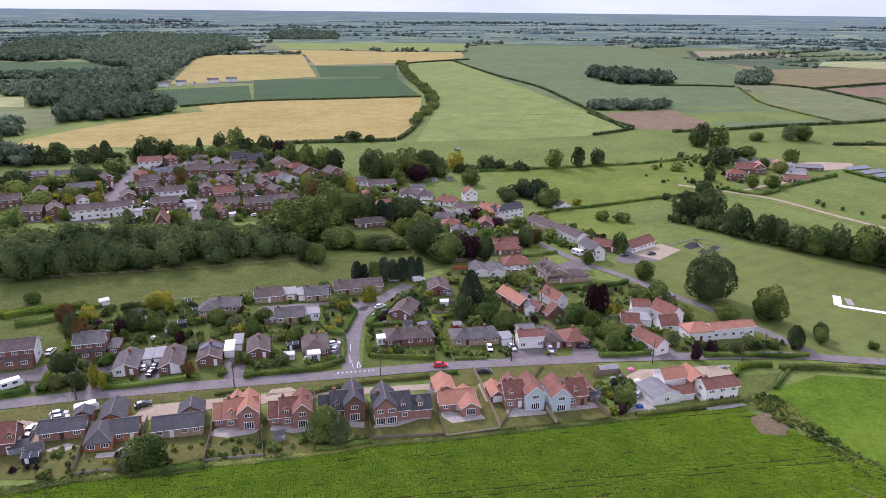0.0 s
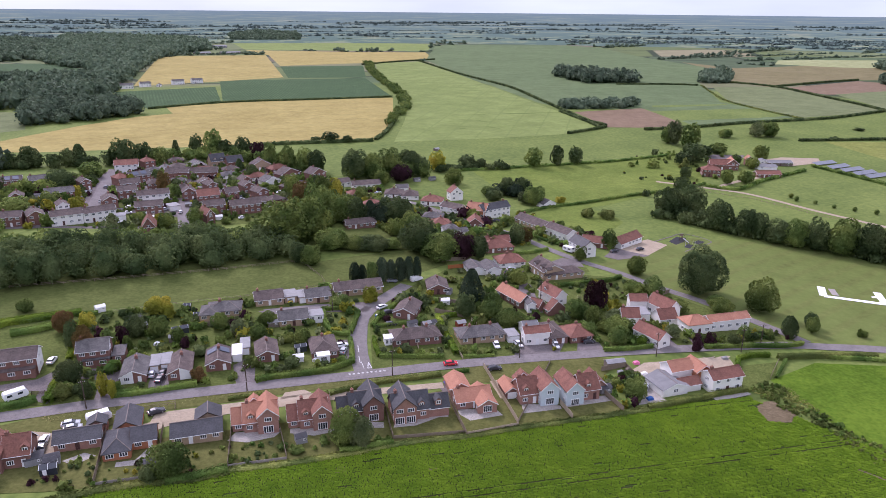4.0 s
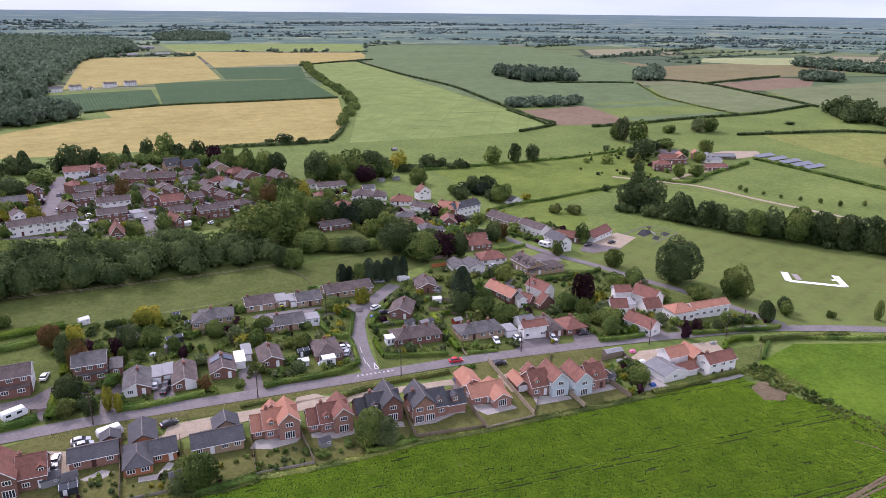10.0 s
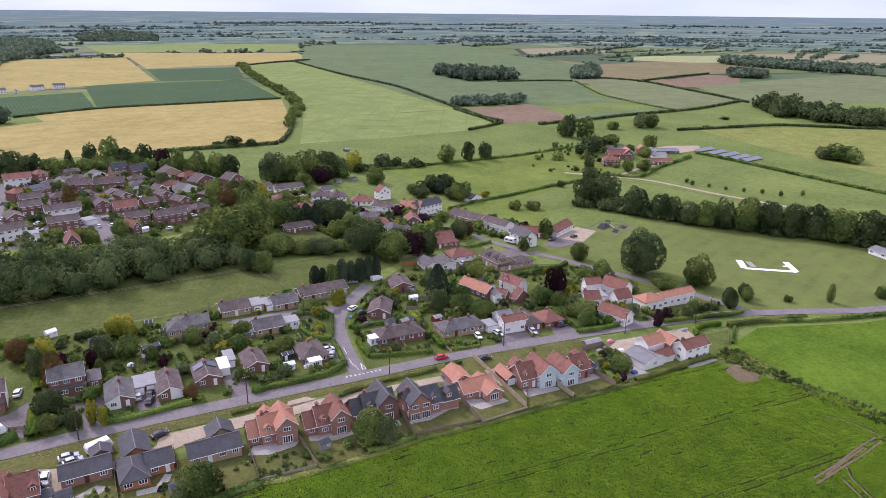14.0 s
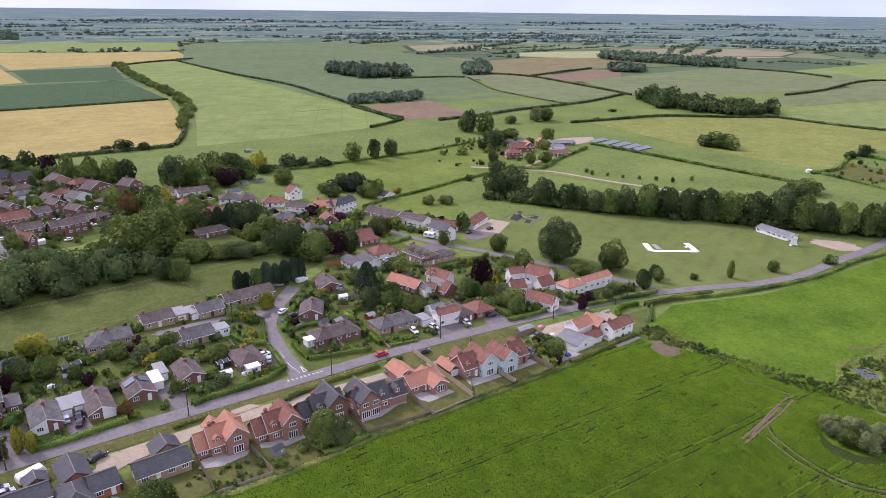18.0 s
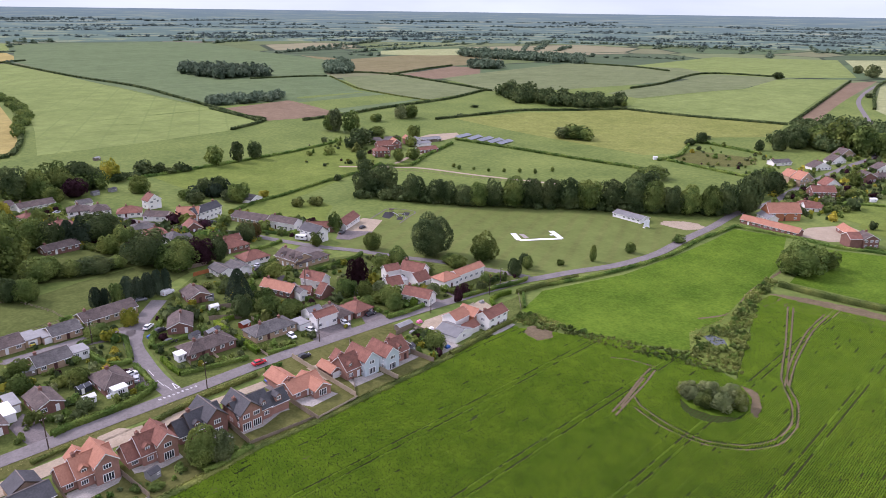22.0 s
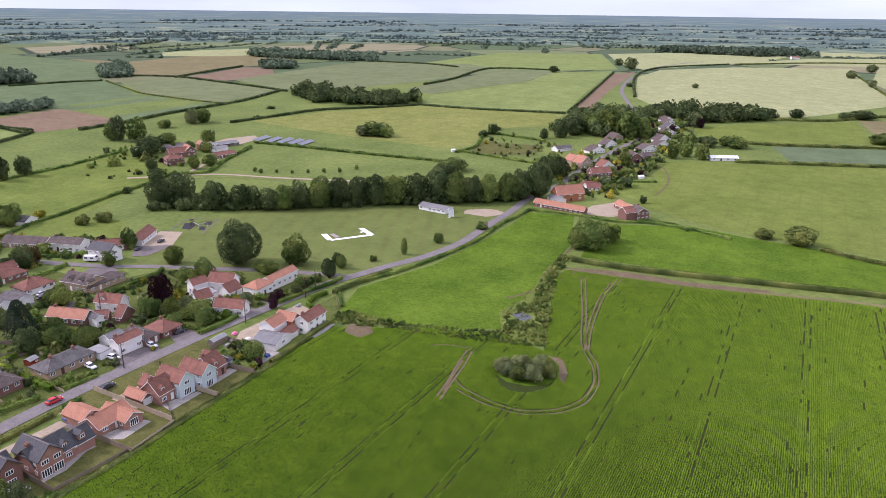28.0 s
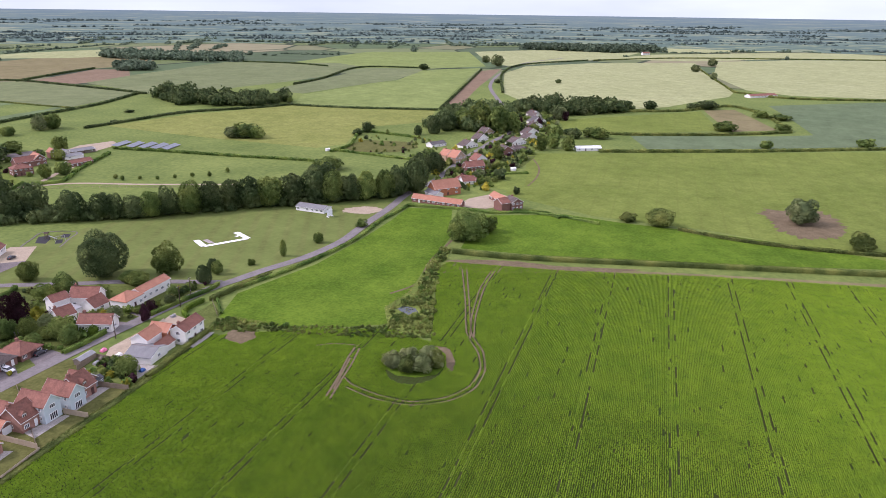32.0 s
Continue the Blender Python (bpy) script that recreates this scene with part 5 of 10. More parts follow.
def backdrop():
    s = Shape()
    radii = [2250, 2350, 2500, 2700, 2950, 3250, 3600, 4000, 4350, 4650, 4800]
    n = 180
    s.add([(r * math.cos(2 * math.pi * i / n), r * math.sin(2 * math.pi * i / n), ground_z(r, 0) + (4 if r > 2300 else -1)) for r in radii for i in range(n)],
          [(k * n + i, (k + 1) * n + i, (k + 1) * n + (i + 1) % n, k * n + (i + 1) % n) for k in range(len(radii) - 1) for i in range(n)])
    return tagged(new("backdrop", s.mesh("backdrop", distant_land())), "far country up to the horizon with blue haze painted in", kind="structure")


GROUND = patchwork()
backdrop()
ground_sheet()

def far_hedgerows(name, near, far, lines, material, label, seed, lift=0.0, step=12.0, tall=1.0, across=False):
    """Hedges and hedgerow trees of the far country, in broken lines; too many to count."""
    r = np.random.default_rng(seed)
    vv, ff, k = [], [], 0
    for _ in range(lines):
        rad, az = math.sqrt(r.uniform(near ** 2, far ** 2)), r.uniform(-0.75, 1.95)
        x, y = rad * math.sin(az), rad * math.cos(az)
        way = 0.35 + (math.pi / 2 if r.random() < 0.4 else 0) + r.normal(0, 0.16)
        if across:
            way = -az + r.normal(0, 0.12)
        thick = r.random() < 0.5
        for i in range(int(r.uniform(150, 640) / step)):
            if r.random() < 0.08:
                continue
            px, py = x + math.cos(way) * i * step + r.normal(0, 3), y + math.sin(way) * i * step + r.normal(0, 3)
            if not near < math.hypot(px, py) < far + 150 or any(inside(q, px, py) for q in PLOTS):
                continue
            big = r.random() < (0.6 if thick else 0.07)
            h, w = (tall * r.uniform(6, 11), step * r.uniform(0.9, 1.4)) if big else (tall * r.uniform(2, 3.6), step * r.uniform(1.1, 1.4))
            c, o = crown_points("bush", w, h, 9 if big else 5, int(r.integers(0, 9999)))
            v, f = leaf_quads(c, o, w * 0.2)
            cv, cf = core_quads("round", w * 1.2, h * 1.1, 5, 3)
            v, f = np.concatenate([v, cv]), np.concatenate([f, cf + len(v)])
            v += np.array([px, py, ground_z(px, py) + lift])
            vv.append(v), ff.append(f + k)
            k += len(v)
    me = quad_mesh(name, np.concatenate(vv), np.concatenate(ff), material)
    return tagged(new(name, me), label, "hedgerows", kind="stuff")



# ---- fields and roads ----
draped("root_crop_field", [(-82.6, 137.5), (-66.3, 138.7), (-52.5, 140.5), (-25.6, 141.9), (-11.9, 142.1), (10.6, 144.4), (48.0, 145.6), (78.0, 146.8), (108.5, 150.2), (117.4, 150.3), (117.3, 146.6), (131.5, 122.7), (141.4, 95.8), (136.1, 79.4), (205.0, 99.1), (220.1, 99.4), (226.6, 47.5), (241.0, -11.2), (252.8, -89.2), (255.8, -148.9), (101.7, -80.3), (60.0, -150.0), (-160.0, -150.0), (-160.0, 60.0)], CROP, 0.050, "wide field of bright green root crop in rows")
draped("barley", [(-206.3, 557.6), (-209.9, 597.5), (-196.1, 627.2), (-164.4, 680.6), (-123.4, 729.4), (-93.3, 745.4), (-104.7, 795.5), (-53.0, 817.9), (-3.3, 848.6), (146.7, 835.2), (118.5, 687.7), (95.2, 602.3), (80.1, 566.5), (13.5, 561.8), (-55.0, 552.3), (-115.0, 547.1), (-165.6, 548.0)], WHEAT, 0.054, "ripe golden barley field with wheel tracks")
draped("potato_field", [(-183.9, 955.3), (-62.9, 996.9), (-50.1, 833.0), (-105.3, 809.9), (-122.2, 788.6), (-141.1, 844.8)], DARKCROP, 0.058, "dark green potato crop beside the barley")
draped("potato_field", [(-60.5, 1085.4), (152.7, 1090.3), (148.0, 846.5), (-48.5, 838.1)], DARKCROP, 0.062, "dark green potato crop beside the barley")
draped("potato_field", [(35.9, 1337.5), (187.7, 1338.9), (155.7, 1099.5), (38.4, 1111.5)], DARKCROP, 0.066, "dark green potato crop in rows")
draped("barley", [(-168.6, 1023.9), (-205.8, 1665.0), (18.3, 1673.8), (31.9, 1121.7), (-66.8, 1068.8)], WHEAT, 0.070, "ripe golden barley field with wheel tracks")
draped("barley", [(-28.2, 1885.5), (232.5, 1775.9), (404.7, 1744.7), (366.7, 1499.4), (218.1, 1410.0), (36.3, 1351.0), (24.6, 1673.4)], WHEAT, 0.050, "ripe golden barley field with wheel tracks")
draped("cereal", [(-483.5, 1192.5), (-439.2, 1197.6), (-347.1, 1208.3), (-256.5, 1252.6), (-271.7, 1311.9), (-389.2, 1469.4), (-538.6, 1480.2), (-585.6, 1454.9)], DARKCROP, 0.054, "dark green crop among the woods")
draped("cereal", [(-423.3, 1037.9), (-381.3, 1033.1), (-293.3, 1037.8), (-234.6, 1046.4), (-232.7, 1130.0), (-412.8, 1122.6), (-454.7, 1118.6)], DARKCROP, 0.058, "dark green crop among the woods")
draped("cereal", [(-318.9, 810.5), (-278.7, 805.0), (-307.8, 898.2), (-349.4, 892.5)], PALEWHEAT, 0.054, "small pale field among trees")
draped("cereal", [(-277.3, 710.7), (-224.9, 650.3), (-204.2, 666.3), (-233.0, 777.1), (-274.0, 795.6), (-306.7, 791.4)], GREYGREEN, 0.058, "dull green field beside the wood")
draped("cereal", [(220.2, 1394.5), (315.3, 1434.7), (313.2, 1123.3), (296.6, 751.8), (291.4, 585.7), (252.1, 568.0), (171.8, 557.4), (93.0, 553.3), (122.0, 651.4), (147.5, 747.7), (170.6, 880.2), (178.9, 1116.5)], PALEGREEN, 0.054, "broad pale green cereal field")
draped("cereal", [(-71.5, 2335.8), (147.6, 2410.5), (598.4, 2435.8), (423.3, 1792.9), (239.0, 1825.0), (-28.5, 1912.0)], PALEGREEN, 0.058, "pale green cereal field")
draped("cereal", [(506.9, 2047.9), (843.4, 2386.0), (966.3, 1913.0), (871.5, 1524.6), (827.9, 1203.7), (632.0, 933.5), (518.1, 722.4), (520.6, 605.2), (389.7, 581.6), (396.5, 686.8), (307.9, 698.7), (301.6, 761.2), (316.0, 1144.1), (339.2, 1466.4)], MIDGREEN, 0.062, "mid green cereal field running to the horizon")
draped("bare_field", [(309.0, 677.9), (395.6, 691.3), (385.2, 596.0), (361.0, 577.1), (302.8, 589.6)], PLOUGH, 0.066, "ploughed brown field")
draped("cereal", [(614.1, 875.0), (705.0, 865.0), (654.0, 618.4), (519.9, 600.8), (532.8, 728.4)], GREYGREEN, 0.070, "dull grey green cereal field")
draped("fallow", [(865.9, 1339.5), (876.8, 1176.8), (1236.3, 1246.5), (1459.0, 1287.8), (1227.8, 1043.1), (1040.7, 921.5), (906.0, 932.0), (698.3, 857.6), (695.5, 952.7), (790.4, 1103.9)], FALLOW, 0.050, "brown fallow field")
draped("bare_field", [(698.7, 844.8), (904.7, 916.4), (927.1, 867.2), (790.3, 748.4), (707.5, 766.5)], PLOUGH, 0.054, "pinkish ploughed field")
draped("cereal", [(721.7, 765.8), (868.1, 794.3), (1151.5, 830.2), (1225.2, 624.5), (1164.4, 550.1), (956.8, 517.6), (841.1, 531.7), (658.5, 581.3), (655.3, 609.5)], GREYGREEN, 0.058, "dull grey green cereal field")
draped("cereal", [(1122.1, 1360.9), (1215.9, 1368.3), (1379.7, 1330.6), (1380.9, 1136.2), (1245.8, 1105.0), (1103.1, 1164.6), (1031.0, 1259.1)], PALEWHEAT, 0.062, "thin pale ripe field")
draped("rough_grazing", [(461.4, 497.7), (547.7, 476.3), (651.6, 410.6), (667.5, 248.1), (598.9, 232.0), (548.6, 283.0), (471.8, 264.1), (448.2, 279.4), (453.6, 351.1), (456.8, 409.7)], SCRUBLAND, 0.066, "yellowish rough grazing land")
draped("cereal", [(651.6, 410.6), (728.9, 440.9), (931.6, 394.5), (1142.3, 419.2), (1226.0, 339.3), (683.4, 249.9)], PALEGREEN, 0.070, "pale green cereal field")
draped("cereal", [(751.8, 497.7), (930.5, 504.7), (1120.0, 519.9), (1142.3, 419.2), (940.0, 397.7), (738.2, 445.8)], GREYGREEN, 0.050, "dull green cereal field")
draped("cereal", [(1161.4, 712.6), (1621.6, 733.2), (1758.1, 504.7), (1272.4, 340.0), (1166.7, 427.3), (1146.4, 525.6), (1044.7, 560.5)], PALEGREEN, 0.054, "pale green cereal field")
draped("bare_field", [(684.2, 247.5), (1163.5, 321.4), (1231.0, 299.9), (911.3, 259.5), (707.4, 230.7)], PLOUGH, 0.058, "ploughed brown strip beside the lane")
draped("corn", [(835.5, 210.2), (1134.6, 273.5), (1308.1, 270.4), (1471.9, 157.6), (1580.5, -47.9), (1178.2, -63.1), (974.7, -79.6), (904.9, -67.3), (777.2, 7.7), (730.2, 66.7), (758.0, 166.0)], PALEWHEAT, 0.062, "pale golden corn field in sunlight")
draped("corn", [(1646.8, -97.7), (1804.0, -269.9), (1901.8, -492.4), (961.0, -257.6), (953.1, -146.5), (1005.8, -96.7), (1237.5, -66.3)], PALEWHEAT, 0.066, "pale golden corn field in sunlight")
draped("corn", [(1615.2, 158.8), (1883.8, 39.4), (2187.1, -325.4), (2238.6, -576.4), (1955.6, -505.8), (1854.4, -277.2), (1642.0, -49.9)], PALEWHEAT, 0.070, "pale golden corn field in sunlight")
draped("corn", [(2349.2, 12.9), (2596.2, -384.1), (2575.6, -659.6), (2306.1, -593.2), (2260.2, -336.0), (1988.7, 11.7)], PALEWHEAT, 0.050, "pale golden corn field in sunlight")
draped("corn", [(1765.9, 491.6), (2137.7, 222.5), (2016.6, 71.8), (1710.0, 114.3), (1478.6, 217.5), (1292.7, 300.4), (1431.7, 379.1)], PALEWHEAT, 0.054, "pale golden corn field")
draped("pasture", [(650.1, 111.9), (755.0, -27.9), (640.8, -41.4), (595.5, 41.1), (593.9, 97.3)], YOUNG, 0.058, "small bright green pasture")
draped("fallow", [(764.6, -31.2), (780.8, -64.4), (661.3, -93.1), (637.3, -48.5)], FALLOW, 0.062, "brown fallow corner")
draped("brassica_field", [(588.0, 38.2), (627.2, -86.0), (644.6, -121.3), (731.2, -114.7), (828.2, -104.6), (918.9, -247.1), (598.8, -168.3), (525.7, 19.4)], BLUECROP, 0.066, "blue green brassica field")
draped("grass_field", [(484.4, 111.5), (524.1, -2.5), (583.7, -164.6), (290.4, -92.0), (313.3, -14.5), (320.4, 44.5), (342.1, 85.0), (355.1, 101.7), (427.8, 103.0)], YOUNG, 0.070, "wide green grass field")
draped("bare_patch", [(360.2, -42.6), (369.9, -48.2), (371.2, -59.0), (383.5, -71.4), (371.8, -81.9), (352.0, -86.6), (334.1, -85.1), (319.0, -76.9), (313.1, -65.5), (317.5, -55.7), (332.1, -49.5), (351.8, -46.8)], SOIL, 0.116, "bare soil round a field thicket")
draped("meadow", [(130.4, 155.7), (153.0, 162.9), (196.3, 151.5), (273.3, 147.2), (302.2, 147.3), (307.3, 122.5), (257.6, 108.7), (205.9, 105.3), (145.6, 97.4), (131.1, 122.4)], MEADOW, 0.054, "lush bright green meadow")
draped("meadow", [(242.4, 99.1), (300.3, 104.1), (318.5, 59.9), (312.1, 28.7), (309.0, -14.3), (294.0, -92.9), (276.6, -88.5), (256.1, -7.1), (244.7, 63.0)], MEADOW, 0.058, "lush bright green meadow")
draped("playing_field", [(124.1, 259.4), (158.8, 279.1), (190.7, 290.6), (230.9, 276.7), (280.8, 208.8), (308.1, 160.3), (300.1, 153.1), (229.6, 154.1), (188.4, 159.6), (163.8, 177.6), (139.2, 213.3), (128.6, 237.6)], SPORTS, 0.062, "mown village playing field")
draped("paddock", [(-117.8, 255.4), (-81.0, 261.9), (-45.8, 266.6), (-5.1, 275.7), (23.7, 284.9), (62.5, 291.4), (60.3, 269.1), (31.6, 252.0), (12.0, 253.7), (-13.4, 249.0), (-48.5, 243.6), (-100.6, 236.9), (-110.0, 235.1)], PADDOCK, 0.066, "long grazed paddock behind the gardens")
draped("paddock", [(-126.0, 252.0), (-81.0, 260.0), (-45.8, 265.0), (-5.1, 274.0), (8.0, 284.0), (-24.0, 288.0), (-60.0, 284.0), (-124.0, 277.0)], PADDOCK, 0.060, "shaded edge of the paddock under the trees")
draped("paddock", [(4.7, 295.4), (16.4, 324.5), (44.1, 325.8), (57.9, 308.5), (57.4, 291.7), (23.9, 287.9)], PADDOCK, 0.070, "grazed paddock among trees")
draped("grass_field", [(126.4, 445.9), (217.2, 465.4), (301.8, 477.6), (299.0, 442.8), (275.7, 399.4), (226.7, 377.6), (177.9, 353.9), (139.8, 343.9), (139.6, 380.2), (126.9, 407.7)], GRASS, 0.050, "green pasture with a few tussocks")
draped("grass_field", [(126.3, 342.3), (156.7, 360.8), (173.1, 336.8), (171.8, 320.9), (148.6, 298.3), (139.9, 312.7)], GRASS, 0.054, "small rough paddock")
draped("yard", [(139.7, 276.4), (153.9, 285.0), (168.6, 290.9), (173.7, 281.2), (154.7, 267.6), (140.2, 268.7)], GRAVEL, 0.116, "pale gravel car park")
draped("yard", [(313.6, 122.7), (333.8, 119.7), (353.3, 106.7), (345.3, 96.0), (324.3, 96.7), (315.0, 104.5)], GRAVEL, 0.119, "pale gravel farm yard")
draped("yard", [(91.1, 169.0), (97.6, 172.8), (109.7, 172.5), (126.9, 170.4), (125.2, 164.9), (113.8, 164.9), (103.7, 163.4), (93.6, 161.4)], GRAVEL, 0.110, "bare earth and gravel yard")
draped("yard", [(359.2, 449.2), (381.6, 454.4), (408.7, 445.5), (399.6, 432.0), (370.7, 428.1), (350.2, 435.2)], GRAVEL, 0.113, "concrete farm yard")
draped("forecourt", [(97.5, 260.6), (114.2, 270.7), (119.6, 264.4), (117.8, 254.2), (111.9, 246.2), (102.0, 245.8)], DRIVE, 0.116, "tarmac forecourt")
draped("green", [(106.0, 253.2), (113.5, 259.3), (119.2, 257.4), (118.2, 252.1), (111.0, 250.1)], LAWN, 0.119, "small grass island")
draped("headland", [(203.5, 98.9), (221.6, 99.9), (231.4, 48.1), (243.9, -11.4), (257.2, -90.4), (252.1, -89.0), (239.5, -11.2), (223.5, 47.0)], FALLOW, 0.058, "bare brown headland of the crop field")
ribbon("main_road", [(-105.5, 172.3), (-86.6, 174.5), (-71.5, 176.1), (-62.3, 177.2), (-38.6, 178.7), (-8.5, 180.0), (14.0, 180.9), (41.2, 182.1), (68.0, 181.8), (95.8, 180.8), (124.2, 178.7), (153.0, 175.7), (165.5, 172.2), (181.7, 167.8), (203.3, 160.6), (230.1, 156.6), (266.4, 157.3), (298.7, 157.0), (332.9, 158.4), (370.1, 153.6), (433.6, 154.5), (514.5, 150.6), (565.8, 145.0), (620.5, 148.7), (679.6, 166.3), (779.5, 204.8), (933.1, 250.0), (1156.5, 281.3), (1402.8, 288.3), (1618.2, 236.4)], 5.0, ASPHALT, 0.170, "grey asphalt village road")
ribbon("lane", [(161.6, 175.9), (158.5, 185.9), (154.0, 198.2), (146.8, 215.6), (138.5, 230.4), (130.4, 248.4), (121.5, 262.8), (112.3, 283.1), (106.1, 301.0), (99.0, 315.1), (88.8, 331.3), (78.2, 351.0), (69.2, 368.7), (52.1, 382.9)], 4.4, ASPHALT, 0.155, "narrow asphalt lane past the green")
ribbon("close", [(11.4, 182.2), (11.7, 194.0), (13.7, 207.9), (16.5, 220.2), (22.6, 230.5), (30.0, 239.4), (38.2, 248.4)], 5.5, ASPHALT, 0.160, "asphalt cul de sac")
ribbon("close", [(20.2, 226.7), (12.6, 231.0), (2.7, 231.9), (-7.2, 230.9), (-15.8, 230.3)], 5.0, ASPHALT, 0.160, "asphalt turning arm of the cul de sac")
ribbon("estate_road", [(-96.1, 362.6), (-97.6, 387.7), (-99.8, 421.2), (-101.8, 456.3), (-102.6, 472.6)], 6.0, ASPHALT, 0.160, "grey estate road")
ribbon("estate_road", [(-49.5, 332.7), (-51.9, 357.6), (-54.5, 380.2)], 6.0, ASPHALT, 0.160, "grey estate road")
ribbon("track", [(243.8, 407.6), (269.7, 383.5), (285.7, 363.9), (297.9, 322.3), (317.5, 269.1)], 3.5, GRAVEL, 0.130, "pale farm track")
ribbon("track", [(269.7, 383.5), (301.1, 397.1), (322.8, 403.9), (351.0, 420.4)], 3.5, GRAVEL, 0.130, "pale farm track")

# both belts take leaf colours with the haze already painted in
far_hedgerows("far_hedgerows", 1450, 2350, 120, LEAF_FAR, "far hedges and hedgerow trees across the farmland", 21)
far_hedgerows("distant_woods", 2280, 3500, 230, LEAF_HAZE, "hedges and woods of the far country, haze in their colour", 22, 3.0, 18.0, 0.85, True)

# ---- plots, drives, paving ----
draped("tennis_court", [(316.8, 461.0), (346.7, 455.8), (357.4, 465.8), (333.1, 473.4)], DRIVE, 0.113, "worn grey hard court behind the farm", step=15)
draped("garden_plots", [(-92.1, 181.9), (-110.9, 229.0), (-89.2, 233.0), (-66.3, 239.2), (-40.8, 242.9), (-13.4, 249.0), (11.9, 251.9), (31.6, 252.0), (37.8, 248.5), (21.4, 228.1), (16.2, 221.2), (13.4, 203.8), (10.2, 185.1), (-8.5, 181.3), (-38.8, 179.9), (-64.0, 178.3)], LAWN, 0.085, "garden lawns behind the houses", step=15)
draped("garden_plots", [(14.1, 182.9), (17.4, 207.5), (19.6, 220.9), (37.1, 244.4), (59.1, 263.7), (104.5, 280.5), (104.3, 252.0), (128.0, 243.5), (137.0, 227.6), (148.6, 200.2), (156.8, 183.5), (154.1, 177.2), (123.0, 180.0), (96.5, 182.3), (66.6, 183.1), (38.1, 183.6)], LAWN, 0.088, "garden lawns behind the houses", step=15)
draped("verge", [(-84.7, 169.5), (-68.2, 165.8), (-54.1, 166.0), (-44.5, 171.5), (-39.5, 171.2), (-20.3, 172.8), (-8.4, 174.3), (33.0, 174.9), (37.0, 178.4), (7.3, 178.0), (-11.6, 177.8), (-38.2, 176.5), (-61.7, 175.2), (-70.8, 174.1)], DRYLAWN, 0.091, "dry grass verge along the road", step=15)
draped("garden_lawn", [(-74.8, 144.1), (-63.2, 142.4), (-52.9, 141.9), (-42.5, 142.2), (-33.0, 142.1), (-25.7, 142.8), (-12.0, 143.4), (10.6, 144.9), (31.8, 145.6), (46.8, 146.8), (77.2, 148.6), (75.8, 160.5), (54.2, 166.4), (35.1, 168.8), (-8.3, 159.9), (-35.5, 158.4), (-61.0, 158.2), (-76.6, 154.7)], DRYLAWN, 0.094, "back lawns of the new houses", step=15)
draped("gravel_drive", [(-39.6, 170.6), (-20.3, 171.9), (-5.4, 173.0), (0.7, 172.5), (32.5, 172.3), (32.2, 169.1), (12.9, 169.1), (-8.4, 167.7), (-22.8, 166.7), (-29.7, 166.0), (-36.5, 165.0)], GRAVEL, 0.117, "buff gravel access drive", step=15)
draped("gravel_drive", [(-71.2, 167.0), (-62.6, 164.1), (-50.9, 163.5), (-44.8, 166.1), (-43.9, 170.0), (-39.4, 170.6), (-36.5, 165.0), (-41.5, 163.0), (-48.2, 157.2), (-55.1, 159.8), (-62.3, 158.4), (-65.0, 155.3), (-71.6, 160.9), (-72.2, 166.4)], GRAVEL, 0.120, "buff gravel drive and forecourt", step=15)
draped("gravel_drive", [(-11.5, 174.6), (-6.2, 175.2), (-3.9, 172.5), (-12.9, 171.2)], GRAVEL, 0.117, "buff gravel entrance", step=15)
draped("gravel_drive", [(46.2, 170.6), (55.6, 170.7), (54.9, 163.2), (50.0, 160.2), (46.1, 160.7)], GRAVEL, 0.120, "buff gravel drive", step=15)
draped("driveway", [(30.9, 170.6), (37.2, 171.1), (37.0, 166.4), (31.3, 166.2)], DRIVE, 0.114, "tarmac drive with a parked car", step=15)
draped("driveway", [(-90.3, 191.3), (-77.0, 193.9), (-73.2, 198.5), (-67.8, 197.9), (-67.4, 191.1), (-69.5, 185.6), (-71.2, 179.8), (-74.7, 182.0), (-74.8, 186.9), (-81.1, 188.9), (-89.3, 188.7)], DRIVE, 0.117, "tarmac drive and forecourt", step=15)
draped("driveway", [(-67.0, 197.8), (-57.0, 197.3), (-55.3, 192.9), (-56.1, 180.3), (-57.7, 178.1), (-60.1, 179.6), (-60.6, 190.3), (-66.4, 192.6)], DRIVE, 0.114, "tarmac drive", step=15)
draped("driveway", [(-47.6, 186.1), (-46.9, 194.7), (-43.3, 194.3), (-42.1, 184.1), (-44.4, 180.6), (-47.1, 181.0)], DRIVE, 0.117, "tarmac drive between bungalows", step=15)
draped("driveway", [(-25.3, 192.9), (-20.8, 197.8), (-19.1, 192.1), (-19.4, 182.0), (-23.8, 179.3), (-25.0, 185.9)], DRIVE, 0.114, "tarmac drive", step=15)
draped("driveway", [(6.2, 204.6), (9.8, 204.2), (8.9, 190.3), (6.0, 190.6)], DRIVE, 0.117, "tarmac drive", step=15)
draped("driveway", [(58.3, 183.0), (63.3, 193.2), (67.0, 192.8), (72.6, 189.8), (75.3, 191.9), (78.4, 189.9), (72.7, 182.0)], DRIVE, 0.114, "tarmac drives of the cottages", step=15)
draped("driveway", [(79.2, 182.0), (83.7, 190.9), (90.6, 191.0), (89.5, 183.9)], DRIVE, 0.117, "paved drive", step=15)
draped("driveway", [(106.8, 179.5), (112.7, 192.7), (115.6, 194.2), (115.5, 179.3)], DRIVE, 0.114, "tarmac drive", step=15)
draped("driveway", [(123.1, 189.0), (126.5, 188.6), (124.4, 177.5), (120.3, 177.2)], DRIVE, 0.117, "tarmac drive", step=15)
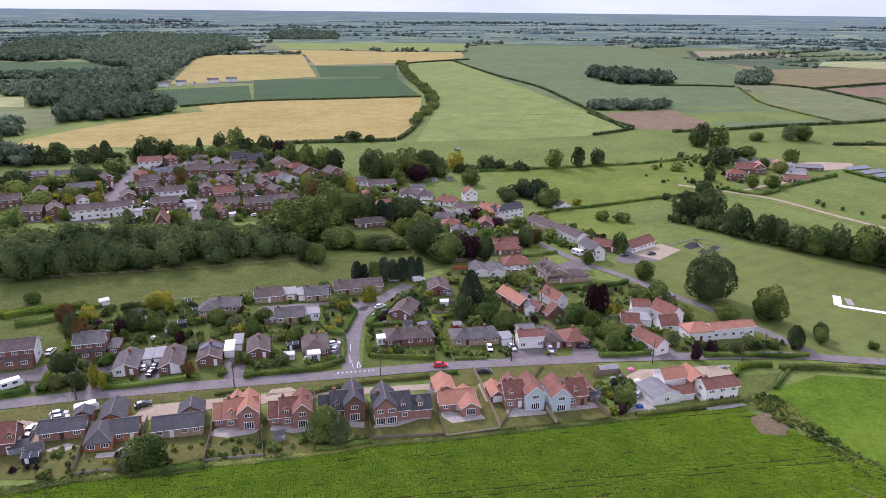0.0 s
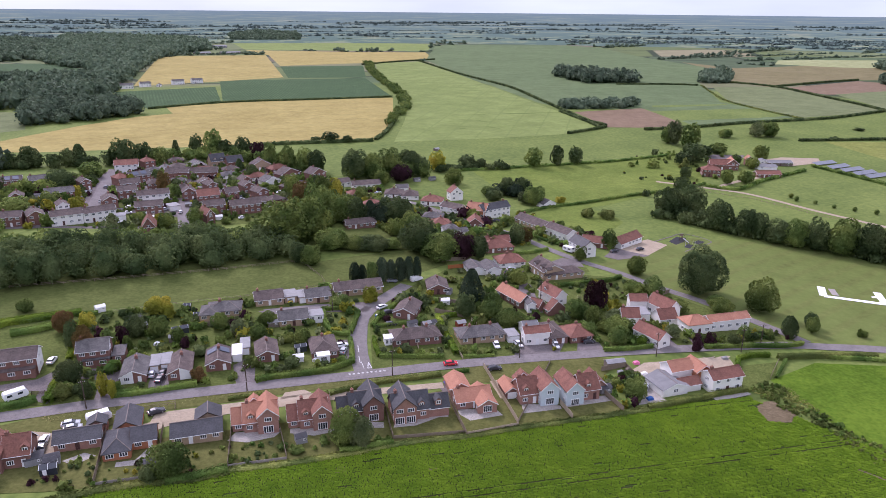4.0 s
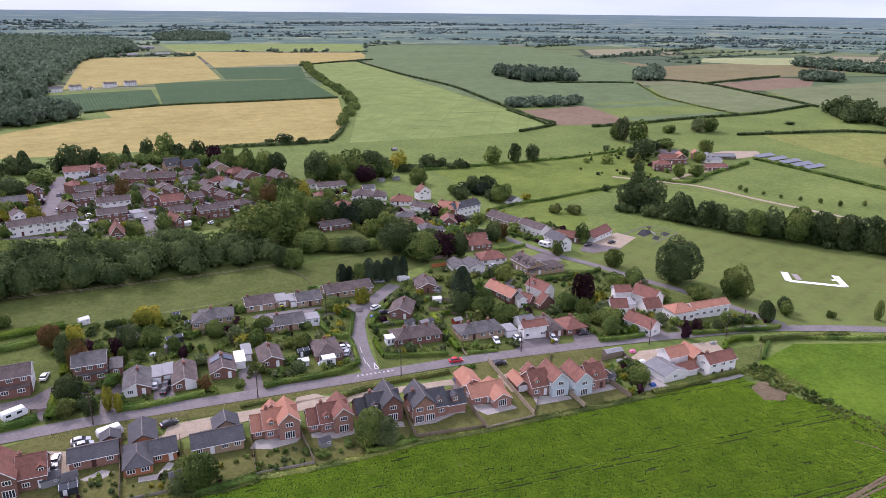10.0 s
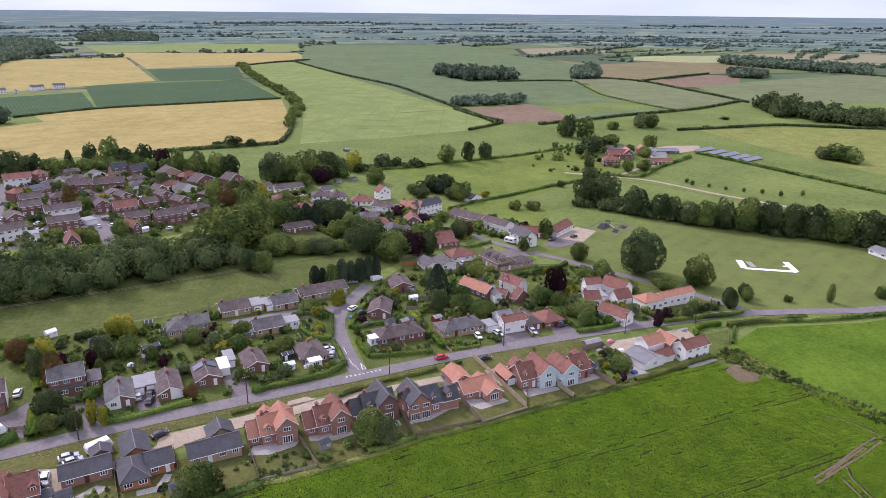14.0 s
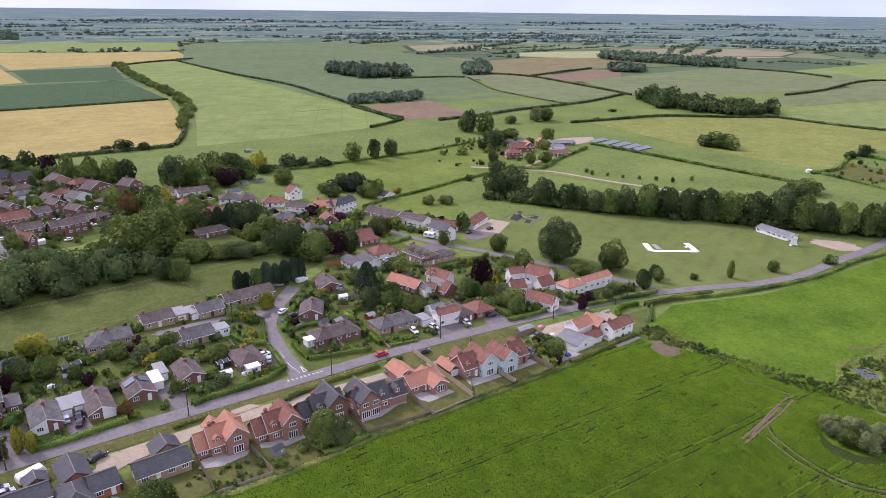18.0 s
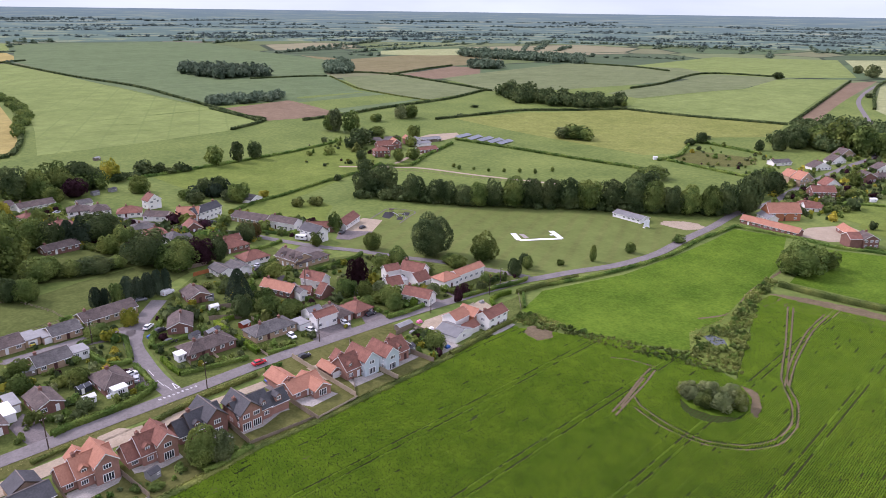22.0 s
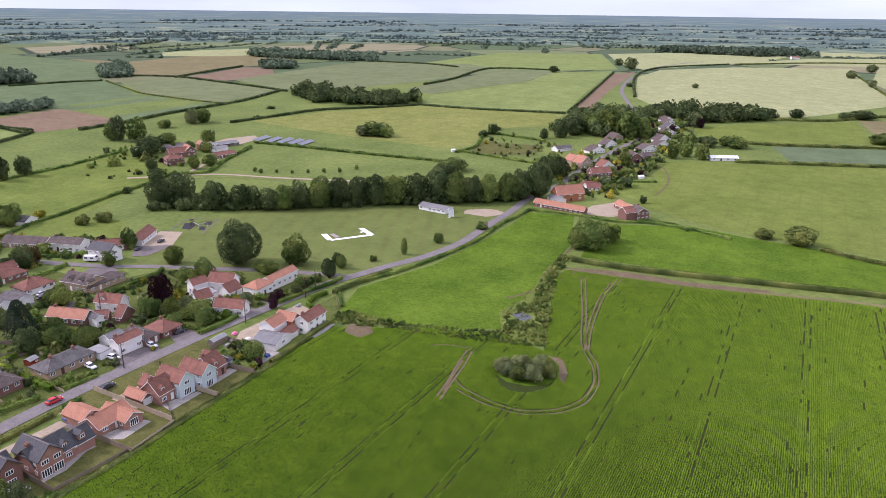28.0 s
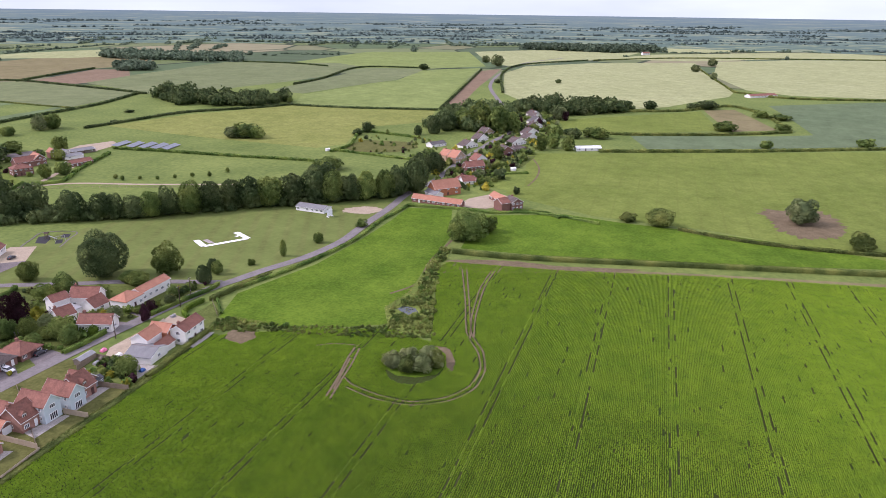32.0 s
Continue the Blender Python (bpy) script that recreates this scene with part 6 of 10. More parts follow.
draped("driveway", [(84.5, 247.3), (87.1, 241.0), (81.3, 214.5), (76.2, 215.0), (75.3, 225.3)], DRIVE, 0.114, "gravel courtyard", step=15)
draped("driveway", [(-17.8, 231.5), (18.9, 234.0), (22.6, 230.5), (18.1, 224.9), (2.5, 227.9), (-14.8, 228.2)], DRIVE, 0.117, "tarmac turning area", step=15)
draped("driveway", [(70.8, 251.0), (79.5, 254.1), (92.7, 261.0), (103.2, 265.7), (100.3, 251.0), (92.5, 256.9), (79.5, 250.3)], DRIVE, 0.114, "tarmac drive of the halls", step=15)
draped("driveway", [(133.6, 269.2), (146.4, 281.5), (147.2, 277.4), (156.1, 267.4), (138.1, 264.4)], DRIVE, 0.117, "tarmac apron", step=15)
draped("patio", [(-61.9, 153.1), (-57.7, 155.5), (-54.9, 153.9), (-58.9, 150.9)], PAVING, 0.122, "stone paved patio", step=15)
draped("patio", [(-50.1, 148.4), (-44.4, 148.4), (-42.6, 153.4), (-44.0, 154.3), (-46.1, 150.4), (-50.1, 150.3)], PAVING, 0.125, "curved stone patio", step=15)
draped("patio", [(-26.0, 154.2), (-21.3, 152.6), (-15.0, 153.7), (-13.2, 155.9), (-13.3, 157.5), (-24.2, 157.4)], PAVING, 0.122, "pale stone patio", step=15)
draped("patio", [(-11.2, 154.6), (-5.5, 152.4), (-0.5, 153.2), (-0.4, 155.7), (-11.0, 156.6)], PAVING, 0.125, "pale stone patio", step=15)
draped("patio", [(5.7, 153.9), (12.0, 152.5), (12.3, 155.1), (5.9, 156.5)], PAVING, 0.122, "pale stone patio", step=15)
draped("patio", [(14.4, 152.2), (19.9, 152.0), (26.9, 154.7), (29.4, 154.4), (29.7, 156.0), (15.0, 154.7)], PAVING, 0.125, "pale stone patio", step=15)
draped("patio", [(32.6, 155.1), (34.6, 151.6), (43.9, 152.5), (43.1, 155.3), (32.8, 157.8)], PAVING, 0.122, "curved pale patio", step=15)
draped("patio", [(49.7, 152.3), (60.8, 152.5), (61.0, 154.1), (50.8, 157.2)], PAVING, 0.125, "pale stone patio", step=15)
draped("patio", [(61.3, 152.9), (76.3, 153.8), (75.9, 156.8), (68.2, 156.7), (62.2, 154.5)], PAVING, 0.122, "pale stone patio", step=15)
draped("patio", [(84.7, 157.5), (91.2, 160.1), (91.6, 152.4), (92.3, 150.6), (81.3, 150.3)], PAVING, 0.125, "concrete yard", step=15)
draped("patio", [(106.2, 149.9), (118.1, 151.4), (119.0, 149.5), (114.6, 148.8), (106.3, 148.2)], PAVING, 0.122, "stone paved terrace", step=15)
draped("garden_lawn", [(-82.0, 183.5), (-87.4, 183.6), (-89.8, 190.0), (-83.0, 190.4), (-75.3, 189.5), (-73.7, 186.1), (-75.6, 182.7)], LAWN, 0.103, "circular front lawn", step=15)
draped("garden_lawn", [(17.6, 192.2), (22.0, 207.0), (24.2, 196.1), (38.2, 195.3), (36.9, 188.5)], LAWN, 0.106, "front lawns of the bungalows", step=15)
draped("garden_lawn", [(43.9, 187.7), (45.1, 192.9), (60.5, 193.6), (59.6, 187.3)], LAWN, 0.109, "front lawns of the bungalows", step=15)
draped("garden_lawn", [(126.5, 165.4), (141.4, 165.7), (132.7, 156.5), (121.0, 153.5), (118.7, 155.1)], LAWN, 0.085, "lawn beside the farmhouse", step=15)
draped("estate_ground", [(-137.9, 343.2), (-106.0, 341.2), (-75.2, 335.9), (-31.9, 339.4), (2.6, 366.4), (25.7, 417.6), (10.1, 457.7), (-23.2, 480.6), (-85.3, 483.3), (-104.6, 465.3), (-133.3, 431.6), (-168.7, 430.4)], DRIVE, 0.088, "paths, yards and small plots of the estate", step=15)
draped("estate_lawn", [(-109.5, 345.1), (-96.1, 362.6), (-98.8, 444.4), (-87.2, 400.0), (-77.4, 361.8), (-54.8, 354.5), (-51.3, 337.5)], LAWN, 0.091, "estate gardens", step=15)
draped("estate_lawn", [(-146.0, 381.2), (-122.5, 382.9), (-109.2, 407.4), (-107.2, 461.8), (-122.3, 462.7), (-147.5, 419.5), (-158.4, 401.4)], LAWN, 0.094, "estate gardens", step=15)
draped("estate_lawn", [(-43.4, 336.1), (-44.4, 373.9), (-10.7, 370.4), (1.2, 372.3), (2.4, 358.6), (-21.2, 338.8)], LAWN, 0.097, "estate gardens", step=15)
draped("estate_lawn", [(-71.4, 393.1), (-72.0, 427.8), (-38.2, 429.9), (-40.1, 412.3), (-47.6, 392.3)], LAWN, 0.100, "estate gardens", step=15)
draped("estate_lawn", [(-33.3, 405.1), (-31.5, 429.7), (9.0, 425.5), (18.9, 417.8), (3.0, 384.4), (-10.9, 391.2)], LAWN, 0.103, "estate gardens", step=15)
draped("estate_lawn", [(28.0, 403.4), (54.7, 401.2), (69.9, 372.3), (76.1, 355.6), (89.3, 333.3), (84.3, 325.5), (64.2, 341.9), (48.8, 359.0), (30.4, 357.4)], LAWN, 0.106, "gardens along the lane", step=15)
draped("bare_patch", [(280.8, 178.8), (290.5, 179.7), (297.6, 167.1), (293.1, 158.3), (281.4, 163.7)], GRAVEL, 0.109, "bare gravel patch by the road", step=15)
draped("bare_patch", [(115.4, 143.8), (122.2, 145.1), (123.6, 137.3), (119.0, 134.1), (113.5, 136.3)], SOIL, 0.085, "bare soil patch in the crop", step=15)
draped("bare_patch", [(211.5, 99.4), (223.7, 99.2), (231.9, 73.6), (233.0, 48.3), (240.0, 17.0), (227.3, 33.0), (219.2, 70.9), (214.5, 87.4)], SOIL, 0.088, "bare soil headland", step=15)
draped("bare_patch", [(-2.1, 136.7), (-1.4, 138.9), (0.4, 138.6), (0.2, 136.6)], SOIL, 0.091, "bare soil spot in the crop", step=15)
draped("bare_patch", [(18.8, 133.1), (19.6, 135.1), (21.4, 134.6), (20.9, 132.8)], SOIL, 0.094, "bare soil spot in the crop", step=15)
draped("rough_grass", [(136.6, 93.9), (139.4, 80.9), (179.8, 92.3), (235.5, 102.4), (233.4, 107.6), (197.0, 103.5), (176.0, 102.2), (159.1, 104.9)], GRASS, 0.097, "rough green grass round the pond", step=15)
draped("pond", [(159.2, 100.0), (163.8, 98.9), (162.6, 94.0), (157.9, 90.8), (155.5, 94.3)], WATER, 0.100, "small still pond among scrub", step=15)
ribbon("worn_path", [(253.5, 106.6), (219.1, 106.5), (190.0, 102.3), (173.7, 108.3)], 1.2, SOIL, 0.07, "worn path across the meadow", 2.0)
ribbon("pitch_cover", [(208.4, 221.2), (201.4, 211.9)], 3.0, COVERS, 0.16, "white sheet covering the cricket square", 2.0)
ribbon("pitch_cover", [(201.4, 211.9), (220.3, 200.4)], 2.6, COVERS, 0.17, "white sheet covering the cricket square", 2.0)
ribbon("pitch_cover", [(227.6, 211.7), (220.3, 200.4)], 3.0, COVERS, 0.165, "white sheet covering the cricket square", 2.0)
ribbon("pitch_cover", [(224.7, 207.2), (220.9, 207.5)], 1.6, COVERS, 0.155, "white sheet covering the cricket square", 2.0)
ribbon("cricket_square", [(210.9, 218.2), (207.2, 211.7)], 2.6, PLAIN_SHEET, 0.14, "grey groundsheet on the cricket square", 2.0)
ribbon("edge_line", [(11.8, 184.2), (11.6, 188.5)], 0.12, WHITELINE, 0.185, "white give way line", 2.0)
for k in range(9):
    for back in (0.0, 0.45):
        u = (k + 0.2) / 9
        x, y = 6.6 + 11.6 * u, 181.3 + 0.4 * u + back
        ribbon("give_way_line", [(x, y), (x + 0.62, y + 0.02)], 0.22, WHITELINE, 0.19, "white dashed give way line", 2.0)
for p, q in ((0, 1), (1, 2), (2, 0)):
    mark = [(13.6, 187.9), (14.1, 184.4), (12.9, 184.2)]
    ribbon("give_way_triangle", [mark[p], mark[q]], 0.22, WHITELINE, 0.19, "white painted give way triangle", 2.0)
ribbon("centre_line", [(12.2, 199.8), (11.8, 195.2)], 0.15, WHITELINE, 0.175, "white centre line dash", 2.0)
ribbon("centre_line", [(11.4, 192.2), (11.2, 187.8)], 0.15, WHITELINE, 0.175, "white centre line dash", 2.0)
draped("rough_grass", [(114.0, 87.6), (120.9, 89.2), (126.4, 86.0), (130.4, 79.8), (128.5, 72.8), (120.5, 69.6), (114.6, 70.6), (110.8, 75.8), (110.2, 81.8)], MEADOW, 0.103, "rough grass round the thicket", step=15)
draped("garden_lawn", [(367.6, 119.3), (397.6, 122.8), (419.5, 99.4), (361.6, 92.2), (361.4, 101.2)], GRASS, 0.106, "mown paddock behind the houses", step=15)
draped("garden_lawn", [(443.2, 116.6), (466.5, 123.7), (478.1, 103.6), (434.6, 106.4)], LAWN, 0.109, "back garden lawn", step=15)
draped("allotment", [(456.4, 257.0), (492.5, 258.7), (498.4, 211.6), (476.4, 201.4), (453.0, 212.4), (441.5, 243.8)], DRYLAWN, 0.085, "allotment garden with dry grass", step=15)
draped("play_surface", [(177.5, 286.2), (186.0, 293.1), (190.2, 290.6), (185.1, 284.8), (178.4, 281.2)], BLACK, 0.088, "dark rubber play mat", step=15)
draped("play_surface", [(180.0, 277.3), (185.4, 281.7), (187.2, 279.6), (181.9, 274.9)], BLACK, 0.091, "dark rubber play mat", step=15)
draped("play_surface", [(189.0, 283.0), (194.1, 286.4), (196.3, 283.7), (190.5, 279.4)], BLACK, 0.094, "dark rubber play mat", step=15)
ribbon("play_path", [(170.2, 287.0), (181.9, 292.9), (193.2, 297.1), (199.6, 283.8), (188.2, 277.2), (176.6, 271.0)], 0.7, DRIVE, 0.16, "narrow path round the play area", 2.0)
ribbon("wheel_track", [(92.1, 95.4), (103.5, 97.2), (113.8, 99.4), (124.1, 101.0)], 0.6, SOIL, 0.13, "bare wheel track in the crop", 2.0)
ribbon("wheel_track", [(91.3, 93.8), (103.3, 95.7), (112.6, 97.0), (123.8, 99.3)], 0.6, SOIL, 0.13, "bare wheel track in the crop", 2.0)
ribbon("wheel_track", [(121.0, 113.1), (124.1, 108.6), (125.0, 104.6), (125.7, 100.2)], 0.6, SOIL, 0.13, "bare wheel track in the crop", 2.0)
ribbon("wheel_track", [(96.3, 95.2), (106.6, 97.2), (116.4, 99.1)], 0.6, SOIL, 0.13, "bare wheel track in the crop", 2.0)
ribbon("wheel_track", [(211.9, 89.8), (178.1, 79.2), (147.3, 70.2), (133.5, 62.7), (122.3, 59.1), (110.8, 59.5), (102.7, 63.8), (97.1, 71.9), (97.5, 82.0), (101.0, 92.1), (104.2, 95.4)], 0.6, SOIL, 0.13, "bare wheel track in the crop", 2.0)
ribbon("wheel_track", [(212.6, 88.0), (178.6, 77.8), (147.8, 68.7), (135.3, 61.6), (121.6, 57.5), (109.6, 57.9), (101.1, 62.6), (95.4, 71.3), (95.3, 82.8), (98.7, 92.5)], 0.6, SOIL, 0.13, "bare wheel track in the crop", 2.0)
ribbon("wheel_track", [(215.0, 77.5), (192.5, 76.8), (162.5, 72.4), (143.2, 67.9)], 0.6, SOIL, 0.13, "bare wheel track in the crop", 2.0)
ribbon("wheel_track", [(215.5, 76.1), (193.1, 75.3), (163.0, 71.1), (144.5, 67.0)], 0.6, SOIL, 0.13, "bare wheel track in the crop", 2.0)
draped("bare_patch", [(134.0, 77.6), (133.3, 72.0), (125.3, 67.8), (117.6, 66.6), (120.6, 69.3), (128.8, 72.1)], SOIL, 0.097, "bare soil beside the thicket in the crop", step=15)
ribbon("wheel_track", [(464.7, 103.9), (434.9, 94.4), (405.7, 91.0), (377.6, 92.0)], 1.2, SOIL, 0.123, "bare muddy gateway track", 2.0)
draped("verge", [(35.1, 177.3), (40.8, 180.0), (58.4, 180.1), (83.7, 179.2), (92.2, 175.3), (82.8, 168.7), (77.1, 163.5), (55.2, 169.5), (38.6, 170.2)], DRYLAWN, 0.100, "dry grass verge and front lawns", step=15)
draped("bare_patch", [(90.5, 167.8), (98.5, 170.9), (116.4, 172.4), (127.8, 171.8), (119.9, 165.5), (105.4, 163.2), (95.3, 161.2), (88.9, 162.7)], GRAVEL, 0.103, "bare buff yard in front of the farmhouse", step=15)

# ---- houses ----
house(-73.1, 152.3, 2.0, 5.3, 7, 1.4, "x", 42, RED_BRICK, RED_TILE, "red brick house with red pantiles and a gabled wing", extra=[(-6.5,-1.6,6.5,8.6,2,'y',None,None)], dormers=[4.5])
house(-64.2, 156.8, 3.0, 9.9, 6, 1, "x", 28, PINK_BRICK, SLATE, "low brick bungalow with a dark slate roof", stacks=0, extra=[(6.2,6,4.2,3.5,1,'y',None,None)])
house(-47.2, 154.5, 3.0, 5.3, 6.5, 1, "x", 30, ORANGE_BRICK, SLATE, "T shaped brick bungalow with dark slate roofs", stacks=0, extra=[(-5.9,-3.2,5.9,9.7,1,'hip',None,None),(-4.6,6.5,6,8.5,1,'y',None,None)])
house(-38.5, 154.4, 2.0, 11.4, 6.5, 1, "x", 30, BUFF_BRICK, SLATE, "buff brick bungalow with a dark slate roof", stacks=0, extra=[(5.2,6.5,6,5,1,'y',None,None)])
house(-22.0, 156.8, 0.0, 8.1, 7, 1.3, "x", 42, PINK_BRICK, ORANGE_TILE, "new brick house with orange pantiles and a tall gabled wing", extra=[(3.3,-1.3,5,8.3,2,'y',None,None),(-2.8,1,2.8,6,1,'x',None,None),(0.6,7,4,2,1.6,'y',None,None)], dormers=[1.7])
house(-8.6, 155.8, 0.0, 7.0, 7, 1.3, "x", 42, PINK_BRICK, RED_TILE, "new brick house with red pantiles and a tall gabled wing", extra=[(3.2,-1.3,4.6,8.3,2,'y',None,None),(-2.8,1,2.8,6,1,'x',None,None)], dormers=[1.6])
house(4.2, 157.2, 0.0, 8.2, 7, 1.3, "x", 43, RED_BRICK, SLATE, "red brick house with steep dark slate roofs", extra=[(3.2,-1.3,5.2,9,2,'y',None,None),(-3,1,3,6,1,'x',None,None)], dormers=[1.6])
house(14.9, 154.7, 0.0, 9.4, 7, 1.3, "x", 43, PINK_BRICK, SLATE, "wide brick house with steep dark slate roofs and dormers", extra=[(-0.05,-1.4,5.8,9,2,'y',None,None),(9.3,0.5,5.6,5.5,1,'x',None,None)], dormers=[7.5,12])
house(32.6, 157.3, 0.0, 9.8, 6.8, 1, "x", 31, PINK_BRICK, ORANGE_TILE, "brick bungalow with bright orange pantiles", stacks=1, extra=[(5.0,-3.0,5.2,9.5,1,'y',PINK_BRICK,None),(0.2,6.8,5.6,7.5,1,'y',None,None)])
house(47.4, 160.1, 0.0, 3.6, 6.5, 1, "y", 35, RED_BRICK, ORANGE_TILE, "small brick garage with an orange tiled roof", stacks=0, door_at=-1, name="garage")
house(50.4, 156.6, 0.0, 5.4, 7, 1.4, "x", 42, PINK_BRICK, RED_TILE, "brick house with red pantiles and a pale blue clad gable", extra=[(5.2,-1.8,5.2,8.8,2,'y',BLUE_CLAD,None),(1,7,4.5,2.2,1.6,'y',None,None)], dormers=[1.7])
house(67.8, 155.5, 0.0, 5.6, 7, 1.4, "x", 42, PINK_BRICK, RED_TILE, "brick house with red pantiles, pale blue gable and garage", extra=[(-5.2,-1.8,5.2,8.8,2,'y',BLUE_CLAD,None),(5.2,3,4,7,1,'y',None,None)], dormers=[2.4])
house(107.1, 151.6, 3.0, 10.3, 5.5, 2, "x", 33, RENDER, RED_TILE, "white rendered farmhouse with red and orange tiled wings", stacks=1, extra=[(-1.5,5.5,5.5,7,1.9,'y',ORANGE_BRICK,ORANGE_TILE),(-8.5,7.5,7.5,6,2,'x',RENDER,ORANGE_TILE),(-8.5,3,7,4.4,1,'x',None,RED_TILE)])
house(91.9, 152.7, 6.0, 8.6, 8.5, 1, "y", 18, RENDER, SHEET, "white walled workshop with a grey corrugated roof", stacks=0, name="workshop")
white_gable(house(-93.6, 195.6, 4.0, 16.5, 7, 2, "x", 29, RED_BRICK, BROWN_TILE, "long brick house with a white gable and garages", extra=[(1,-1.8,15,1.8,1,'flat',None,BROWN_TILE)]), [(0.0, -0.2), (7.0, -0.2), (7.0, 4.6), (3.5, 6.5), (0.0, 4.6)], 16.5)
house(-67.7, 199.2, 2.0, 8.3, 7.5, 2, "x", 29, RED_BRICK, GREY_TILE, "red brick two storey house with grey tiles", extra=[(1.5,-1.2,7,1.2,1,'flat',None,GREY_TILE),(9,0,3.2,7,1,'flat',None,GREY_TILE)])
white_gable(house(-54.7, 186.9, 1.0, 6.6, 10.5, 1, "y", 25, RED_BRICK, GREY_TILE, "brick bungalow with a white boarded gable"), [(0.0, 0.0), (3.3, 0.0), (3.3, 3.7), (0.0, 2.2)])
house(-48.0, 192.1, 0.0, 2.7, 7, 1, "flat", 0, BUFF_BRICK, FLATROOF, "flat roofed brick garage with a white door", stacks=0, name="garage")
house(-45.1, 192.8, 0.0, 2.7, 7, 1, "flat", 0, BUFF_BRICK, FLATROOF, "flat roofed brick garage with a white door", stacks=0, name="garage")
white_gable(house(-42.5, 186.7, 1.0, 6.2, 11.5, 1, "y", 25, RED_BRICK, BROWN_TILE, "brick bungalow with brown tiles and gable front"), [(3.1, 0.0), (6.2, 0.0), (6.2, 2.2), (3.1, 3.6)])
house(-32.6, 190.2, 1.0, 6.7, 9.5, 1, "y", 25, RED_BRICK, BROWN_TILE, "brick bungalow with solar panels on its roof", solar=True)
house(-25.5, 195.0, 0.0, 2.7, 7, 1, "flat", 0, RENDER, WHITE, "white roofed carport beside the bungalow", stacks=0, name="carport")
house(-23.2, 199.2, 0.0, 2.7, 7, 1, "flat", 0, BUFF_BRICK, FLATROOF, "flat roofed garage with a white door", stacks=0, name="garage")
house(-18.7, 193.1, 2.0, 6.4, 9.5, 1, "y", 25, RED_BRICK, BROWN_TILE, "brick bungalow with brown tiles and gable front")
house(-2.5, 192.3, 2.0, 7.8, 11, 1, "hip", 25, RED_BRICK, BROWN_TILE, "brown hipped bungalow with a white conservatory", extra=[(1.3,-2.6,3.6,2.6,1,'flat',WHITE,WHITE)])
house(23.1, 196.6, 0.0, 15.5, 8, 1, "hip", 25, RED_BRICK, BROWN_TILE, "pair of brick bungalows under a brown hipped roof", stacks=2)
house(20.6, 198.1, 0.0, 2.7, 3, 1, "flat", 0, WHITE, WHITE, "small white glazed conservatory", stacks=0, name="conservatory")
house(44.5, 194.6, 0.0, 15.1, 8, 1, "hip", 25, BUFF_BRICK, GREY_TILE, "pair of brick bungalows under a grey hipped roof", stacks=2)
house(60.2, 193.2, 0.0, 3.8, 5.5, 1, "flat", 0, WHITE, FLATROOF, "white sided garage with a flat roof", stacks=0, name="garage")
house(64.9, 190.6, -2.0, 8.4, 4.5, 1.8, "x", 30, RENDER, RED_TILE, "white rendered cottage with a red tiled roof", extra=[(2,5.5,5,7,1,'x',RENDER,SHEET)])
house(80.4, 189.3, 0.0, 7.8, 9, 1, "hip", 29, RED_BRICK, RED_TILE, "brick bungalow with a red hipped roof")
house(73.1, 189.8, 0.0, 6.4, 12, 1, "hip", 25, RED_BRICK, BROWN_TILE, "brick bungalow with a dark red hipped roof")
house(75.4, 214.9, -5.0, 2.9, 6, 1.5, "y", 29, RENDER, GREY_TILE, "small white outbuilding with grey roof", stacks=0, name="outbuilding")
house(81.4, 214.0, -77.4, 2.9, 7, 1, "x", 40, RED_BRICK, RED_TILE, "small brick outbuilding with red tiles", stacks=0, name="outbuilding")
house(103.8, 198.1, -14.8, 5.9, 5.5, 1.7, "x", 40, RENDER, RED_TILE, "white rendered cottage with red pantiles")
house(104.1, 191.1, -72.8, 11.0, 5.5, 1.3, "x", 40, RENDER, RED_TILE, "long white cottage wing with red pantiles")
house(114.1, 211.1, -15.3, 6.1, 5, 1.7, "x", 35, RENDER, RED_TILE, "white cottage with a tiled roof", stacks=0)
house(109.1, 203.0, -13.0, 7.7, 7, 1, "flat", 0, RENDER, FLATROOF, "white extension with a flat felt roof", stacks=0, name="extension")
house(120.2, 210.0, -73.1, 9.9, 6.5, 1.7, "x", 40, RENDER, RED_TILE, "white house with red pantiles and dormers")
house(118.4, 197.4, -2.2, 6.5, 6.5, 1, "x", 38, RENDER, RED_TILE, "white outbuilding with red pantiles", stacks=0, name="outbuilding")
house(123.7, 188.5, 0.0, 8.7, 7, 1.6, "hip", 29, RENDER, ORANGE_TILE, "long white house with orange pantiles", stacks=0, extra=[(9,1.0,16,5,1.5,'x',None,None)])
house(-18.5, 235.5, 4.0, 9.8, 8, 1, "x", 25, BUFF_BRICK, BROWN_TILE, "brick bungalow with brown tiles")
house(-8.4, 237.1, 4.0, 4.4, 7, 1, "flat", 0, BUFF_BRICK, FLATROOF, "pair of flat roofed garages with white doors", stacks=0, name="garage")
house(-3.6, 236.2, 4.0, 2.7, 7, 1, "flat", 0, BUFF_BRICK, FLATROOF, "flat roofed garage with a white door", stacks=0, name="garage")
house(-1.0, 235.4, 4.0, 8.6, 8, 1, "x", 25, BUFF_BRICK, GREY_TILE, "brick bungalow with dark grey tiles")
house(9.9, 240.2, 4.0, 17.7, 8, 1, "x", 25, BUFF_BRICK, BROWN_TILE, "long brick bungalow with brown tiles and red doors")
house(-11.1, 217.2, 2.0, 9.5, 8, 1, "x", 25, BUFF_BRICK, GREY_TILE, "brick bungalow with a white conservatory", extra=[(9.6,1,5,5,1,'flat',WHITE,FLATROOF)])
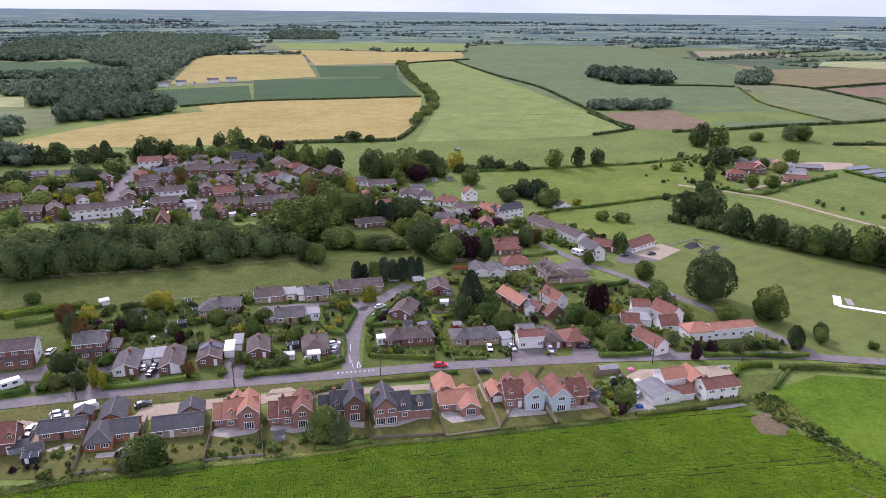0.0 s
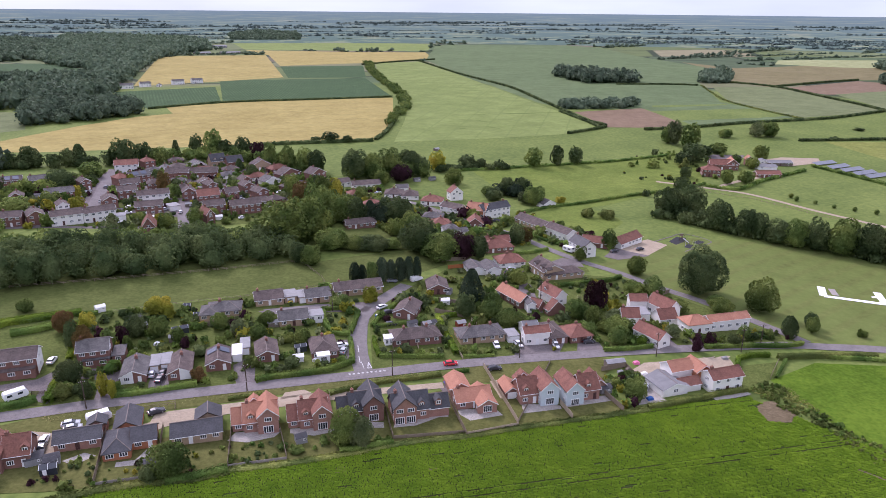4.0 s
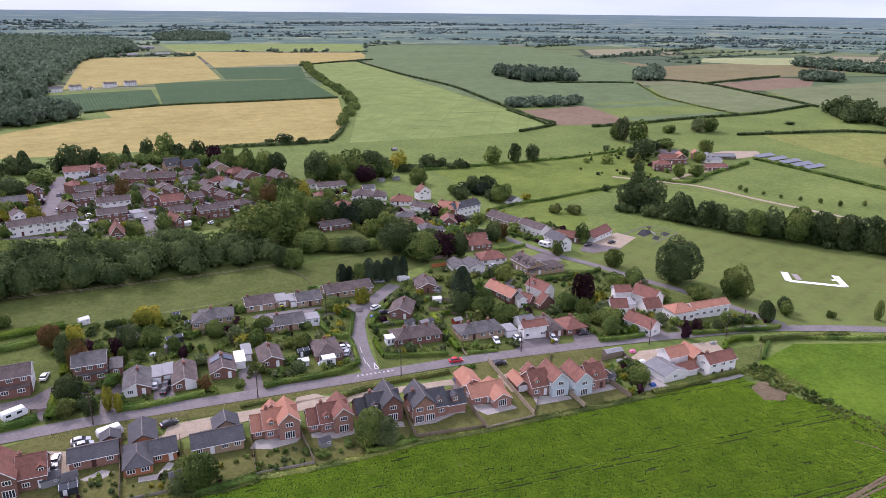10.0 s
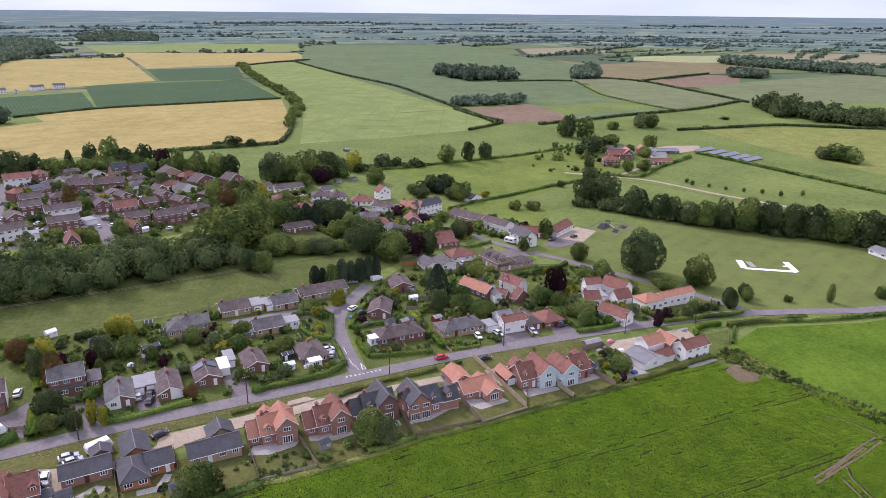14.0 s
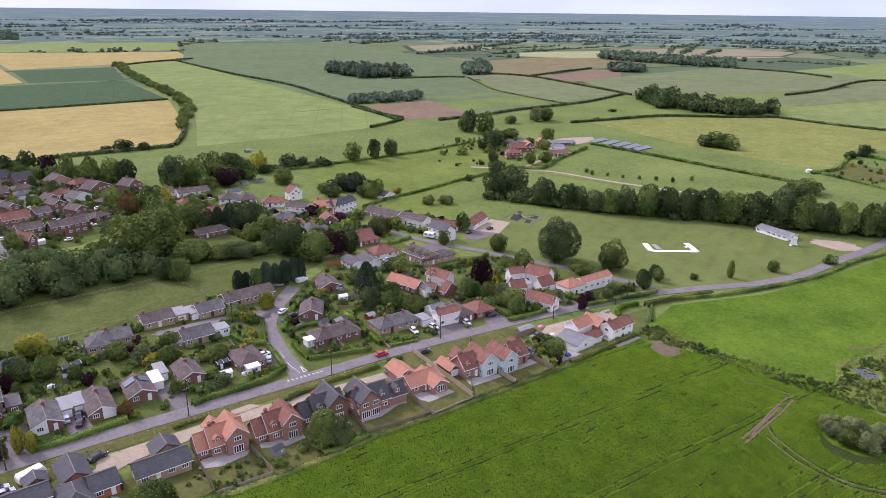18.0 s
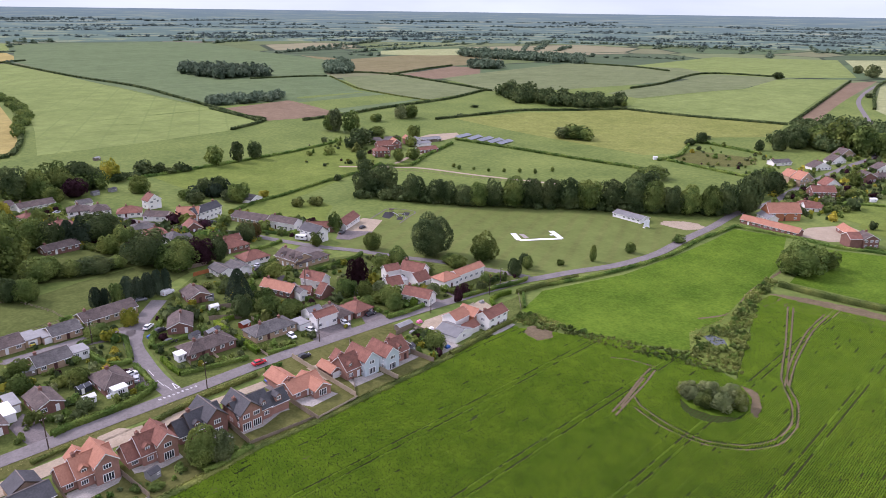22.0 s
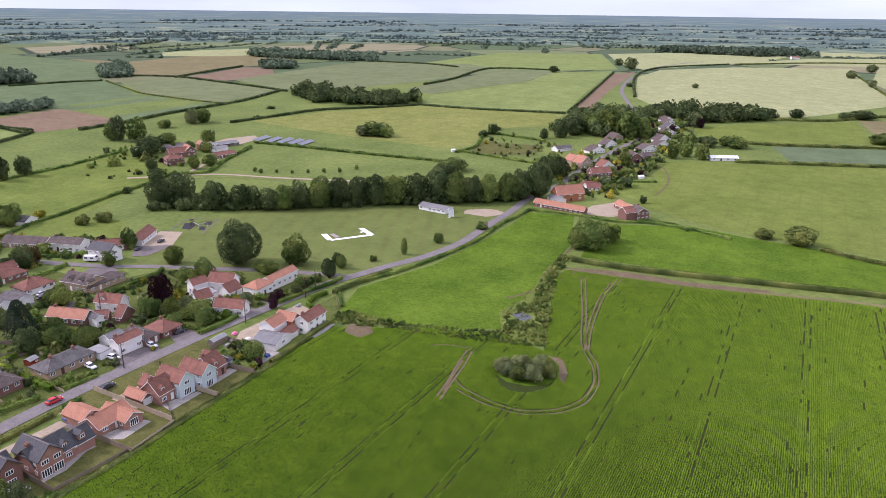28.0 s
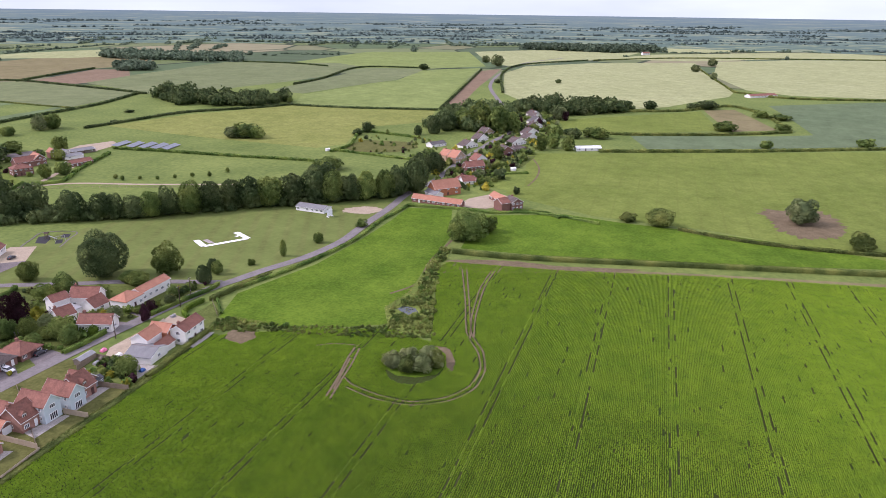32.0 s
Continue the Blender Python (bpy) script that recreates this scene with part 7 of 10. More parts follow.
house(-34.4, 228.3, -4.0, 10.9, 8, 1, "hip", 25, BUFF_BRICK, GREY_TILE, "buff brick bungalow with a grey hipped roof", extra=[(-2,-2.5,6,8,1,'hip',None,None)])
house(44.2, 237.5, -8.0, 7.8, 9.5, 1, "y", 25, RED_BRICK, BROWN_TILE, "brick bungalow with brown tiles and a gable")
house(27.2, 218.7, -28.0, 7.5, 10.5, 1, "y", 25, RED_BRICK, BROWN_TILE, "brick bungalow with a long brown tiled roof")
house(66.0, 254.6, 0.0, 6.3, 10, 1, "y", 22, RENDER, GREY_TILE, "white village hall with a twin gable roof", stacks=0, name="hall")
house(72.3, 253.4, 0.0, 6.7, 10, 1, "y", 22, RENDER, GREY_TILE, "white village hall with a twin gable roof", stacks=0, name="hall")
house(81.1, 261.2, 0.0, 11.5, 9, 1, "hip", 29, RENDER, RED_TILE, "white bungalow with a red hipped roof")
house(80.6, 280.7, 0.0, 14.0, 9, 1, "hip", 29, RED_BRICK, RED_TILE, "brick bungalow with a red hipped roof")
house(84.7, 289.8, -3.0, 11.2, 6, 1, "x", 33, RED_BRICK, RED_TILE, "brick bungalow with red tiles")
house(69.0, 301.7, 5.0, 6.9, 8, 2, "hip", 29, RENDER, GREY_TILE, "white rendered house with a grey roof", extra=[(5,3,7,5,1,'x',None,None)])
house(69.7, 232.3, -72.9, 14.2, 5.5, 1.2, "x", 38, RED_BRICK, ORANGE_TILE, "brick barn conversion with orange pantiles")
house(85.2, 228.6, -73.0, 9.7, 5.5, 1.5, "x", 40, RENDER, RED_TILE, "white cottage with red pantiles and a solar panel", dormers=[3])
house(76.6, 217.5, -52.0, 4.1, 5, 1, "x", 38, RED_BRICK, RED_TILE, "small garage with red pantiles", stacks=0, name="garage")
house(92.8, 257.6, -83.0, 12.4, 9, 1.5, "x", 29, BUFF_BRICK, BROWN_TILE, "large chalet bungalow with brown tiles and white dormers", dormers=[4,9,13])
house(94.8, 244.6, 3.4, 16.9, 7, 1, "hip", 25, BUFF_BRICK, BROWN_TILE, "low brick wing with brown tiles", stacks=0)
house(90.0, 340.7, -39.0, 10.7, 8, 1.8, "x", 36, ORANGE_BRICK, ORANGE_TILE, "orange brick house with orange tiles")
house(97.7, 334.0, 18.6, 17.5, 7, 2, "x", 35, RENDER, SLATE, "pair of white cottages with slate roofs", stacks=2)
house(79.3, 354.3, -50.8, 11.9, 8, 1, "x", 25, RENDER, BROWN_TILE, "white bungalow with grey brown tiles")
house(71.3, 366.3, -26.0, 11.6, 9, 1, "hip", 29, RENDER, RED_TILE, "white bungalow with a red roof")
house(54.0, 382.8, -15.9, 10.4, 10, 1, "hip", 25, RENDER, BROWN_TILE, "white bungalow with brown hipped roof")
house(63.0, 377.5, -9.3, 9.6, 10, 1, "hip", 25, RENDER, BROWN_TILE, "white bungalow with brown hipped roof")
house(22.7, 407.7, 13.2, 16.6, 8, 1, "x", 25, RENDER, BROWN_TILE, "pale bungalow with brown tiles")
house(38.8, 404.4, 3.1, 17.1, 8, 1, "x", 25, RENDER, BROWN_TILE, "pale bungalow with brown tiles")
house(90.6, 372.9, 7.4, 7.6, 6, 2, "y", 38, RENDER, RED_TILE, "small white house with red tiles")
house(37.4, 358.3, -14.8, 10.3, 9, 1, "hip", 29, BUFF_BRICK, RED_TILE, "buff brick bungalow with a red roof")
house(25.1, 324.0, 8.2, 14.5, 7, 1, "x", 25, RED_BRICK, BROWN_TILE, "long red brick bungalow with brown tiles")
house(64.6, 334.6, -26.4, 10.1, 8, 1, "hip", 25, BUFF_BRICK, GREY_TILE, "brick bungalow with grey tiles")
house(66.5, 319.8, -9.3, 8.9, 9, 1, "hip", 29, RED_BRICK, RED_TILE, "brick bungalow with a red hipped roof")
house(84.3, 319.7, -17.2, 7.9, 9, 1, "y", 36, RED_BRICK, RED_TILE, "brick bungalow with red tiles and gable")
house(112.7, 328.1, -70.7, 20.9, 8.5, 1, "x", 27, BUFF_BRICK, BROWN_TILE, "long bungalow with brown tiles")
house(120.4, 306.4, -72.6, 15.9, 7, 1.6, "x", 29, RENDER, BROWN_TILE, "white chalet house with brown tiles")
house(121.5, 280.8, -83.0, 11.7, 7, 2, "x", 38, RENDER, SLATE, "white cottage with a slate roof")
house(130.9, 286.6, -38.9, 12.7, 6, 1, "x", 36, RED_BRICK, RED_TILE, "low brick barns with red pantiles", name="barn", stacks=0)
house(147.0, 278.2, 28.7, 18.2, 7, 1.1, "x", 34, RENDER, RED_TILE, "white village hall with red tiles", stacks=0, name="hall")
house(138.9, 351.9, 13.9, 8.4, 7, 1, "y", 25, RENDER, GREY_TILE, "small white outbuilding in a field", name="outbuilding", stacks=0)
house(276.4, 204.8, -96.5, 18.3, 8, 1, "x", 18, WHITE, SHEET, "white sports pavilion with a grey sheet roof", stacks=0, name="pavilion", front_n=6)
house(-107.7, 343.1, 18.3, 13.3, 7, 2, "x", 29, RENDER, BROWN_TILE, "white rendered terrace with brown tiles", fine=False)
house(-94.9, 347.3, 22.0, 14.2, 7, 2, "x", 29, RENDER, BROWN_TILE, "white rendered terrace with brown tiles", fine=False)
house(-120.9, 388.6, 13.5, 13.4, 7, 2, "x", 29, RED_BRICK, GREY_TILE, "red brick terrace with grey tiles", fine=False)
house(-90.8, 371.1, 16.7, 7.0, 9, 2, "y", 29, RED_BRICK, BROWN_TILE, "red brick house with a gable", fine=False)
house(-87.0, 391.1, 13.7, 9.4, 7, 2, "x", 29, RED_BRICK, BROWN_TILE, "red brick terrace with brown tiles", fine=False)
house(-75.8, 379.7, 11.4, 15.5, 7, 2, "x", 29, RENDER, BROWN_TILE, "white rendered terrace with brown tiles", fine=False)
house(-73.9, 357.4, 7.1, 12.7, 7, 2, "x", 29, RED_BRICK, BROWN_TILE, "red brick terrace with brown tiles", fine=False)
house(-91.7, 422.4, 36.8, 7.2, 8, 2, "hip", 29, RED_BRICK, RED_TILE, "red brick house with red hipped roof", fine=False)
house(-85.7, 426.7, 29.8, 11.7, 7, 2, "x", 29, RED_BRICK, GREY_TILE, "red brick house with solar panels", fine=False, solar=True)
house(-100.2, 461.5, 5.4, 13.6, 8, 2, "x", 32, RENDER, RED_TILE, "white house with a red roof", fine=False)
house(-84.2, 471.8, 29.7, 7.0, 8, 2, "hip", 29, RED_BRICK, RED_TILE, "red brick house with red tiles", fine=False)
house(-75.0, 460.6, -2.0, 6.2, 8, 1, "y", 25, RENDER, GREY_TILE, "white gabled bungalow with tiled roof", fine=False)
house(-67.9, 463.9, 9.4, 9.0, 8, 1, "hip", 25, BUFF_BRICK, BROWN_TILE, "buff bungalow with brown tiles", fine=False)
house(-68.8, 440.2, -1.8, 13.3, 8, 1.6, "x", 30, RED_BRICK, BROWN_TILE, "red brick terrace with red tiles", fine=False)
house(-55.3, 439.8, -1.7, 16.5, 8, 1.6, "x", 30, RED_BRICK, BROWN_TILE, "red brick terrace with red tiles", fine=False)
house(-66.3, 322.0, 5.2, 5.8, 10, 2, "y", 55, RED_BRICK, RED_TILE, "steep gabled brick house among trees", fine=False)
house(-46.0, 376.3, 10.4, 11.1, 8, 2, "x", 34, RED_BRICK, RED_TILE, "red brick pair with bright red tiles", fine=False)
house(-29.1, 355.5, 10.0, 15.1, 7, 2, "x", 29, RED_BRICK, BROWN_TILE, "red brick terrace with brown tiles", fine=False)
house(-41.9, 356.1, 9.6, 10.3, 7, 2, "x", 29, RED_BRICK, BROWN_TILE, "red brick terrace with brown tiles", fine=False)
house(-39.8, 339.8, 26.6, 4.0, 9, 2, "y", 50, RED_BRICK, RED_TILE, "steep gabled brick house among trees", fine=False)
house(-42.4, 401.3, 25.2, 5.9, 8, 2, "y", 29, RED_BRICK, BROWN_TILE, "red brick house with a gable", fine=False)
house(-23.3, 398.1, 21.9, 6.7, 8, 2, "y", 29, RED_BRICK, BROWN_TILE, "red brick house with a gable", fine=False)
house(-15.7, 382.5, 30.3, 7.0, 8, 2, "y", 29, RED_BRICK, BROWN_TILE, "red brick house with a gable", fine=False)
house(-8.9, 372.7, 29.9, 9.0, 8, 1, "hip", 25, RED_BRICK, BROWN_TILE, "brick bungalow with a hipped roof", fine=False)
house(-57.1, 467.1, 17.5, 10.8, 9, 1, "y", 25, RENDER, GREY_TILE, "white gabled bungalow with tiled roof", fine=False)
house(-43.8, 473.9, 20.9, 9.5, 8, 1.6, "x", 45, BUFF_BRICK, SLATE, "chalet house with dark tiles and dormers", fine=False, dormers=[2.5,7])
house(-33.4, 469.9, 18.8, 10.2, 8, 1.6, "x", 40, RED_BRICK, SLATE, "brick house with dark tiles", fine=False)
house(-17.8, 458.6, 15.1, 11.9, 8, 1.6, "y", 29, BUFF_BRICK, BROWN_TILE, "buff brick house with a gabled front", fine=False)
house(-5.9, 451.4, 31.6, 12.4, 8, 1, "hip", 29, RED_BRICK, RED_TILE, "bungalow with dark red tiles", fine=False)
house(-1.1, 435.0, 31.5, 14.6, 8, 1, "y", 25, RED_BRICK, BROWN_TILE, "brick bungalow with brown tiles", fine=False)
house(16.9, 425.3, 32.9, 10.8, 8, 2, "y", 29, RED_BRICK, BROWN_TILE, "red brick house with a gable", fine=False)
house(-36.9, 436.1, 7.3, 10.1, 8, 1, "hip", 25, RENDER, GREY_TILE, "white bungalow with grey hipped tiles", fine=False)
house(-20.1, 429.4, 14.9, 10.8, 8, 1, "hip", 29, RENDER, RED_TILE, "pale bungalow with red tiles", fine=False)
house(-11.2, 417.2, 31.1, 10.9, 8, 1, "y", 25, RENDER, GREY_TILE, "white gabled bungalow with tiled roof", fine=False)
house(-151.4, 424.5, 15.0, 10.2, 7, 2, "x", 29, RED_BRICK, BROWN_TILE, "red brick house with solar panels", fine=False, solar=True)
house(-137.0, 423.4, 20.1, 8.7, 7, 2, "x", 29, RED_BRICK, GREY_TILE, "red brick house with grey tiles", fine=False)
house(-169.1, 435.0, 3.3, 12.9, 8, 1, "hip", 25, RED_BRICK, BROWN_TILE, "brick bungalow with brown tiles", fine=False)
house(-117.9, 345.5, 21.0, 7.1, 9, 2, "y", 29, RED_BRICK, BROWN_TILE, "red brick house with a gable", fine=False)
house(-109.3, 363.1, 22.3, 5.1, 8, 2, "y", 29, RENDER, BROWN_TILE, "white gabled house with brown tiles", fine=False)
house(-109.4, 414.3, 29.5, 5.5, 8, 2, "y", 29, RED_BRICK, BROWN_TILE, "red brick house with a gable", fine=False)
house(-146.7, 368.2, 15.8, 9.7, 7, 2, "x", 29, RED_BRICK, BROWN_TILE, "red brick terrace with brown tiles", fine=False)
house(-159.4, 362.2, 12.4, 10.5, 7, 2, "x", 29, RED_BRICK, BROWN_TILE, "red brick terrace with brown tiles", fine=False)
house(-178.7, 988.6, 20.2, 15.6, 7, 2, "x", 29, RENDER, GREY_TILE, "far white cottage with a grey roof", fine=False, back=False)
house(-156.8, 1007.6, 26.2, 13.6, 7, 2, "x", 29, RENDER, GREY_TILE, "far white cottage with a grey roof", fine=False, back=False)
house(-138.6, 1013.0, -6.5, 5.2, 8, 1, "y", 25, RENDER, GREY_TILE, "far white cottage with a grey roof", fine=False, back=False)
house(-119.6, 1033.8, 23.4, 15.8, 7, 2, "x", 29, RENDER, GREY_TILE, "far white cottage with a grey roof", fine=False, back=False)
house(-95.0, 1047.0, 26.5, 15.0, 7, 2, "x", 29, RENDER, GREY_TILE, "far white cottage with a grey roof", fine=False, back=False)
house(-172.4, 1813.4, -2.4, 30.9, 10, 2, "x", 34, RENDER, RED_TILE, "far white farmhouse with a red roof", fine=False, back=False, name="farmhouse")
house(-134.5, 1721.1, 29.0, 37.3, 14, 1, "x", 20, SHEDWOOD, SHEET, "far farm barn with a grey sheet roof", fine=False, back=False, stacks=0, name="barn")
house(-103.3, 1982.1, 44.1, 41.5, 14, 2, "x", 20, SHEET, SHEET, "far pale farm barn with a sheet roof", fine=False, back=False, stacks=0, name="barn")
house(-79.5, 1735.0, 23.5, 47.1, 12, 1, "x", 20, SHEDWOOD, SHEET, "far farm barn with a grey sheet roof", fine=False, back=False, stacks=0, name="barn")
house(283.7, 414.0, -25.0, 12.0, 9, 2, "hip", 29, RED_BRICK, RED_TILE, "red brick farmhouse with hipped red roof", stacks=2)
house(301.4, 431.0, -22.0, 17.0, 8, 1.6, "x", 38, RED_BRICK, RED_TILE, "long red brick barn with red pantiles", stacks=0, name="barn")
house(312.8, 427.2, -25.0, 8.0, 11, 2, "y", 38, RED_BRICK, ORANGE_TILE, "red brick farm house with an orange tiled gable")
house(335.3, 436.0, -25.0, 5.0, 7, 2, "y", 42, RED_BRICK, ORANGE_TILE, "narrow brick farm building with a steep gable", stacks=0, name="barn")
house(335.8, 423.6, -18.0, 14.0, 9, 1, "x", 15, RENDER, SHEET, "pale farm shed with a grey sheet roof", stacks=0, name="barn")
house(352.1, 432.6, -18.0, 18.0, 9, 1, "x", 15, SHEDWOOD, SHEET, "grey sheet roofed farm shed", stacks=0, name="barn")
house(347.9, 438.2, -30.0, 6.0, 8, 1, "y", 20, RENDER, SHEET, "white farm shed with a sheet roof", stacks=0, name="barn")
house(320.0, 403.4, -14.0, 17.0, 7, 1, "x", 28, RED_BRICK, RED_TILE, "low brick farm range with red pantiles", stacks=0, name="barn", front_n=5)
house(330.7, 140.1, -42.7, 18.1, 9, 2, "x", 44, ORANGE_BRICK, ORANGE_TILE, "tall barn with a bright orange tiled roof", stacks=0, name="barn")
house(315.9, 149.8, -98.6, 31.6, 5.5, 1, "x", 36, RED_BRICK, ORANGE_TILE, "long low range with orange pantiles", stacks=0, name="cart_shed", front_n=10)
house(333.8, 147.7, -128.4, 11.2, 6, 1, "x", 30, RENDER, SHEET, "white yard building with a sheet roof", stacks=0, name="barn")
house(315.2, 89.8, -43.2, 7.9, 8, 2, "y", 29, RED_BRICK, BROWN_TILE, "red brick farmhouse with a white trimmed gable", extra=[(-6,1,6,8,2,'x',None,RED_TILE)])
house(338.0, 108.1, -140.6, 15.1, 6, 1, "x", 36, RED_BRICK, ORANGE_TILE, "brick barn with orange pantiles", stacks=0, name="barn")
house(371.6, 140.3, -90.5, 13.5, 8, 1, "hip", 29, RED_BRICK, RED_TILE, "brick bungalow with red tiles")
house(366.1, 132.2, -49.4, 9.0, 7, 1, "x", 36, RENDER, RED_TILE, "white cottage with red tiles")
house(399.1, 138.9, -47.6, 14.3, 8, 2, "x", 38, RED_BRICK, RED_TILE, "red brick house with red pantiles")
house(422.8, 138.6, -37.0, 10.6, 8, 2, "y", 36, RENDER, RED_TILE, "white house with red pantiles")
house(427.0, 155.2, -25.8, 11.4, 8, 2, "y", 38, BUFF_BRICK, ORANGE_TILE, "cream cottage with orange tiles")
house(432.3, 163.8, -29.8, 9.4, 8, 2, "y", 38, BUFF_BRICK, ORANGE_TILE, "cream cottage with orange tiles", fine=False)
house(484.7, 164.3, -32.6, 15.1, 9, 1, "y", 25, RENDER, BROWN_TILE, "white gabled bungalow with tiled roof", fine=False)
house(516.1, 160.9, -24.9, 14.0, 8, 1, "y", 29, RENDER, BROWN_TILE, "gabled bungalow with a brown tiled roof", fine=False)
house(545.2, 163.2, -24.4, 14.9, 8, 1, "y", 29, BUFF_BRICK, BROWN_TILE, "gabled bungalow with a brown tiled roof", fine=False)
house(468.8, 129.6, -37.1, 11.7, 8, 1.6, "y", 29, RED_BRICK, BROWN_TILE, "brick house with a white trimmed gable", fine=False)
house(484.8, 123.4, -32.5, 14.4, 8, 1, "hip", 25, RED_BRICK, BROWN_TILE, "brick bungalow with hipped roof", fine=False)
house(509.1, 129.9, -35.1, 16.3, 8, 1, "y", 25, RENDER, BROWN_TILE, "white gabled bungalow with tiled roof", fine=False)
house(534.8, 122.4, -27.0, 14.6, 8, 1, "y", 25, RENDER, BROWN_TILE, "white gabled bungalow with tiled roof", fine=False)
house(557.8, 126.7, -30.2, 16.4, 8, 1, "y", 25, RENDER, BROWN_TILE, "white gabled bungalow with tiled roof", fine=False)
house(592.2, 128.9, -35.3, 15.0, 8, 1, "y", 25, RENDER, BROWN_TILE, "white gabled bungalow with tiled roof", fine=False)
house(619.2, 133.3, -39.9, 18.1, 8, 1, "y", 25, RENDER, GREY_TILE, "white gabled bungalow with tiled roof", fine=False)
house(644.9, 137.4, -31.1, 15.7, 8, 1, "y", 25, RENDER, BROWN_TILE, "white gabled bungalow with tiled roof", fine=False)
house(664.9, 142.2, -35.8, 12.3, 8, 1, "y", 25, RENDER, BROWN_TILE, "white gabled bungalow with tiled roof", fine=False)
house(480.3, 190.5, -32.4, 15.3, 8, 1, "x", 25, RENDER, GREY_TILE, "pale bungalow with grey tiles", fine=False)
house(506.0, 76.2, -64.8, 21.0, 7, 1, "x", 20, WHITE, COVERS, "long white polytunnel beside a field", fine=False, stacks=0, name="barn")
house(902.5, -92.4, -50.6, 44.4, 10, 1, "x", 22, RENDER, RED_TILE, "far white farm building with red roof", fine=False, back=False, stacks=0, name="barn")
house(1839.0, 69.0, -60.2, 18.9, 10, 2, "x", 30, RENDER, RED_TILE, "far white farmhouse with a red roof", fine=False, back=False)
house(-88.1, 408.1, 14.6, 9.8, 7, 2, "x", 29, RED_BRICK, BROWN_TILE, "red brick terrace with brown tiles", fine=False)
house(-74.6, 407.7, 7.7, 8.4, 7, 2, "hip", 29, RED_BRICK, BROWN_TILE, "red brick house with hipped brown tiles", fine=False)
house(-59.5, 404.5, 7.8, 8.2, 7, 1, "hip", 26, RED_BRICK, BROWN_TILE, "brick bungalow with brown hipped tiles", fine=False)
house(-64.8, 421.6, 7.3, 9.5, 7, 1, "hip", 26, RED_BRICK, GREY_TILE, "brick bungalow with grey hipped tiles", fine=False)
house(-48.6, 418.2, 8.8, 8.0, 7, 1, "y", 26, RED_BRICK, BROWN_TILE, "brick bungalow with a gable front", fine=False)
house(-36.3, 452.4, 7.4, 10.5, 7, 1, "hip", 26, BUFF_BRICK, BROWN_TILE, "buff bungalow with brown hipped tiles", fine=False)
house(-53.6, 453.0, 6.2, 12.0, 7, 1, "hip", 26, RED_BRICK, RED_TILE, "brick bungalow with red hipped tiles", fine=False)
house(-80.8, 453.9, 9.9, 8.3, 7, 1, "hip", 26, RENDER, GREY_TILE, "white bungalow with grey hipped tiles", fine=False)
house(-71.2, 484.6, 9.5, 9.4, 7, 1, "hip", 26, BUFF_BRICK, BROWN_TILE, "buff bungalow with brown hipped tiles", fine=False)
house(-24.1, 411.8, 25.1, 6.3, 7, 2, "y", 32, RED_BRICK, BROWN_TILE, "brick house with gable and brown tiles", fine=False)
house(-31.9, 383.1, 19.3, 6.9, 7, 2, "x", 29, RED_BRICK, BROWN_TILE, "red brick house with brown tiles", fine=False)
house(-19.5, 370.7, 12.9, 9.0, 7, 1, "x", 26, RED_BRICK, BROWN_TILE, "brick bungalow with brown tiles", fine=False)
house(-54.4, 386.3, 8.7, 6.7, 7, 2, "y", 32, RED_BRICK, BROWN_TILE, "brick house with gable and brown tiles", fine=False)
house(-58.9, 365.4, 23.3, 5.2, 7, 1, "flat", 0, RENDER, FLATROOF, "flat roofed block of garages", fine=False, stacks=0, name="garage")
house(-82.4, 349.7, 8.7, 5.1, 6, 1, "flat", 0, RENDER, FLATROOF, "flat roofed block of garages", fine=False, stacks=0, name="garage")
house(0.2, 402.8, 32.6, 9.8, 7, 1, "hip", 26, RED_BRICK, BROWN_TILE, "brick bungalow with brown hipped tiles", fine=False)
house(-136.4, 384.2, 11.1, 6.5, 7, 2, "y", 32, RED_BRICK, BROWN_TILE, "brick house with gable and brown tiles", fine=False)
house(-129.0, 345.3, 2.8, 8.4, 7, 2, "x", 29, RED_BRICK, BROWN_TILE, "red brick terrace with brown tiles", fine=False)
house(-175.9, 404.5, 11.3, 10.4, 7, 2, "x", 29, RED_BRICK, BROWN_TILE, "red brick terrace with brown tiles", fine=False)
house(-152.9, 409.5, 3.7, 5.5, 7, 1, "hip", 26, RENDER, BROWN_TILE, "white bungalow with brown hipped tiles", fine=False)
house(34.4, 383.4, 9.2, 6.6, 7, 1, "hip", 26, RENDER, RED_TILE, "white bungalow with red hipped tiles", fine=False)
house(64.0, 395.6, -1.6, 6.8, 6, 1, "x", 28, RENDER, GREY_TILE, "pale outbuilding with grey tiles", fine=False, stacks=0, name="outbuilding")

# ---- trees ----
tree(152.2, 223.7, 20.0, 20.6, "round", "dark", 8000, label="great dark oak with a dense round crown")
tree(163.5, 202.5, 13.1, 13.0, "round", "mid", 1600)
tree(169.7, 182.9, 6.6, 4.9, "round", "oak")
tree(158.4, 180.4, 7.2, 4.5, "column", "dark")
tree(184.4, 176.9, 3.4, 2.0, "round", "mid", 400)
tree(136.9, 246.8, 8.4, 8.8, "round", "mid", 1200)
tree(123.2, 224.6, 6.4, 9.0, "round", "mid")
tree(129.7, 221.7, 8.5, 8.9, "round", "oak")
tree(148.4, 204.8, 5.7, 10.1, "round", "mid")
tree(101.9, 214.5, 12.3, 9.3, "round", "purple", 1600, label="dark copper beech in a garden")
tree(94.2, 201.5, 7.8, 6.9, "round", "mid")
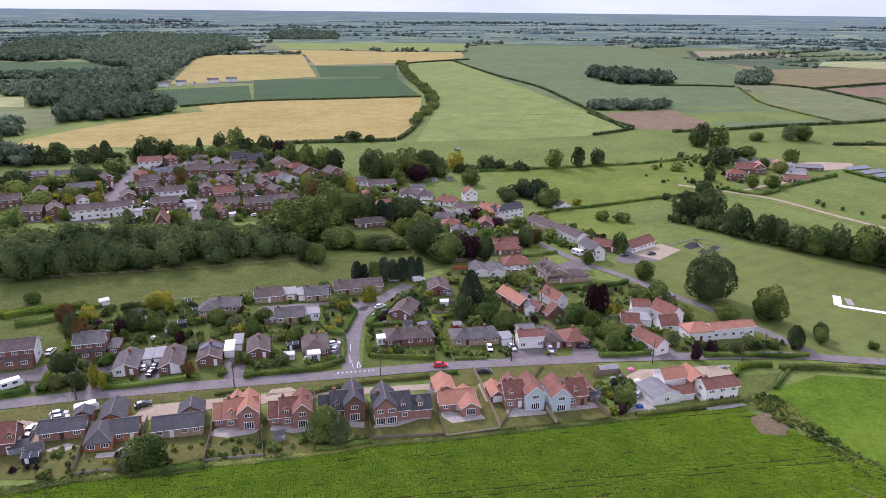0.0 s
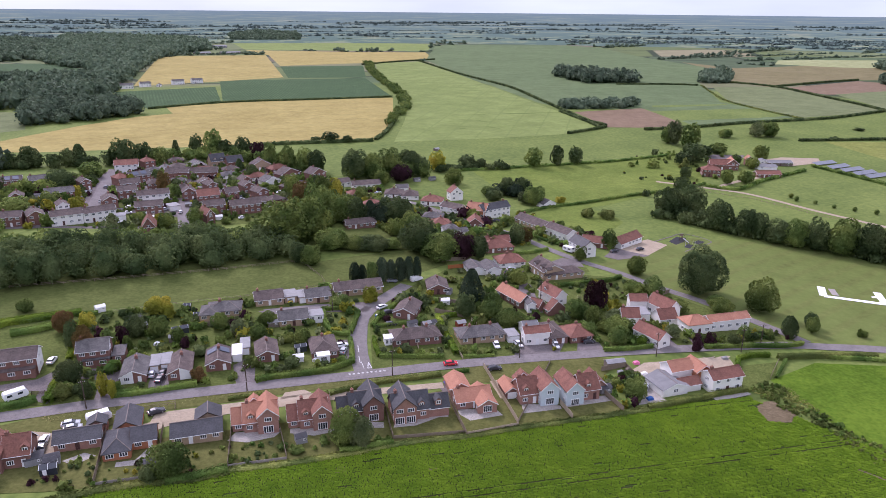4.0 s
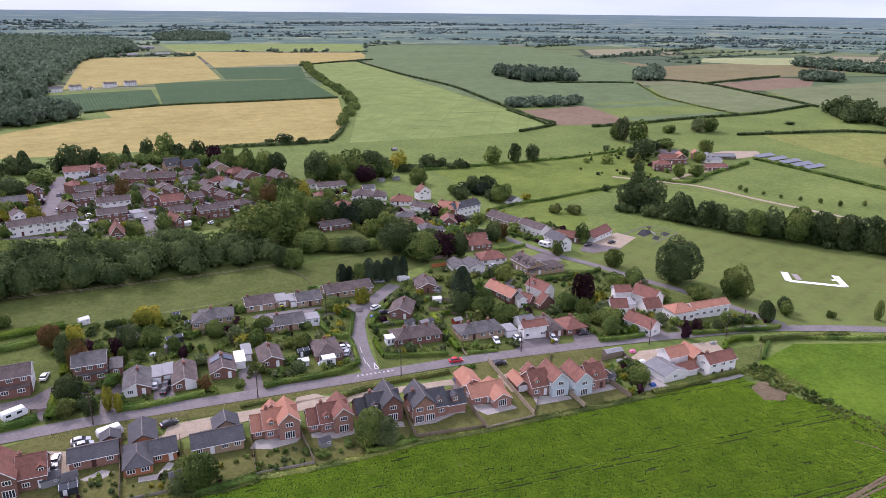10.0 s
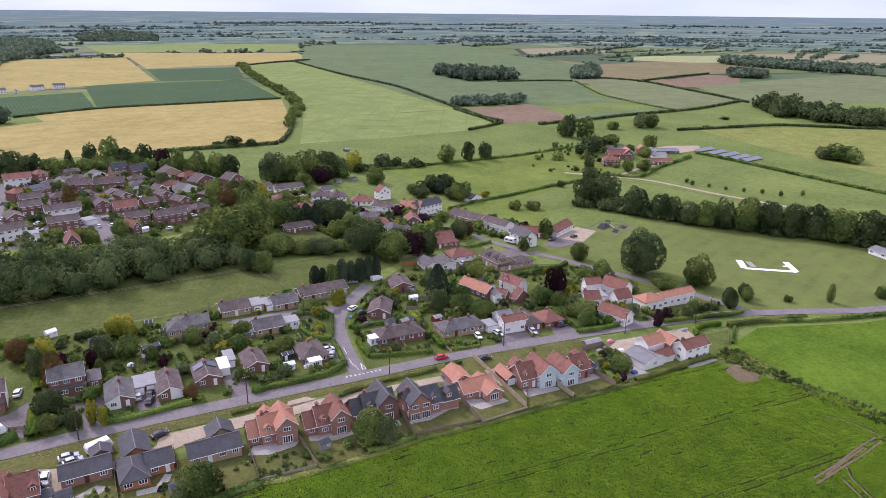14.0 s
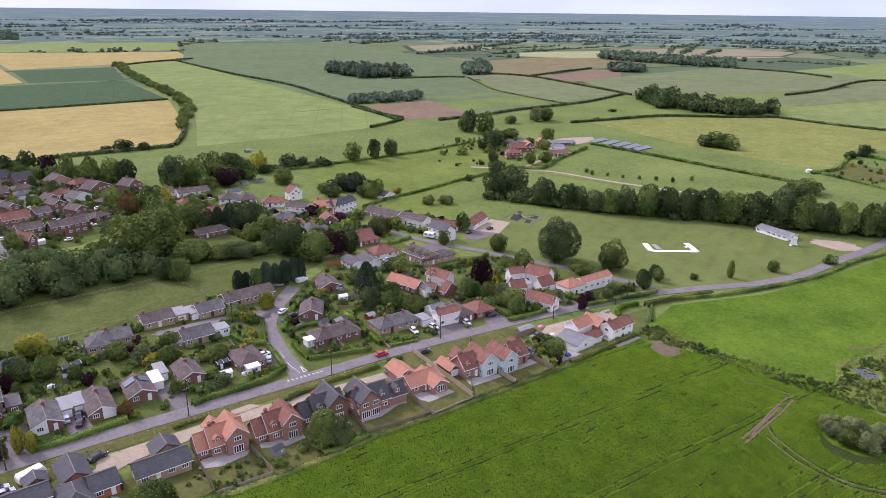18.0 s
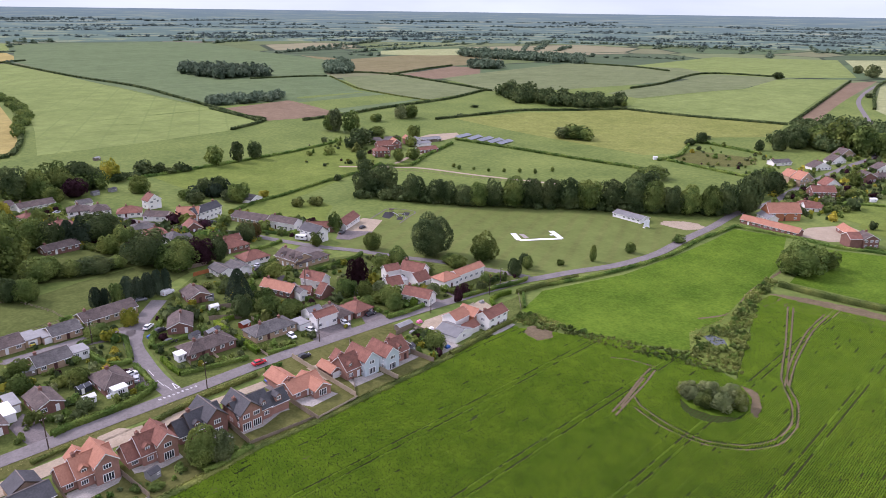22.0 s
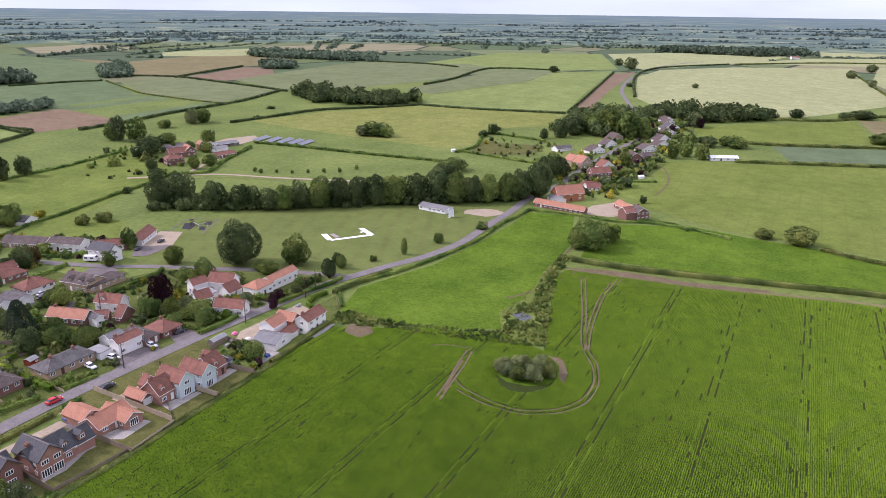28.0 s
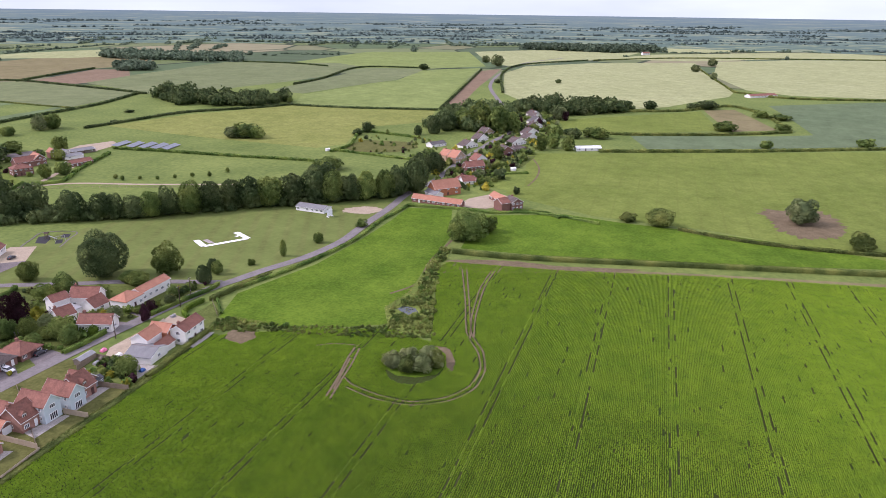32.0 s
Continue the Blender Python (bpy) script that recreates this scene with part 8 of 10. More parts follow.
tree(97.7, 191.0, 8.6, 8.8, "round", "oak", 1400)
tree(103.0, 202.6, 5.4, 6.6, "round", "grey")
tree(90.8, 208.6, 7.6, 6.9, "round", "oak")
tree(131.5, 207.0, 5.5, 8.1, "round", "oak")
tree(116.9, 187.7, 5.3, 5.6, "round", "grey")
tree(119.3, 177.0, 6.5, 3.9, "bush", "purple", 600, label="purple leaved shrub by a white house")
tree(126.9, 180.9, 4.4, 4.4, "bush", "purple", 600, label="purple leaved shrub by a white house")
tree(134.4, 178.5, 4.7, 4.7, "round", "dark")
tree(21.8, 234.3, 6.2, 6.1, "willow", "yellow", 1200, label="weeping golden willow beside a bungalow")
tree(58.5, 228.5, 12.7, 9.0, "conifer", "conifer", 1600, label="tall dark garden conifer")
tree(52.2, 215.5, 9.4, 7.8, "round", "dark")
tree(60.1, 212.7, 7.1, 8.9, "round", "oak")
tree(64.0, 205.3, 7.0, 8.3, "round", "oak")
tree(19.1, 254.7, 7.9, 4.4, "column", "conifer")
tree(21.9, 254.1, 7.1, 3.5, "column", "conifer")
tree(26.1, 254.2, 8.8, 4.9, "round", "oak")
tree(29.6, 253.9, 9.7, 4.9, "column", "conifer")
tree(33.1, 253.3, 8.9, 4.0, "column", "conifer")
tree(36.7, 253.3, 9.5, 4.9, "column", "conifer")
tree(40.4, 254.0, 9.6, 4.5, "column", "conifer")
tree(43.5, 253.4, 9.5, 3.6, "column", "conifer")
tree(-37.8, 143.3, 8.6, 9.1, "round", "oak", 2200, label="broad green tree at the field edge")
tree(-42.0, 141.7, 4.5, 4.3, "round", "dark")
tree(1.9, 147.9, 10.2, 8.4, "round", "oak", 1800)
tree(5.2, 145.7, 8.6, 6.8, "round", "grey", 900)
tree(84.1, 154.2, 6.6, 6.8, "round", "oak", 1000)
tree(81.2, 161.0, 3.3, 3.5, "bush", "mid")
tree(-68.0, 189.7, 7.4, 7.8, "round", "dark", 1400)
tree(-67.9, 182.0, 4.7, 5.4, "bush", "scrub")
tree(-62.2, 180.8, 5.3, 3.9, "round", "dark")
tree(-57.9, 181.5, 7.2, 3.1, "round", "yellow")
tree(-55.5, 179.8, 6.2, 2.4, "round", "yellow")
tree(-34.4, 185.3, 4.6, 4.5, "bush", "rust", 700, label="rusty brown shrub beside a bungalow")
tree(-66.7, 205.1, 11.1, 6.1, "round", "rust")
tree(-61.5, 209.8, 6.8, 5.2, "round", "oak")
tree(-71.4, 210.9, 9.6, 5.2, "round", "dark")
tree(-58.1, 213.1, 6.1, 4.2, "round", "purple")
tree(-55.8, 207.8, 5.2, 3.1, "round", "mid")
tree(-49.9, 233.6, 7.0, 9.6, "round", "yellow", 1000)
tree(-70.1, 225.2, 6.2, 5.5, "round", "yellow")
tree(-76.7, 224.3, 7.8, 7.2, "round", "rust")
tree(-92.6, 243.6, 4.5, 5.8, "round", "oak")
tree(-54.9, 217.8, 7.8, 7.2, "round", "dark")
tree(-48.0, 216.8, 6.9, 6.5, "round", "oak")
tree(-42.0, 211.3, 5.2, 4.3, "round", "mid")
tree(-39.6, 206.7, 4.3, 3.1, "bush", "purple")
tree(-29.9, 219.1, 6.1, 6.3, "round", "oak")
tree(-24.2, 213.9, 5.1, 5.5, "round", "grey")
tree(-17.7, 209.1, 6.0, 5.4, "round", "oak")
tree(-14.6, 219.7, 5.2, 6.4, "round", "mid")
tree(-8.9, 205.8, 3.2, 4.6, "bush", "mid")
tree(-4.5, 203.6, 5.0, 5.3, "round", "mid")
tree(-8.7, 189.1, 3.7, 5.0, "round", "dark")
tree(-11.8, 185.8, 2.9, 4.2, "bush", "dark")
tree(10.6, 231.9, 4.3, 8.0, "round", "oak")
tree(29.6, 295.0, 5.4, 15.0, "round", "dark")
tree(14.6, 296.0, 10.1, 14.9, "round", "oak", 1400)
tree(5.1, 311.4, 20.3, 23.0, "round", "mid", 1600)
tree(-3.9, 305.5, 20.6, 27.3, "round", "mid", 2000)
tree(24.4, 293.6, 6.7, 9.9, "round", "oak")
tree(34.3, 291.5, 6.4, 12.4, "round", "dark")
tree(52.8, 286.5, 15.4, 17.2, "round", "dark", 1600)
tree(59.1, 275.0, 13.2, 16.7, "round", "oak", 1600)
tree(69.4, 276.1, 11.4, 12.1, "round", "purple", 1600)
tree(76.1, 274.4, 11.8, 8.8, "round", "dark")
tree(50.9, 333.2, 14.4, 16.9, "round", "dark", 1200)
tree(42.1, 331.7, 10.5, 11.2, "round", "conifer")
tree(31.0, 334.2, 12.8, 11.2, "round", "dark")
tree(22.9, 338.6, 14.7, 14.1, "round", "oak")
tree(11.7, 339.1, 20.3, 14.0, "round", "oak")
tree(20.4, 387.6, 13.8, 10.8, "round", "mid")
tree(95.3, 322.4, 5.2, 6.8, "round", "purple")
tree(100.1, 291.4, 10.1, 7.8, "round", "dark")
tree(82.1, 247.1, 5.5, 7.6, "round", "mid")
tree(44.7, 433.8, 18.9, 17.8, "round", "dark", 1000)
tree(55.3, 432.2, 17.0, 14.3, "round", "oak", 1000)
tree(67.2, 437.9, 18.1, 18.1, "round", "oak", 1000)
tree(80.9, 441.7, 17.4, 16.9, "round", "dark", 1000)
tree(87.3, 435.3, 13.9, 12.4, "round", "dark")
tree(102.4, 450.8, 13.3, 12.1, "round", "yellow", 1000, label="bright yellow green tree")
tree(103.3, 412.4, 10.5, 11.9, "willow", "mid", 1000)
tree(71.8, 421.2, 11.4, 14.1, "round", "purple")
tree(58.1, 413.1, 9.7, 10.3, "round", "mid")
tree(125.9, 458.7, 8.9, 13.2, "round", "dark")
tree(134.6, 453.5, 7.2, 8.5, "round", "dark")
tree(175.2, 457.3, 14.2, 13.5, "round", "oak")
tree(193.7, 459.2, 15.4, 10.4, "round", "dark")
tree(209.7, 462.1, 13.2, 10.6, "round", "dark")
tree(128.7, 384.3, 11.0, 11.4, "round", "dark")
tree(137.1, 382.9, 11.4, 8.0, "round", "dark")
tree(135.9, 359.8, 12.0, 12.7, "round", "oak")
tree(216.0, 373.2, 4.1, 6.1, "bush", "dark")
tree(247.2, 382.6, 9.9, 12.0, "round", "dark")
tree(270.7, 414.7, 7.9, 8.4, "round", "dark")
tree(304.3, 456.6, 14.1, 19.1, "round", "dark", 1200)
tree(323.8, 514.4, 20.8, 13.9, "round", "grey")
tree(329.2, 498.2, 20.6, 16.2, "round", "oak")
tree(387.4, 531.0, 7.6, 10.7, "round", "oak")
tree(415.5, 527.9, 13.8, 12.7, "round", "grey")
tree(428.6, 526.7, 13.7, 14.6, "round", "oak")
tree(360.2, 451.4, 12.0, 11.8, "round", "mid")
tree(288.1, 393.0, 10.6, 8.8, "round", "mid")
tree(301.6, 391.5, 9.3, 11.0, "round", "oak")
tree(-155.1, 491.3, 14.1, 13.2, "round", "dark")
tree(-164.0, 487.4, 10.6, 8.0, "round", "dark")
tree(-131.3, 485.8, 12.5, 8.8, "round", "dark")
tree(-125.2, 489.1, 13.6, 10.4, "conifer", "dark")
tree(-98.3, 486.0, 17.6, 17.8, "round", "dark", 1200)
tree(-86.9, 493.2, 14.6, 11.4, "round", "dark")
tree(-77.9, 493.3, 10.7, 13.0, "round", "oak")
tree(-68.1, 504.8, 12.7, 6.3, "conifer", "dark")
tree(-56.2, 518.5, 14.4, 10.5, "round", "dark")
tree(-44.0, 512.4, 19.3, 13.6, "round", "oak")
tree(-35.8, 505.2, 13.6, 11.9, "round", "dark")
tree(-23.9, 500.5, 16.0, 11.9, "round", "dark")
tree(-14.0, 489.6, 15.0, 10.1, "round", "purple")
tree(-6.4, 470.5, 17.2, 9.8, "round", "oak")
tree(4.6, 461.8, 16.1, 11.1, "round", "oak")
tree(15.7, 461.5, 15.0, 11.2, "round", "oak")
tree(22.7, 453.3, 15.1, 12.5, "round", "dark")
tree(42.5, 559.9, 8.1, 15.3, "round", "dark")
tree(31.5, 563.5, 4.0, 9.1, "round", "dark")
tree(55.8, 556.7, 5.8, 9.0, "round", "dark")
tree(-65.7, 404.9, 12.3, 8.3, "round", "rust")
tree(-79.4, 396.5, 5.6, 9.3, "round", "mid")
tree(-102.8, 370.6, 7.4, 10.3, "round", "yellow", 1000, label="bright golden yellow garden tree")
tree(-108.1, 396.1, 8.0, 5.5, "round", "yellow")
tree(-121.3, 420.0, 11.9, 15.9, "round", "dark", 1000)
tree(-111.3, 449.5, 9.5, 13.7, "round", "oak")
tree(-116.6, 380.4, 8.0, 11.6, "round", "oak")
tree(-130.1, 371.8, 8.2, 14.1, "round", "oak")
tree(-153.8, 411.7, 11.5, 15.4, "round", "dark")
tree(-60.0, 395.5, 8.0, 8.1, "round", "oak")
tree(-57.6, 335.9, 7.6, 8.0, "round", "oak")
tree(-45.2, 340.0, 9.1, 8.2, "round", "oak")
tree(-18.4, 436.4, 10.1, 7.0, "round", "dark")
tree(-26.2, 461.0, 7.8, 5.9, "conifer", "dark")
tree(218.3, 330.1, 18.7, 17.9, "round", "dark", 1200)
tree(205.1, 330.9, 16.6, 17.3, "round", "dark", 1200)
tree(216.5, 302.1, 16.9, 15.7, "round", "dark", 1400)
tree(224.8, 289.8, 14.8, 14.2, "round", "dark")
tree(228.0, 285.3, 14.5, 10.7, "round", "dark")
tree(232.5, 276.5, 12.8, 13.1, "round", "dark")
tree(237.5, 269.8, 15.5, 12.0, "round", "oak")
tree(244.2, 264.2, 16.1, 13.4, "round", "dark")
tree(251.6, 255.3, 18.9, 15.3, "round", "oak", 1200)
tree(259.2, 247.9, 17.8, 15.5, "round", "dark", 1200)
tree(266.3, 239.9, 17.9, 13.8, "round", "dark", 1200)
tree(272.3, 230.9, 18.9, 14.6, "round", "dark", 1200)
tree(278.6, 221.9, 18.9, 15.9, "round", "oak", 1200)
tree(287.3, 212.3, 18.8, 16.2, "round", "dark", 1200)
tree(295.7, 203.9, 20.1, 16.4, "round", "dark", 1200)
tree(299.2, 192.8, 19.5, 15.1, "round", "oak", 1200)
tree(304.7, 184.5, 17.4, 14.5, "round", "dark", 1200)
tree(310.1, 175.9, 18.6, 13.3, "round", "oak")
tree(317.1, 167.9, 18.4, 13.4, "round", "oak")
tree(326.3, 162.3, 19.8, 13.6, "round", "dark")
tree(337.5, 155.3, 23.3, 17.3, "round", "dark", 1200)
tree(393.3, 160.2, 15.5, 15.6, "round", "dark")
tree(377.9, 235.0, 9.1, 23.6, "round", "oak")
tree(325.2, 213.1, 18.0, 21.0, "round", "dark")
tree(256.8, 98.8, 15.2, 19.2, "round", "oak", 1600, label="broad spreading tree in a field corner")
tree(253.9, 103.8, 11.8, 11.0, "round", "oak")
tree(272.0, 93.9, 9.3, 11.5, "round", "mid")
tree(226.4, 165.6, 5.7, 5.4, "round", "oak")
tree(259.2, 157.4, 4.2, 7.0, "bush", "oak")
tree(201.5, 170.4, 7.7, 3.0, "column", "mid")
tree(185.9, 176.3, 2.8, 2.4, "round", "mid")
tree(159.6, 182.7, 7.1, 4.9, "column", "dark")
tree(172.9, 187.2, 5.9, 5.2, "round", "dark")
tree(313.6, 9.5, 9.9, 16.1, "round", "scrub", 1000)
tree(316.8, 25.8, 5.0, 10.4, "bush", "scrub")
tree(343.0, -63.9, 15.4, 18.1, "bush", "grey", 1200)
tree(303.9, -85.2, 9.0, 13.5, "bush", "scrub")
tree(115.1, 83.7, 5.4, 6.8, "bush", "willow", 1200, label="grey green willow bush of a field thicket")
tree(120.6, 81.3, 5.5, 6.2, "bush", "willow", 1200, label="grey green willow bush of a field thicket")
tree(114.5, 80.9, 4.5, 4.4, "bush", "willow", 1200, label="grey green willow bush of a field thicket")
tree(115.4, 75.7, 6.3, 7.0, "bush", "willow", 1200, label="grey green willow bush of a field thicket")
tree(120.1, 72.7, 5.8, 6.1, "bush", "willow", 1200, label="grey green willow bush of a field thicket")
tree(123.3, 76.5, 5.1, 6.6, "bush", "willow", 1200, label="grey green willow bush of a field thicket")
tree(116.4, 86.0, 4.1, 4.8, "bush", "willow", 1200, label="grey green willow bush of a field thicket")
tree(119.7, 72.6, 5.6, 6.1, "bush", "scrub", 800)
tree(113.9, 79.6, 5.2, 6.7, "bush", "scrub", 800)
tree(117.5, 86.4, 2.8, 6.2, "bush", "scrub", 800)
tree(471.5, 359.8, 12.1, 27.4, "round", "oak")
tree(465.1, 367.0, 10.7, 17.6, "round", "grey")
tree(468.8, 346.8, 10.3, 14.6, "round", "oak")
tree(430.2, 543.6, 10.8, 12.1, "round", "oak")
tree(426.2, 525.8, 12.9, 14.9, "round", "oak")
tree(384.1, 530.3, 7.3, 10.3, "round", "oak")
tree(531.3, 531.7, 2.9, 10.3, "bush", "dark")
tree(475.9, 502.3, 3.2, 8.4, "bush", "dark")
tree(526.7, 267.9, 10.7, 9.2, "round", "dark")
tree(514.1, 272.5, 5.4, 11.1, "bush", "dark")
tree(530.9, 220.3, 8.6, 7.1, "column", "dark")
tree(549.1, 274.6, 3.6, 10.6, "bush", "dark")
tree(452.8, 129.5, 11.8, 10.3, "round", "mid")
tree(560.2, 100.2, 10.7, 12.0, "round", "oak")
tree(576.4, 92.3, 5.4, 11.2, "round", "dark")
tree(691.1, 92.8, 9.1, 15.4, "round", "grey")
tree(566.6, 63.7, 9.8, 17.8, "round", "oak")
tree(507.6, 83.2, 12.1, 11.0, "round", "oak")
tree(648.1, 104.7, 10.3, 6.8, "round", "purple")
tree(778.8, -34.9, 9.4, 25.0, "round", "dark")
tree(770.0, -19.6, 7.3, 15.0, "round", "dark")
tree(754.5, 25.5, 9.7, 16.2, "round", "dark")
tree(641.4, -45.1, 9.6, 24.1, "bush", "oak")
tree(733.8, -85.6, 8.4, 16.3, "bush", "oak")
tree(724.1, -103.3, 6.2, 22.8, "bush", "oak")
tree(658.6, -97.3, 7.6, 14.7, "bush", "oak")
tree(565.3, -72.1, 7.7, 11.2, "round", "oak")
tree(598.7, -152.6, 8.5, 16.9, "bush", "oak")
tree(740.7, 49.2, 6.1, 12.4, "round", "dark")
tree(1135.5, 419.0, 12.0, 17.8, "round", "dark")
tree(1291.4, 322.2, 22.5, 26.0, "round", "grey")
tree(1369.9, 363.9, 15.2, 18.4, "round", "grey")
tree(1494.0, -77.9, 15.1, 20.6, "round", "grey")
tree(1321.1, -39.8, 13.5, 18.4, "round", "grey")
tree(1160.4, -62.2, 12.0, 12.6, "round", "grey")
tree(957.1, 245.5, 6.1, 9.9, "bush", "dark")
tree(995.6, 162.1, 6.2, 10.0, "bush", "dark")
tree(667.5, 424.4, 7.2, 9.1, "round", "oak")
tree(304.8, 352.3, 3.2, 3.3, "round", "mid")
tree(302.3, 344.8, 3.5, 2.9, "round", "oak", 300)
tree(308.7, 336.4, 2.5, 2.6, "round", "oak", 300)
tree(312.6, 325.9, 2.5, 2.6, "round", "oak", 300)
tree(319.3, 317.3, 2.9, 2.6, "round", "oak", 300)
tree(326.1, 308.8, 3.2, 3.0, "round", "oak", 300)
tree(331.4, 299.3, 3.6, 3.0, "round", "oak", 300)
tree(346.0, 295.0, 3.7, 3.1, "round", "oak", 300)
tree(4.1, 276.8, 8.7, 9.3, "round", "oak")
tree(-0.5, 280.3, 8.9, 8.5, "round", "dark")
tree(18.4, 297.1, 7.1, 7.5, "round", "mid")
tree(40.7, 292.1, 5.6, 9.0, "round", "oak")
tree(49.0, 295.9, 9.6, 10.2, "round", "dark")
tree(55.1, 279.7, 8.0, 8.8, "round", "oak")
tree(66.8, 287.1, 10.6, 11.0, "round", "dark")
tree(76.5, 289.1, 8.5, 7.6, "round", "mid")
tree(55.8, 319.6, 9.4, 10.9, "round", "oak")
tree(46.3, 312.5, 8.7, 9.6, "round", "mid")
tree(38.3, 335.9, 10.9, 8.5, "conifer", "conifer")
tree(46.9, 345.3, 9.9, 7.6, "conifer", "conifer")
tree(56.1, 338.4, 11.0, 9.8, "round", "dark")
tree(29.9, 352.2, 11.2, 10.0, "round", "oak")
tree(20.0, 358.7, 12.7, 11.9, "round", "oak")
tree(7.3, 376.0, 12.3, 11.1, "round", "rust")
tree(3.2, 394.1, 12.3, 9.6, "round", "mid")
tree(26.7, 387.0, 11.6, 9.6, "round", "yellow")
tree(15.9, 393.8, 7.5, 9.7, "round", "oak")
tree(40.4, 379.9, 7.4, 8.2, "bush", "oak")
tree(116.2, 372.0, 7.4, 11.0, "round", "dark")
tree(116.3, 383.8, 6.1, 8.6, "round", "oak")
tree(132.5, 364.6, 7.5, 9.0, "round", "grey")
tree(154.2, 363.0, 4.4, 6.5, "bush", "yellow")
tree(166.5, 329.6, 5.3, 10.2, "bush", "scrub")
tree(156.4, 332.5, 5.5, 7.8, "bush", "scrub")
tree(141.7, 280.3, 9.5, 7.8, "round", "oak")
tree(120.5, 266.4, 7.1, 6.4, "bush", "mid")
tree(105.6, 295.2, 7.5, 7.9, "round", "rust")
tree(60.5, 239.6, 6.2, 5.6, "round", "dark")
tree(63.8, 218.8, 7.6, 7.2, "round", "oak")
tree(67.4, 206.5, 5.3, 6.5, "round", "mid")
tree(71.4, 203.3, 4.4, 4.9, "round", "oak")
tree(83.5, 197.9, 4.3, 5.6, "round", "mid")
tree(88.6, 193.2, 5.6, 5.9, "round", "oak")
tree(96.1, 196.5, 4.3, 5.7, "round", "mid")
tree(103.9, 193.4, 5.3, 5.6, "bush", "mid")
tree(103.7, 184.9, 3.3, 4.7, "bush", "lime")
tree(141.8, 183.3, 4.7, 4.9, "round", "oak")
tree(151.3, 183.2, 3.0, 4.1, "bush", "mid")
tree(149.2, 209.8, 4.7, 7.5, "round", "oak")
tree(321.2, 518.6, 14.0, 13.0, "round", "oak")
tree(322.0, 471.1, 8.7, 17.2, "round", "dark")
tree(340.4, 477.0, 8.7, 14.9, "round", "oak")
tree(291.5, 448.6, 9.2, 14.7, "round", "dark")
tree(334.1, 427.4, 8.6, 9.6, "round", "mid")
tree(330.1, 441.1, 7.7, 9.0, "round", "oak")
tree(575.4, 144.3, 19.1, 17.6, "round", "oak")
tree(565.1, 154.3, 25.1, 22.5, "round", "oak")
tree(571.3, 172.9, 26.4, 25.0, "round", "mid")
tree(575.8, 190.6, 18.2, 21.1, "round", "oak")
tree(558.9, 202.2, 17.5, 18.7, "round", "dark")
tree(542.5, 209.1, 15.5, 12.3, "column", "dark")
tree(512.9, 96.4, 12.2, 12.1, "round", "oak")
tree(499.8, 103.6, 12.2, 9.1, "round", "mid")
tree(560.6, 85.2, 9.5, 13.9, "round", "dark")
tree(652.3, 111.0, 13.8, 14.8, "round", "grey")
tree(418.4, 121.6, 7.1, 8.8, "bush", "mid")
tree(572.1, 73.2, 8.3, 12.1, "round", "oak")
tree(447.2, 146.7, 6.5, 6.0, "bush", "mid")
tree(376.8, 165.0, 18.1, 15.1, "round", "dark")
tree(408.5, 169.3, 14.5, 13.7, "round", "oak")
tree(503.5, 131.6, 5.2, 6.5, "bush", "dark")
tree(464.3, 112.1, 4.8, 6.9, "bush", "oak")
tree(506.0, 83.9, 8.7, 7.3, "round", "oak")
tree(617.8, 125.3, 7.2, 6.6, "bush", "purple")
tree(354.9, 94.8, 5.0, 4.9, "bush", "dark")
tree(4.6, 146.5, 2.5, 4.1, "bush", "willow", 900, label="white flowering shrub at a garden end")
tree(-9.9, 146.5, 1.5, 4.0, "bush", "mid", 900)
tree(-13.3, 148.9, 1.4, 3.2, "bush", "oak")
tree(82.6, 243.2, 6.5, 8.0, "round", "mid")
tree(93.0, 207.9, 5.9, 6.9, "round", "oak")
tree(96.5, 187.2, 6.5, 7.1, "round", "oak")
tree(87.6, 295.1, 6.5, 9.4, "round", "oak")

# ---- hedges, woods ----
wood("woodland", [(-113.7, 264.5), (-90.6, 268.0), (-69.1, 271.5), (-47.5, 274.1), (-24.7, 278.9), (-4.0, 284.0), (-4.0, 298.0), (-24.7, 301.0), (-47.5, 301.0), (-69.1, 301.0), (-90.6, 300.0), (-125.0, 299.0)], 8.5, 11.5, LEAF_DARK, 700, "dense dark belt of mature trees behind the paddock", 3)
wood("woodland", [(-128.0, 305.0), (-92.0, 306.0), (-54.0, 308.0), (-12.0, 308.0), (-8.0, 318.0), (-40.0, 321.0), (-72.0, 319.0), (-108.0, 321.0), (-132.0, 322.0)], 9, 6.5, LEAF_OAK, 300, "lower mixed trees below the estate", 5)
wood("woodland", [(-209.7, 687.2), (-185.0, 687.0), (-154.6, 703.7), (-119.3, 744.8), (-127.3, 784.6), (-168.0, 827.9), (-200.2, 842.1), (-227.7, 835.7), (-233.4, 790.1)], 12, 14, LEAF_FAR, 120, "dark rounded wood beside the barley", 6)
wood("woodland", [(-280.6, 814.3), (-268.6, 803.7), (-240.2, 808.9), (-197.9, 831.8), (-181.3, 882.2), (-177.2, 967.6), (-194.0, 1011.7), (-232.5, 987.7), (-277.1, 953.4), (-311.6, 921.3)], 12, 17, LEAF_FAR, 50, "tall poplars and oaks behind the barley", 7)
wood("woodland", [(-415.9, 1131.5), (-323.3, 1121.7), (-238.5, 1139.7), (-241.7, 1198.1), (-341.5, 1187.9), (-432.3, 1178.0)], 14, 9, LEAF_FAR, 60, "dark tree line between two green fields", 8)
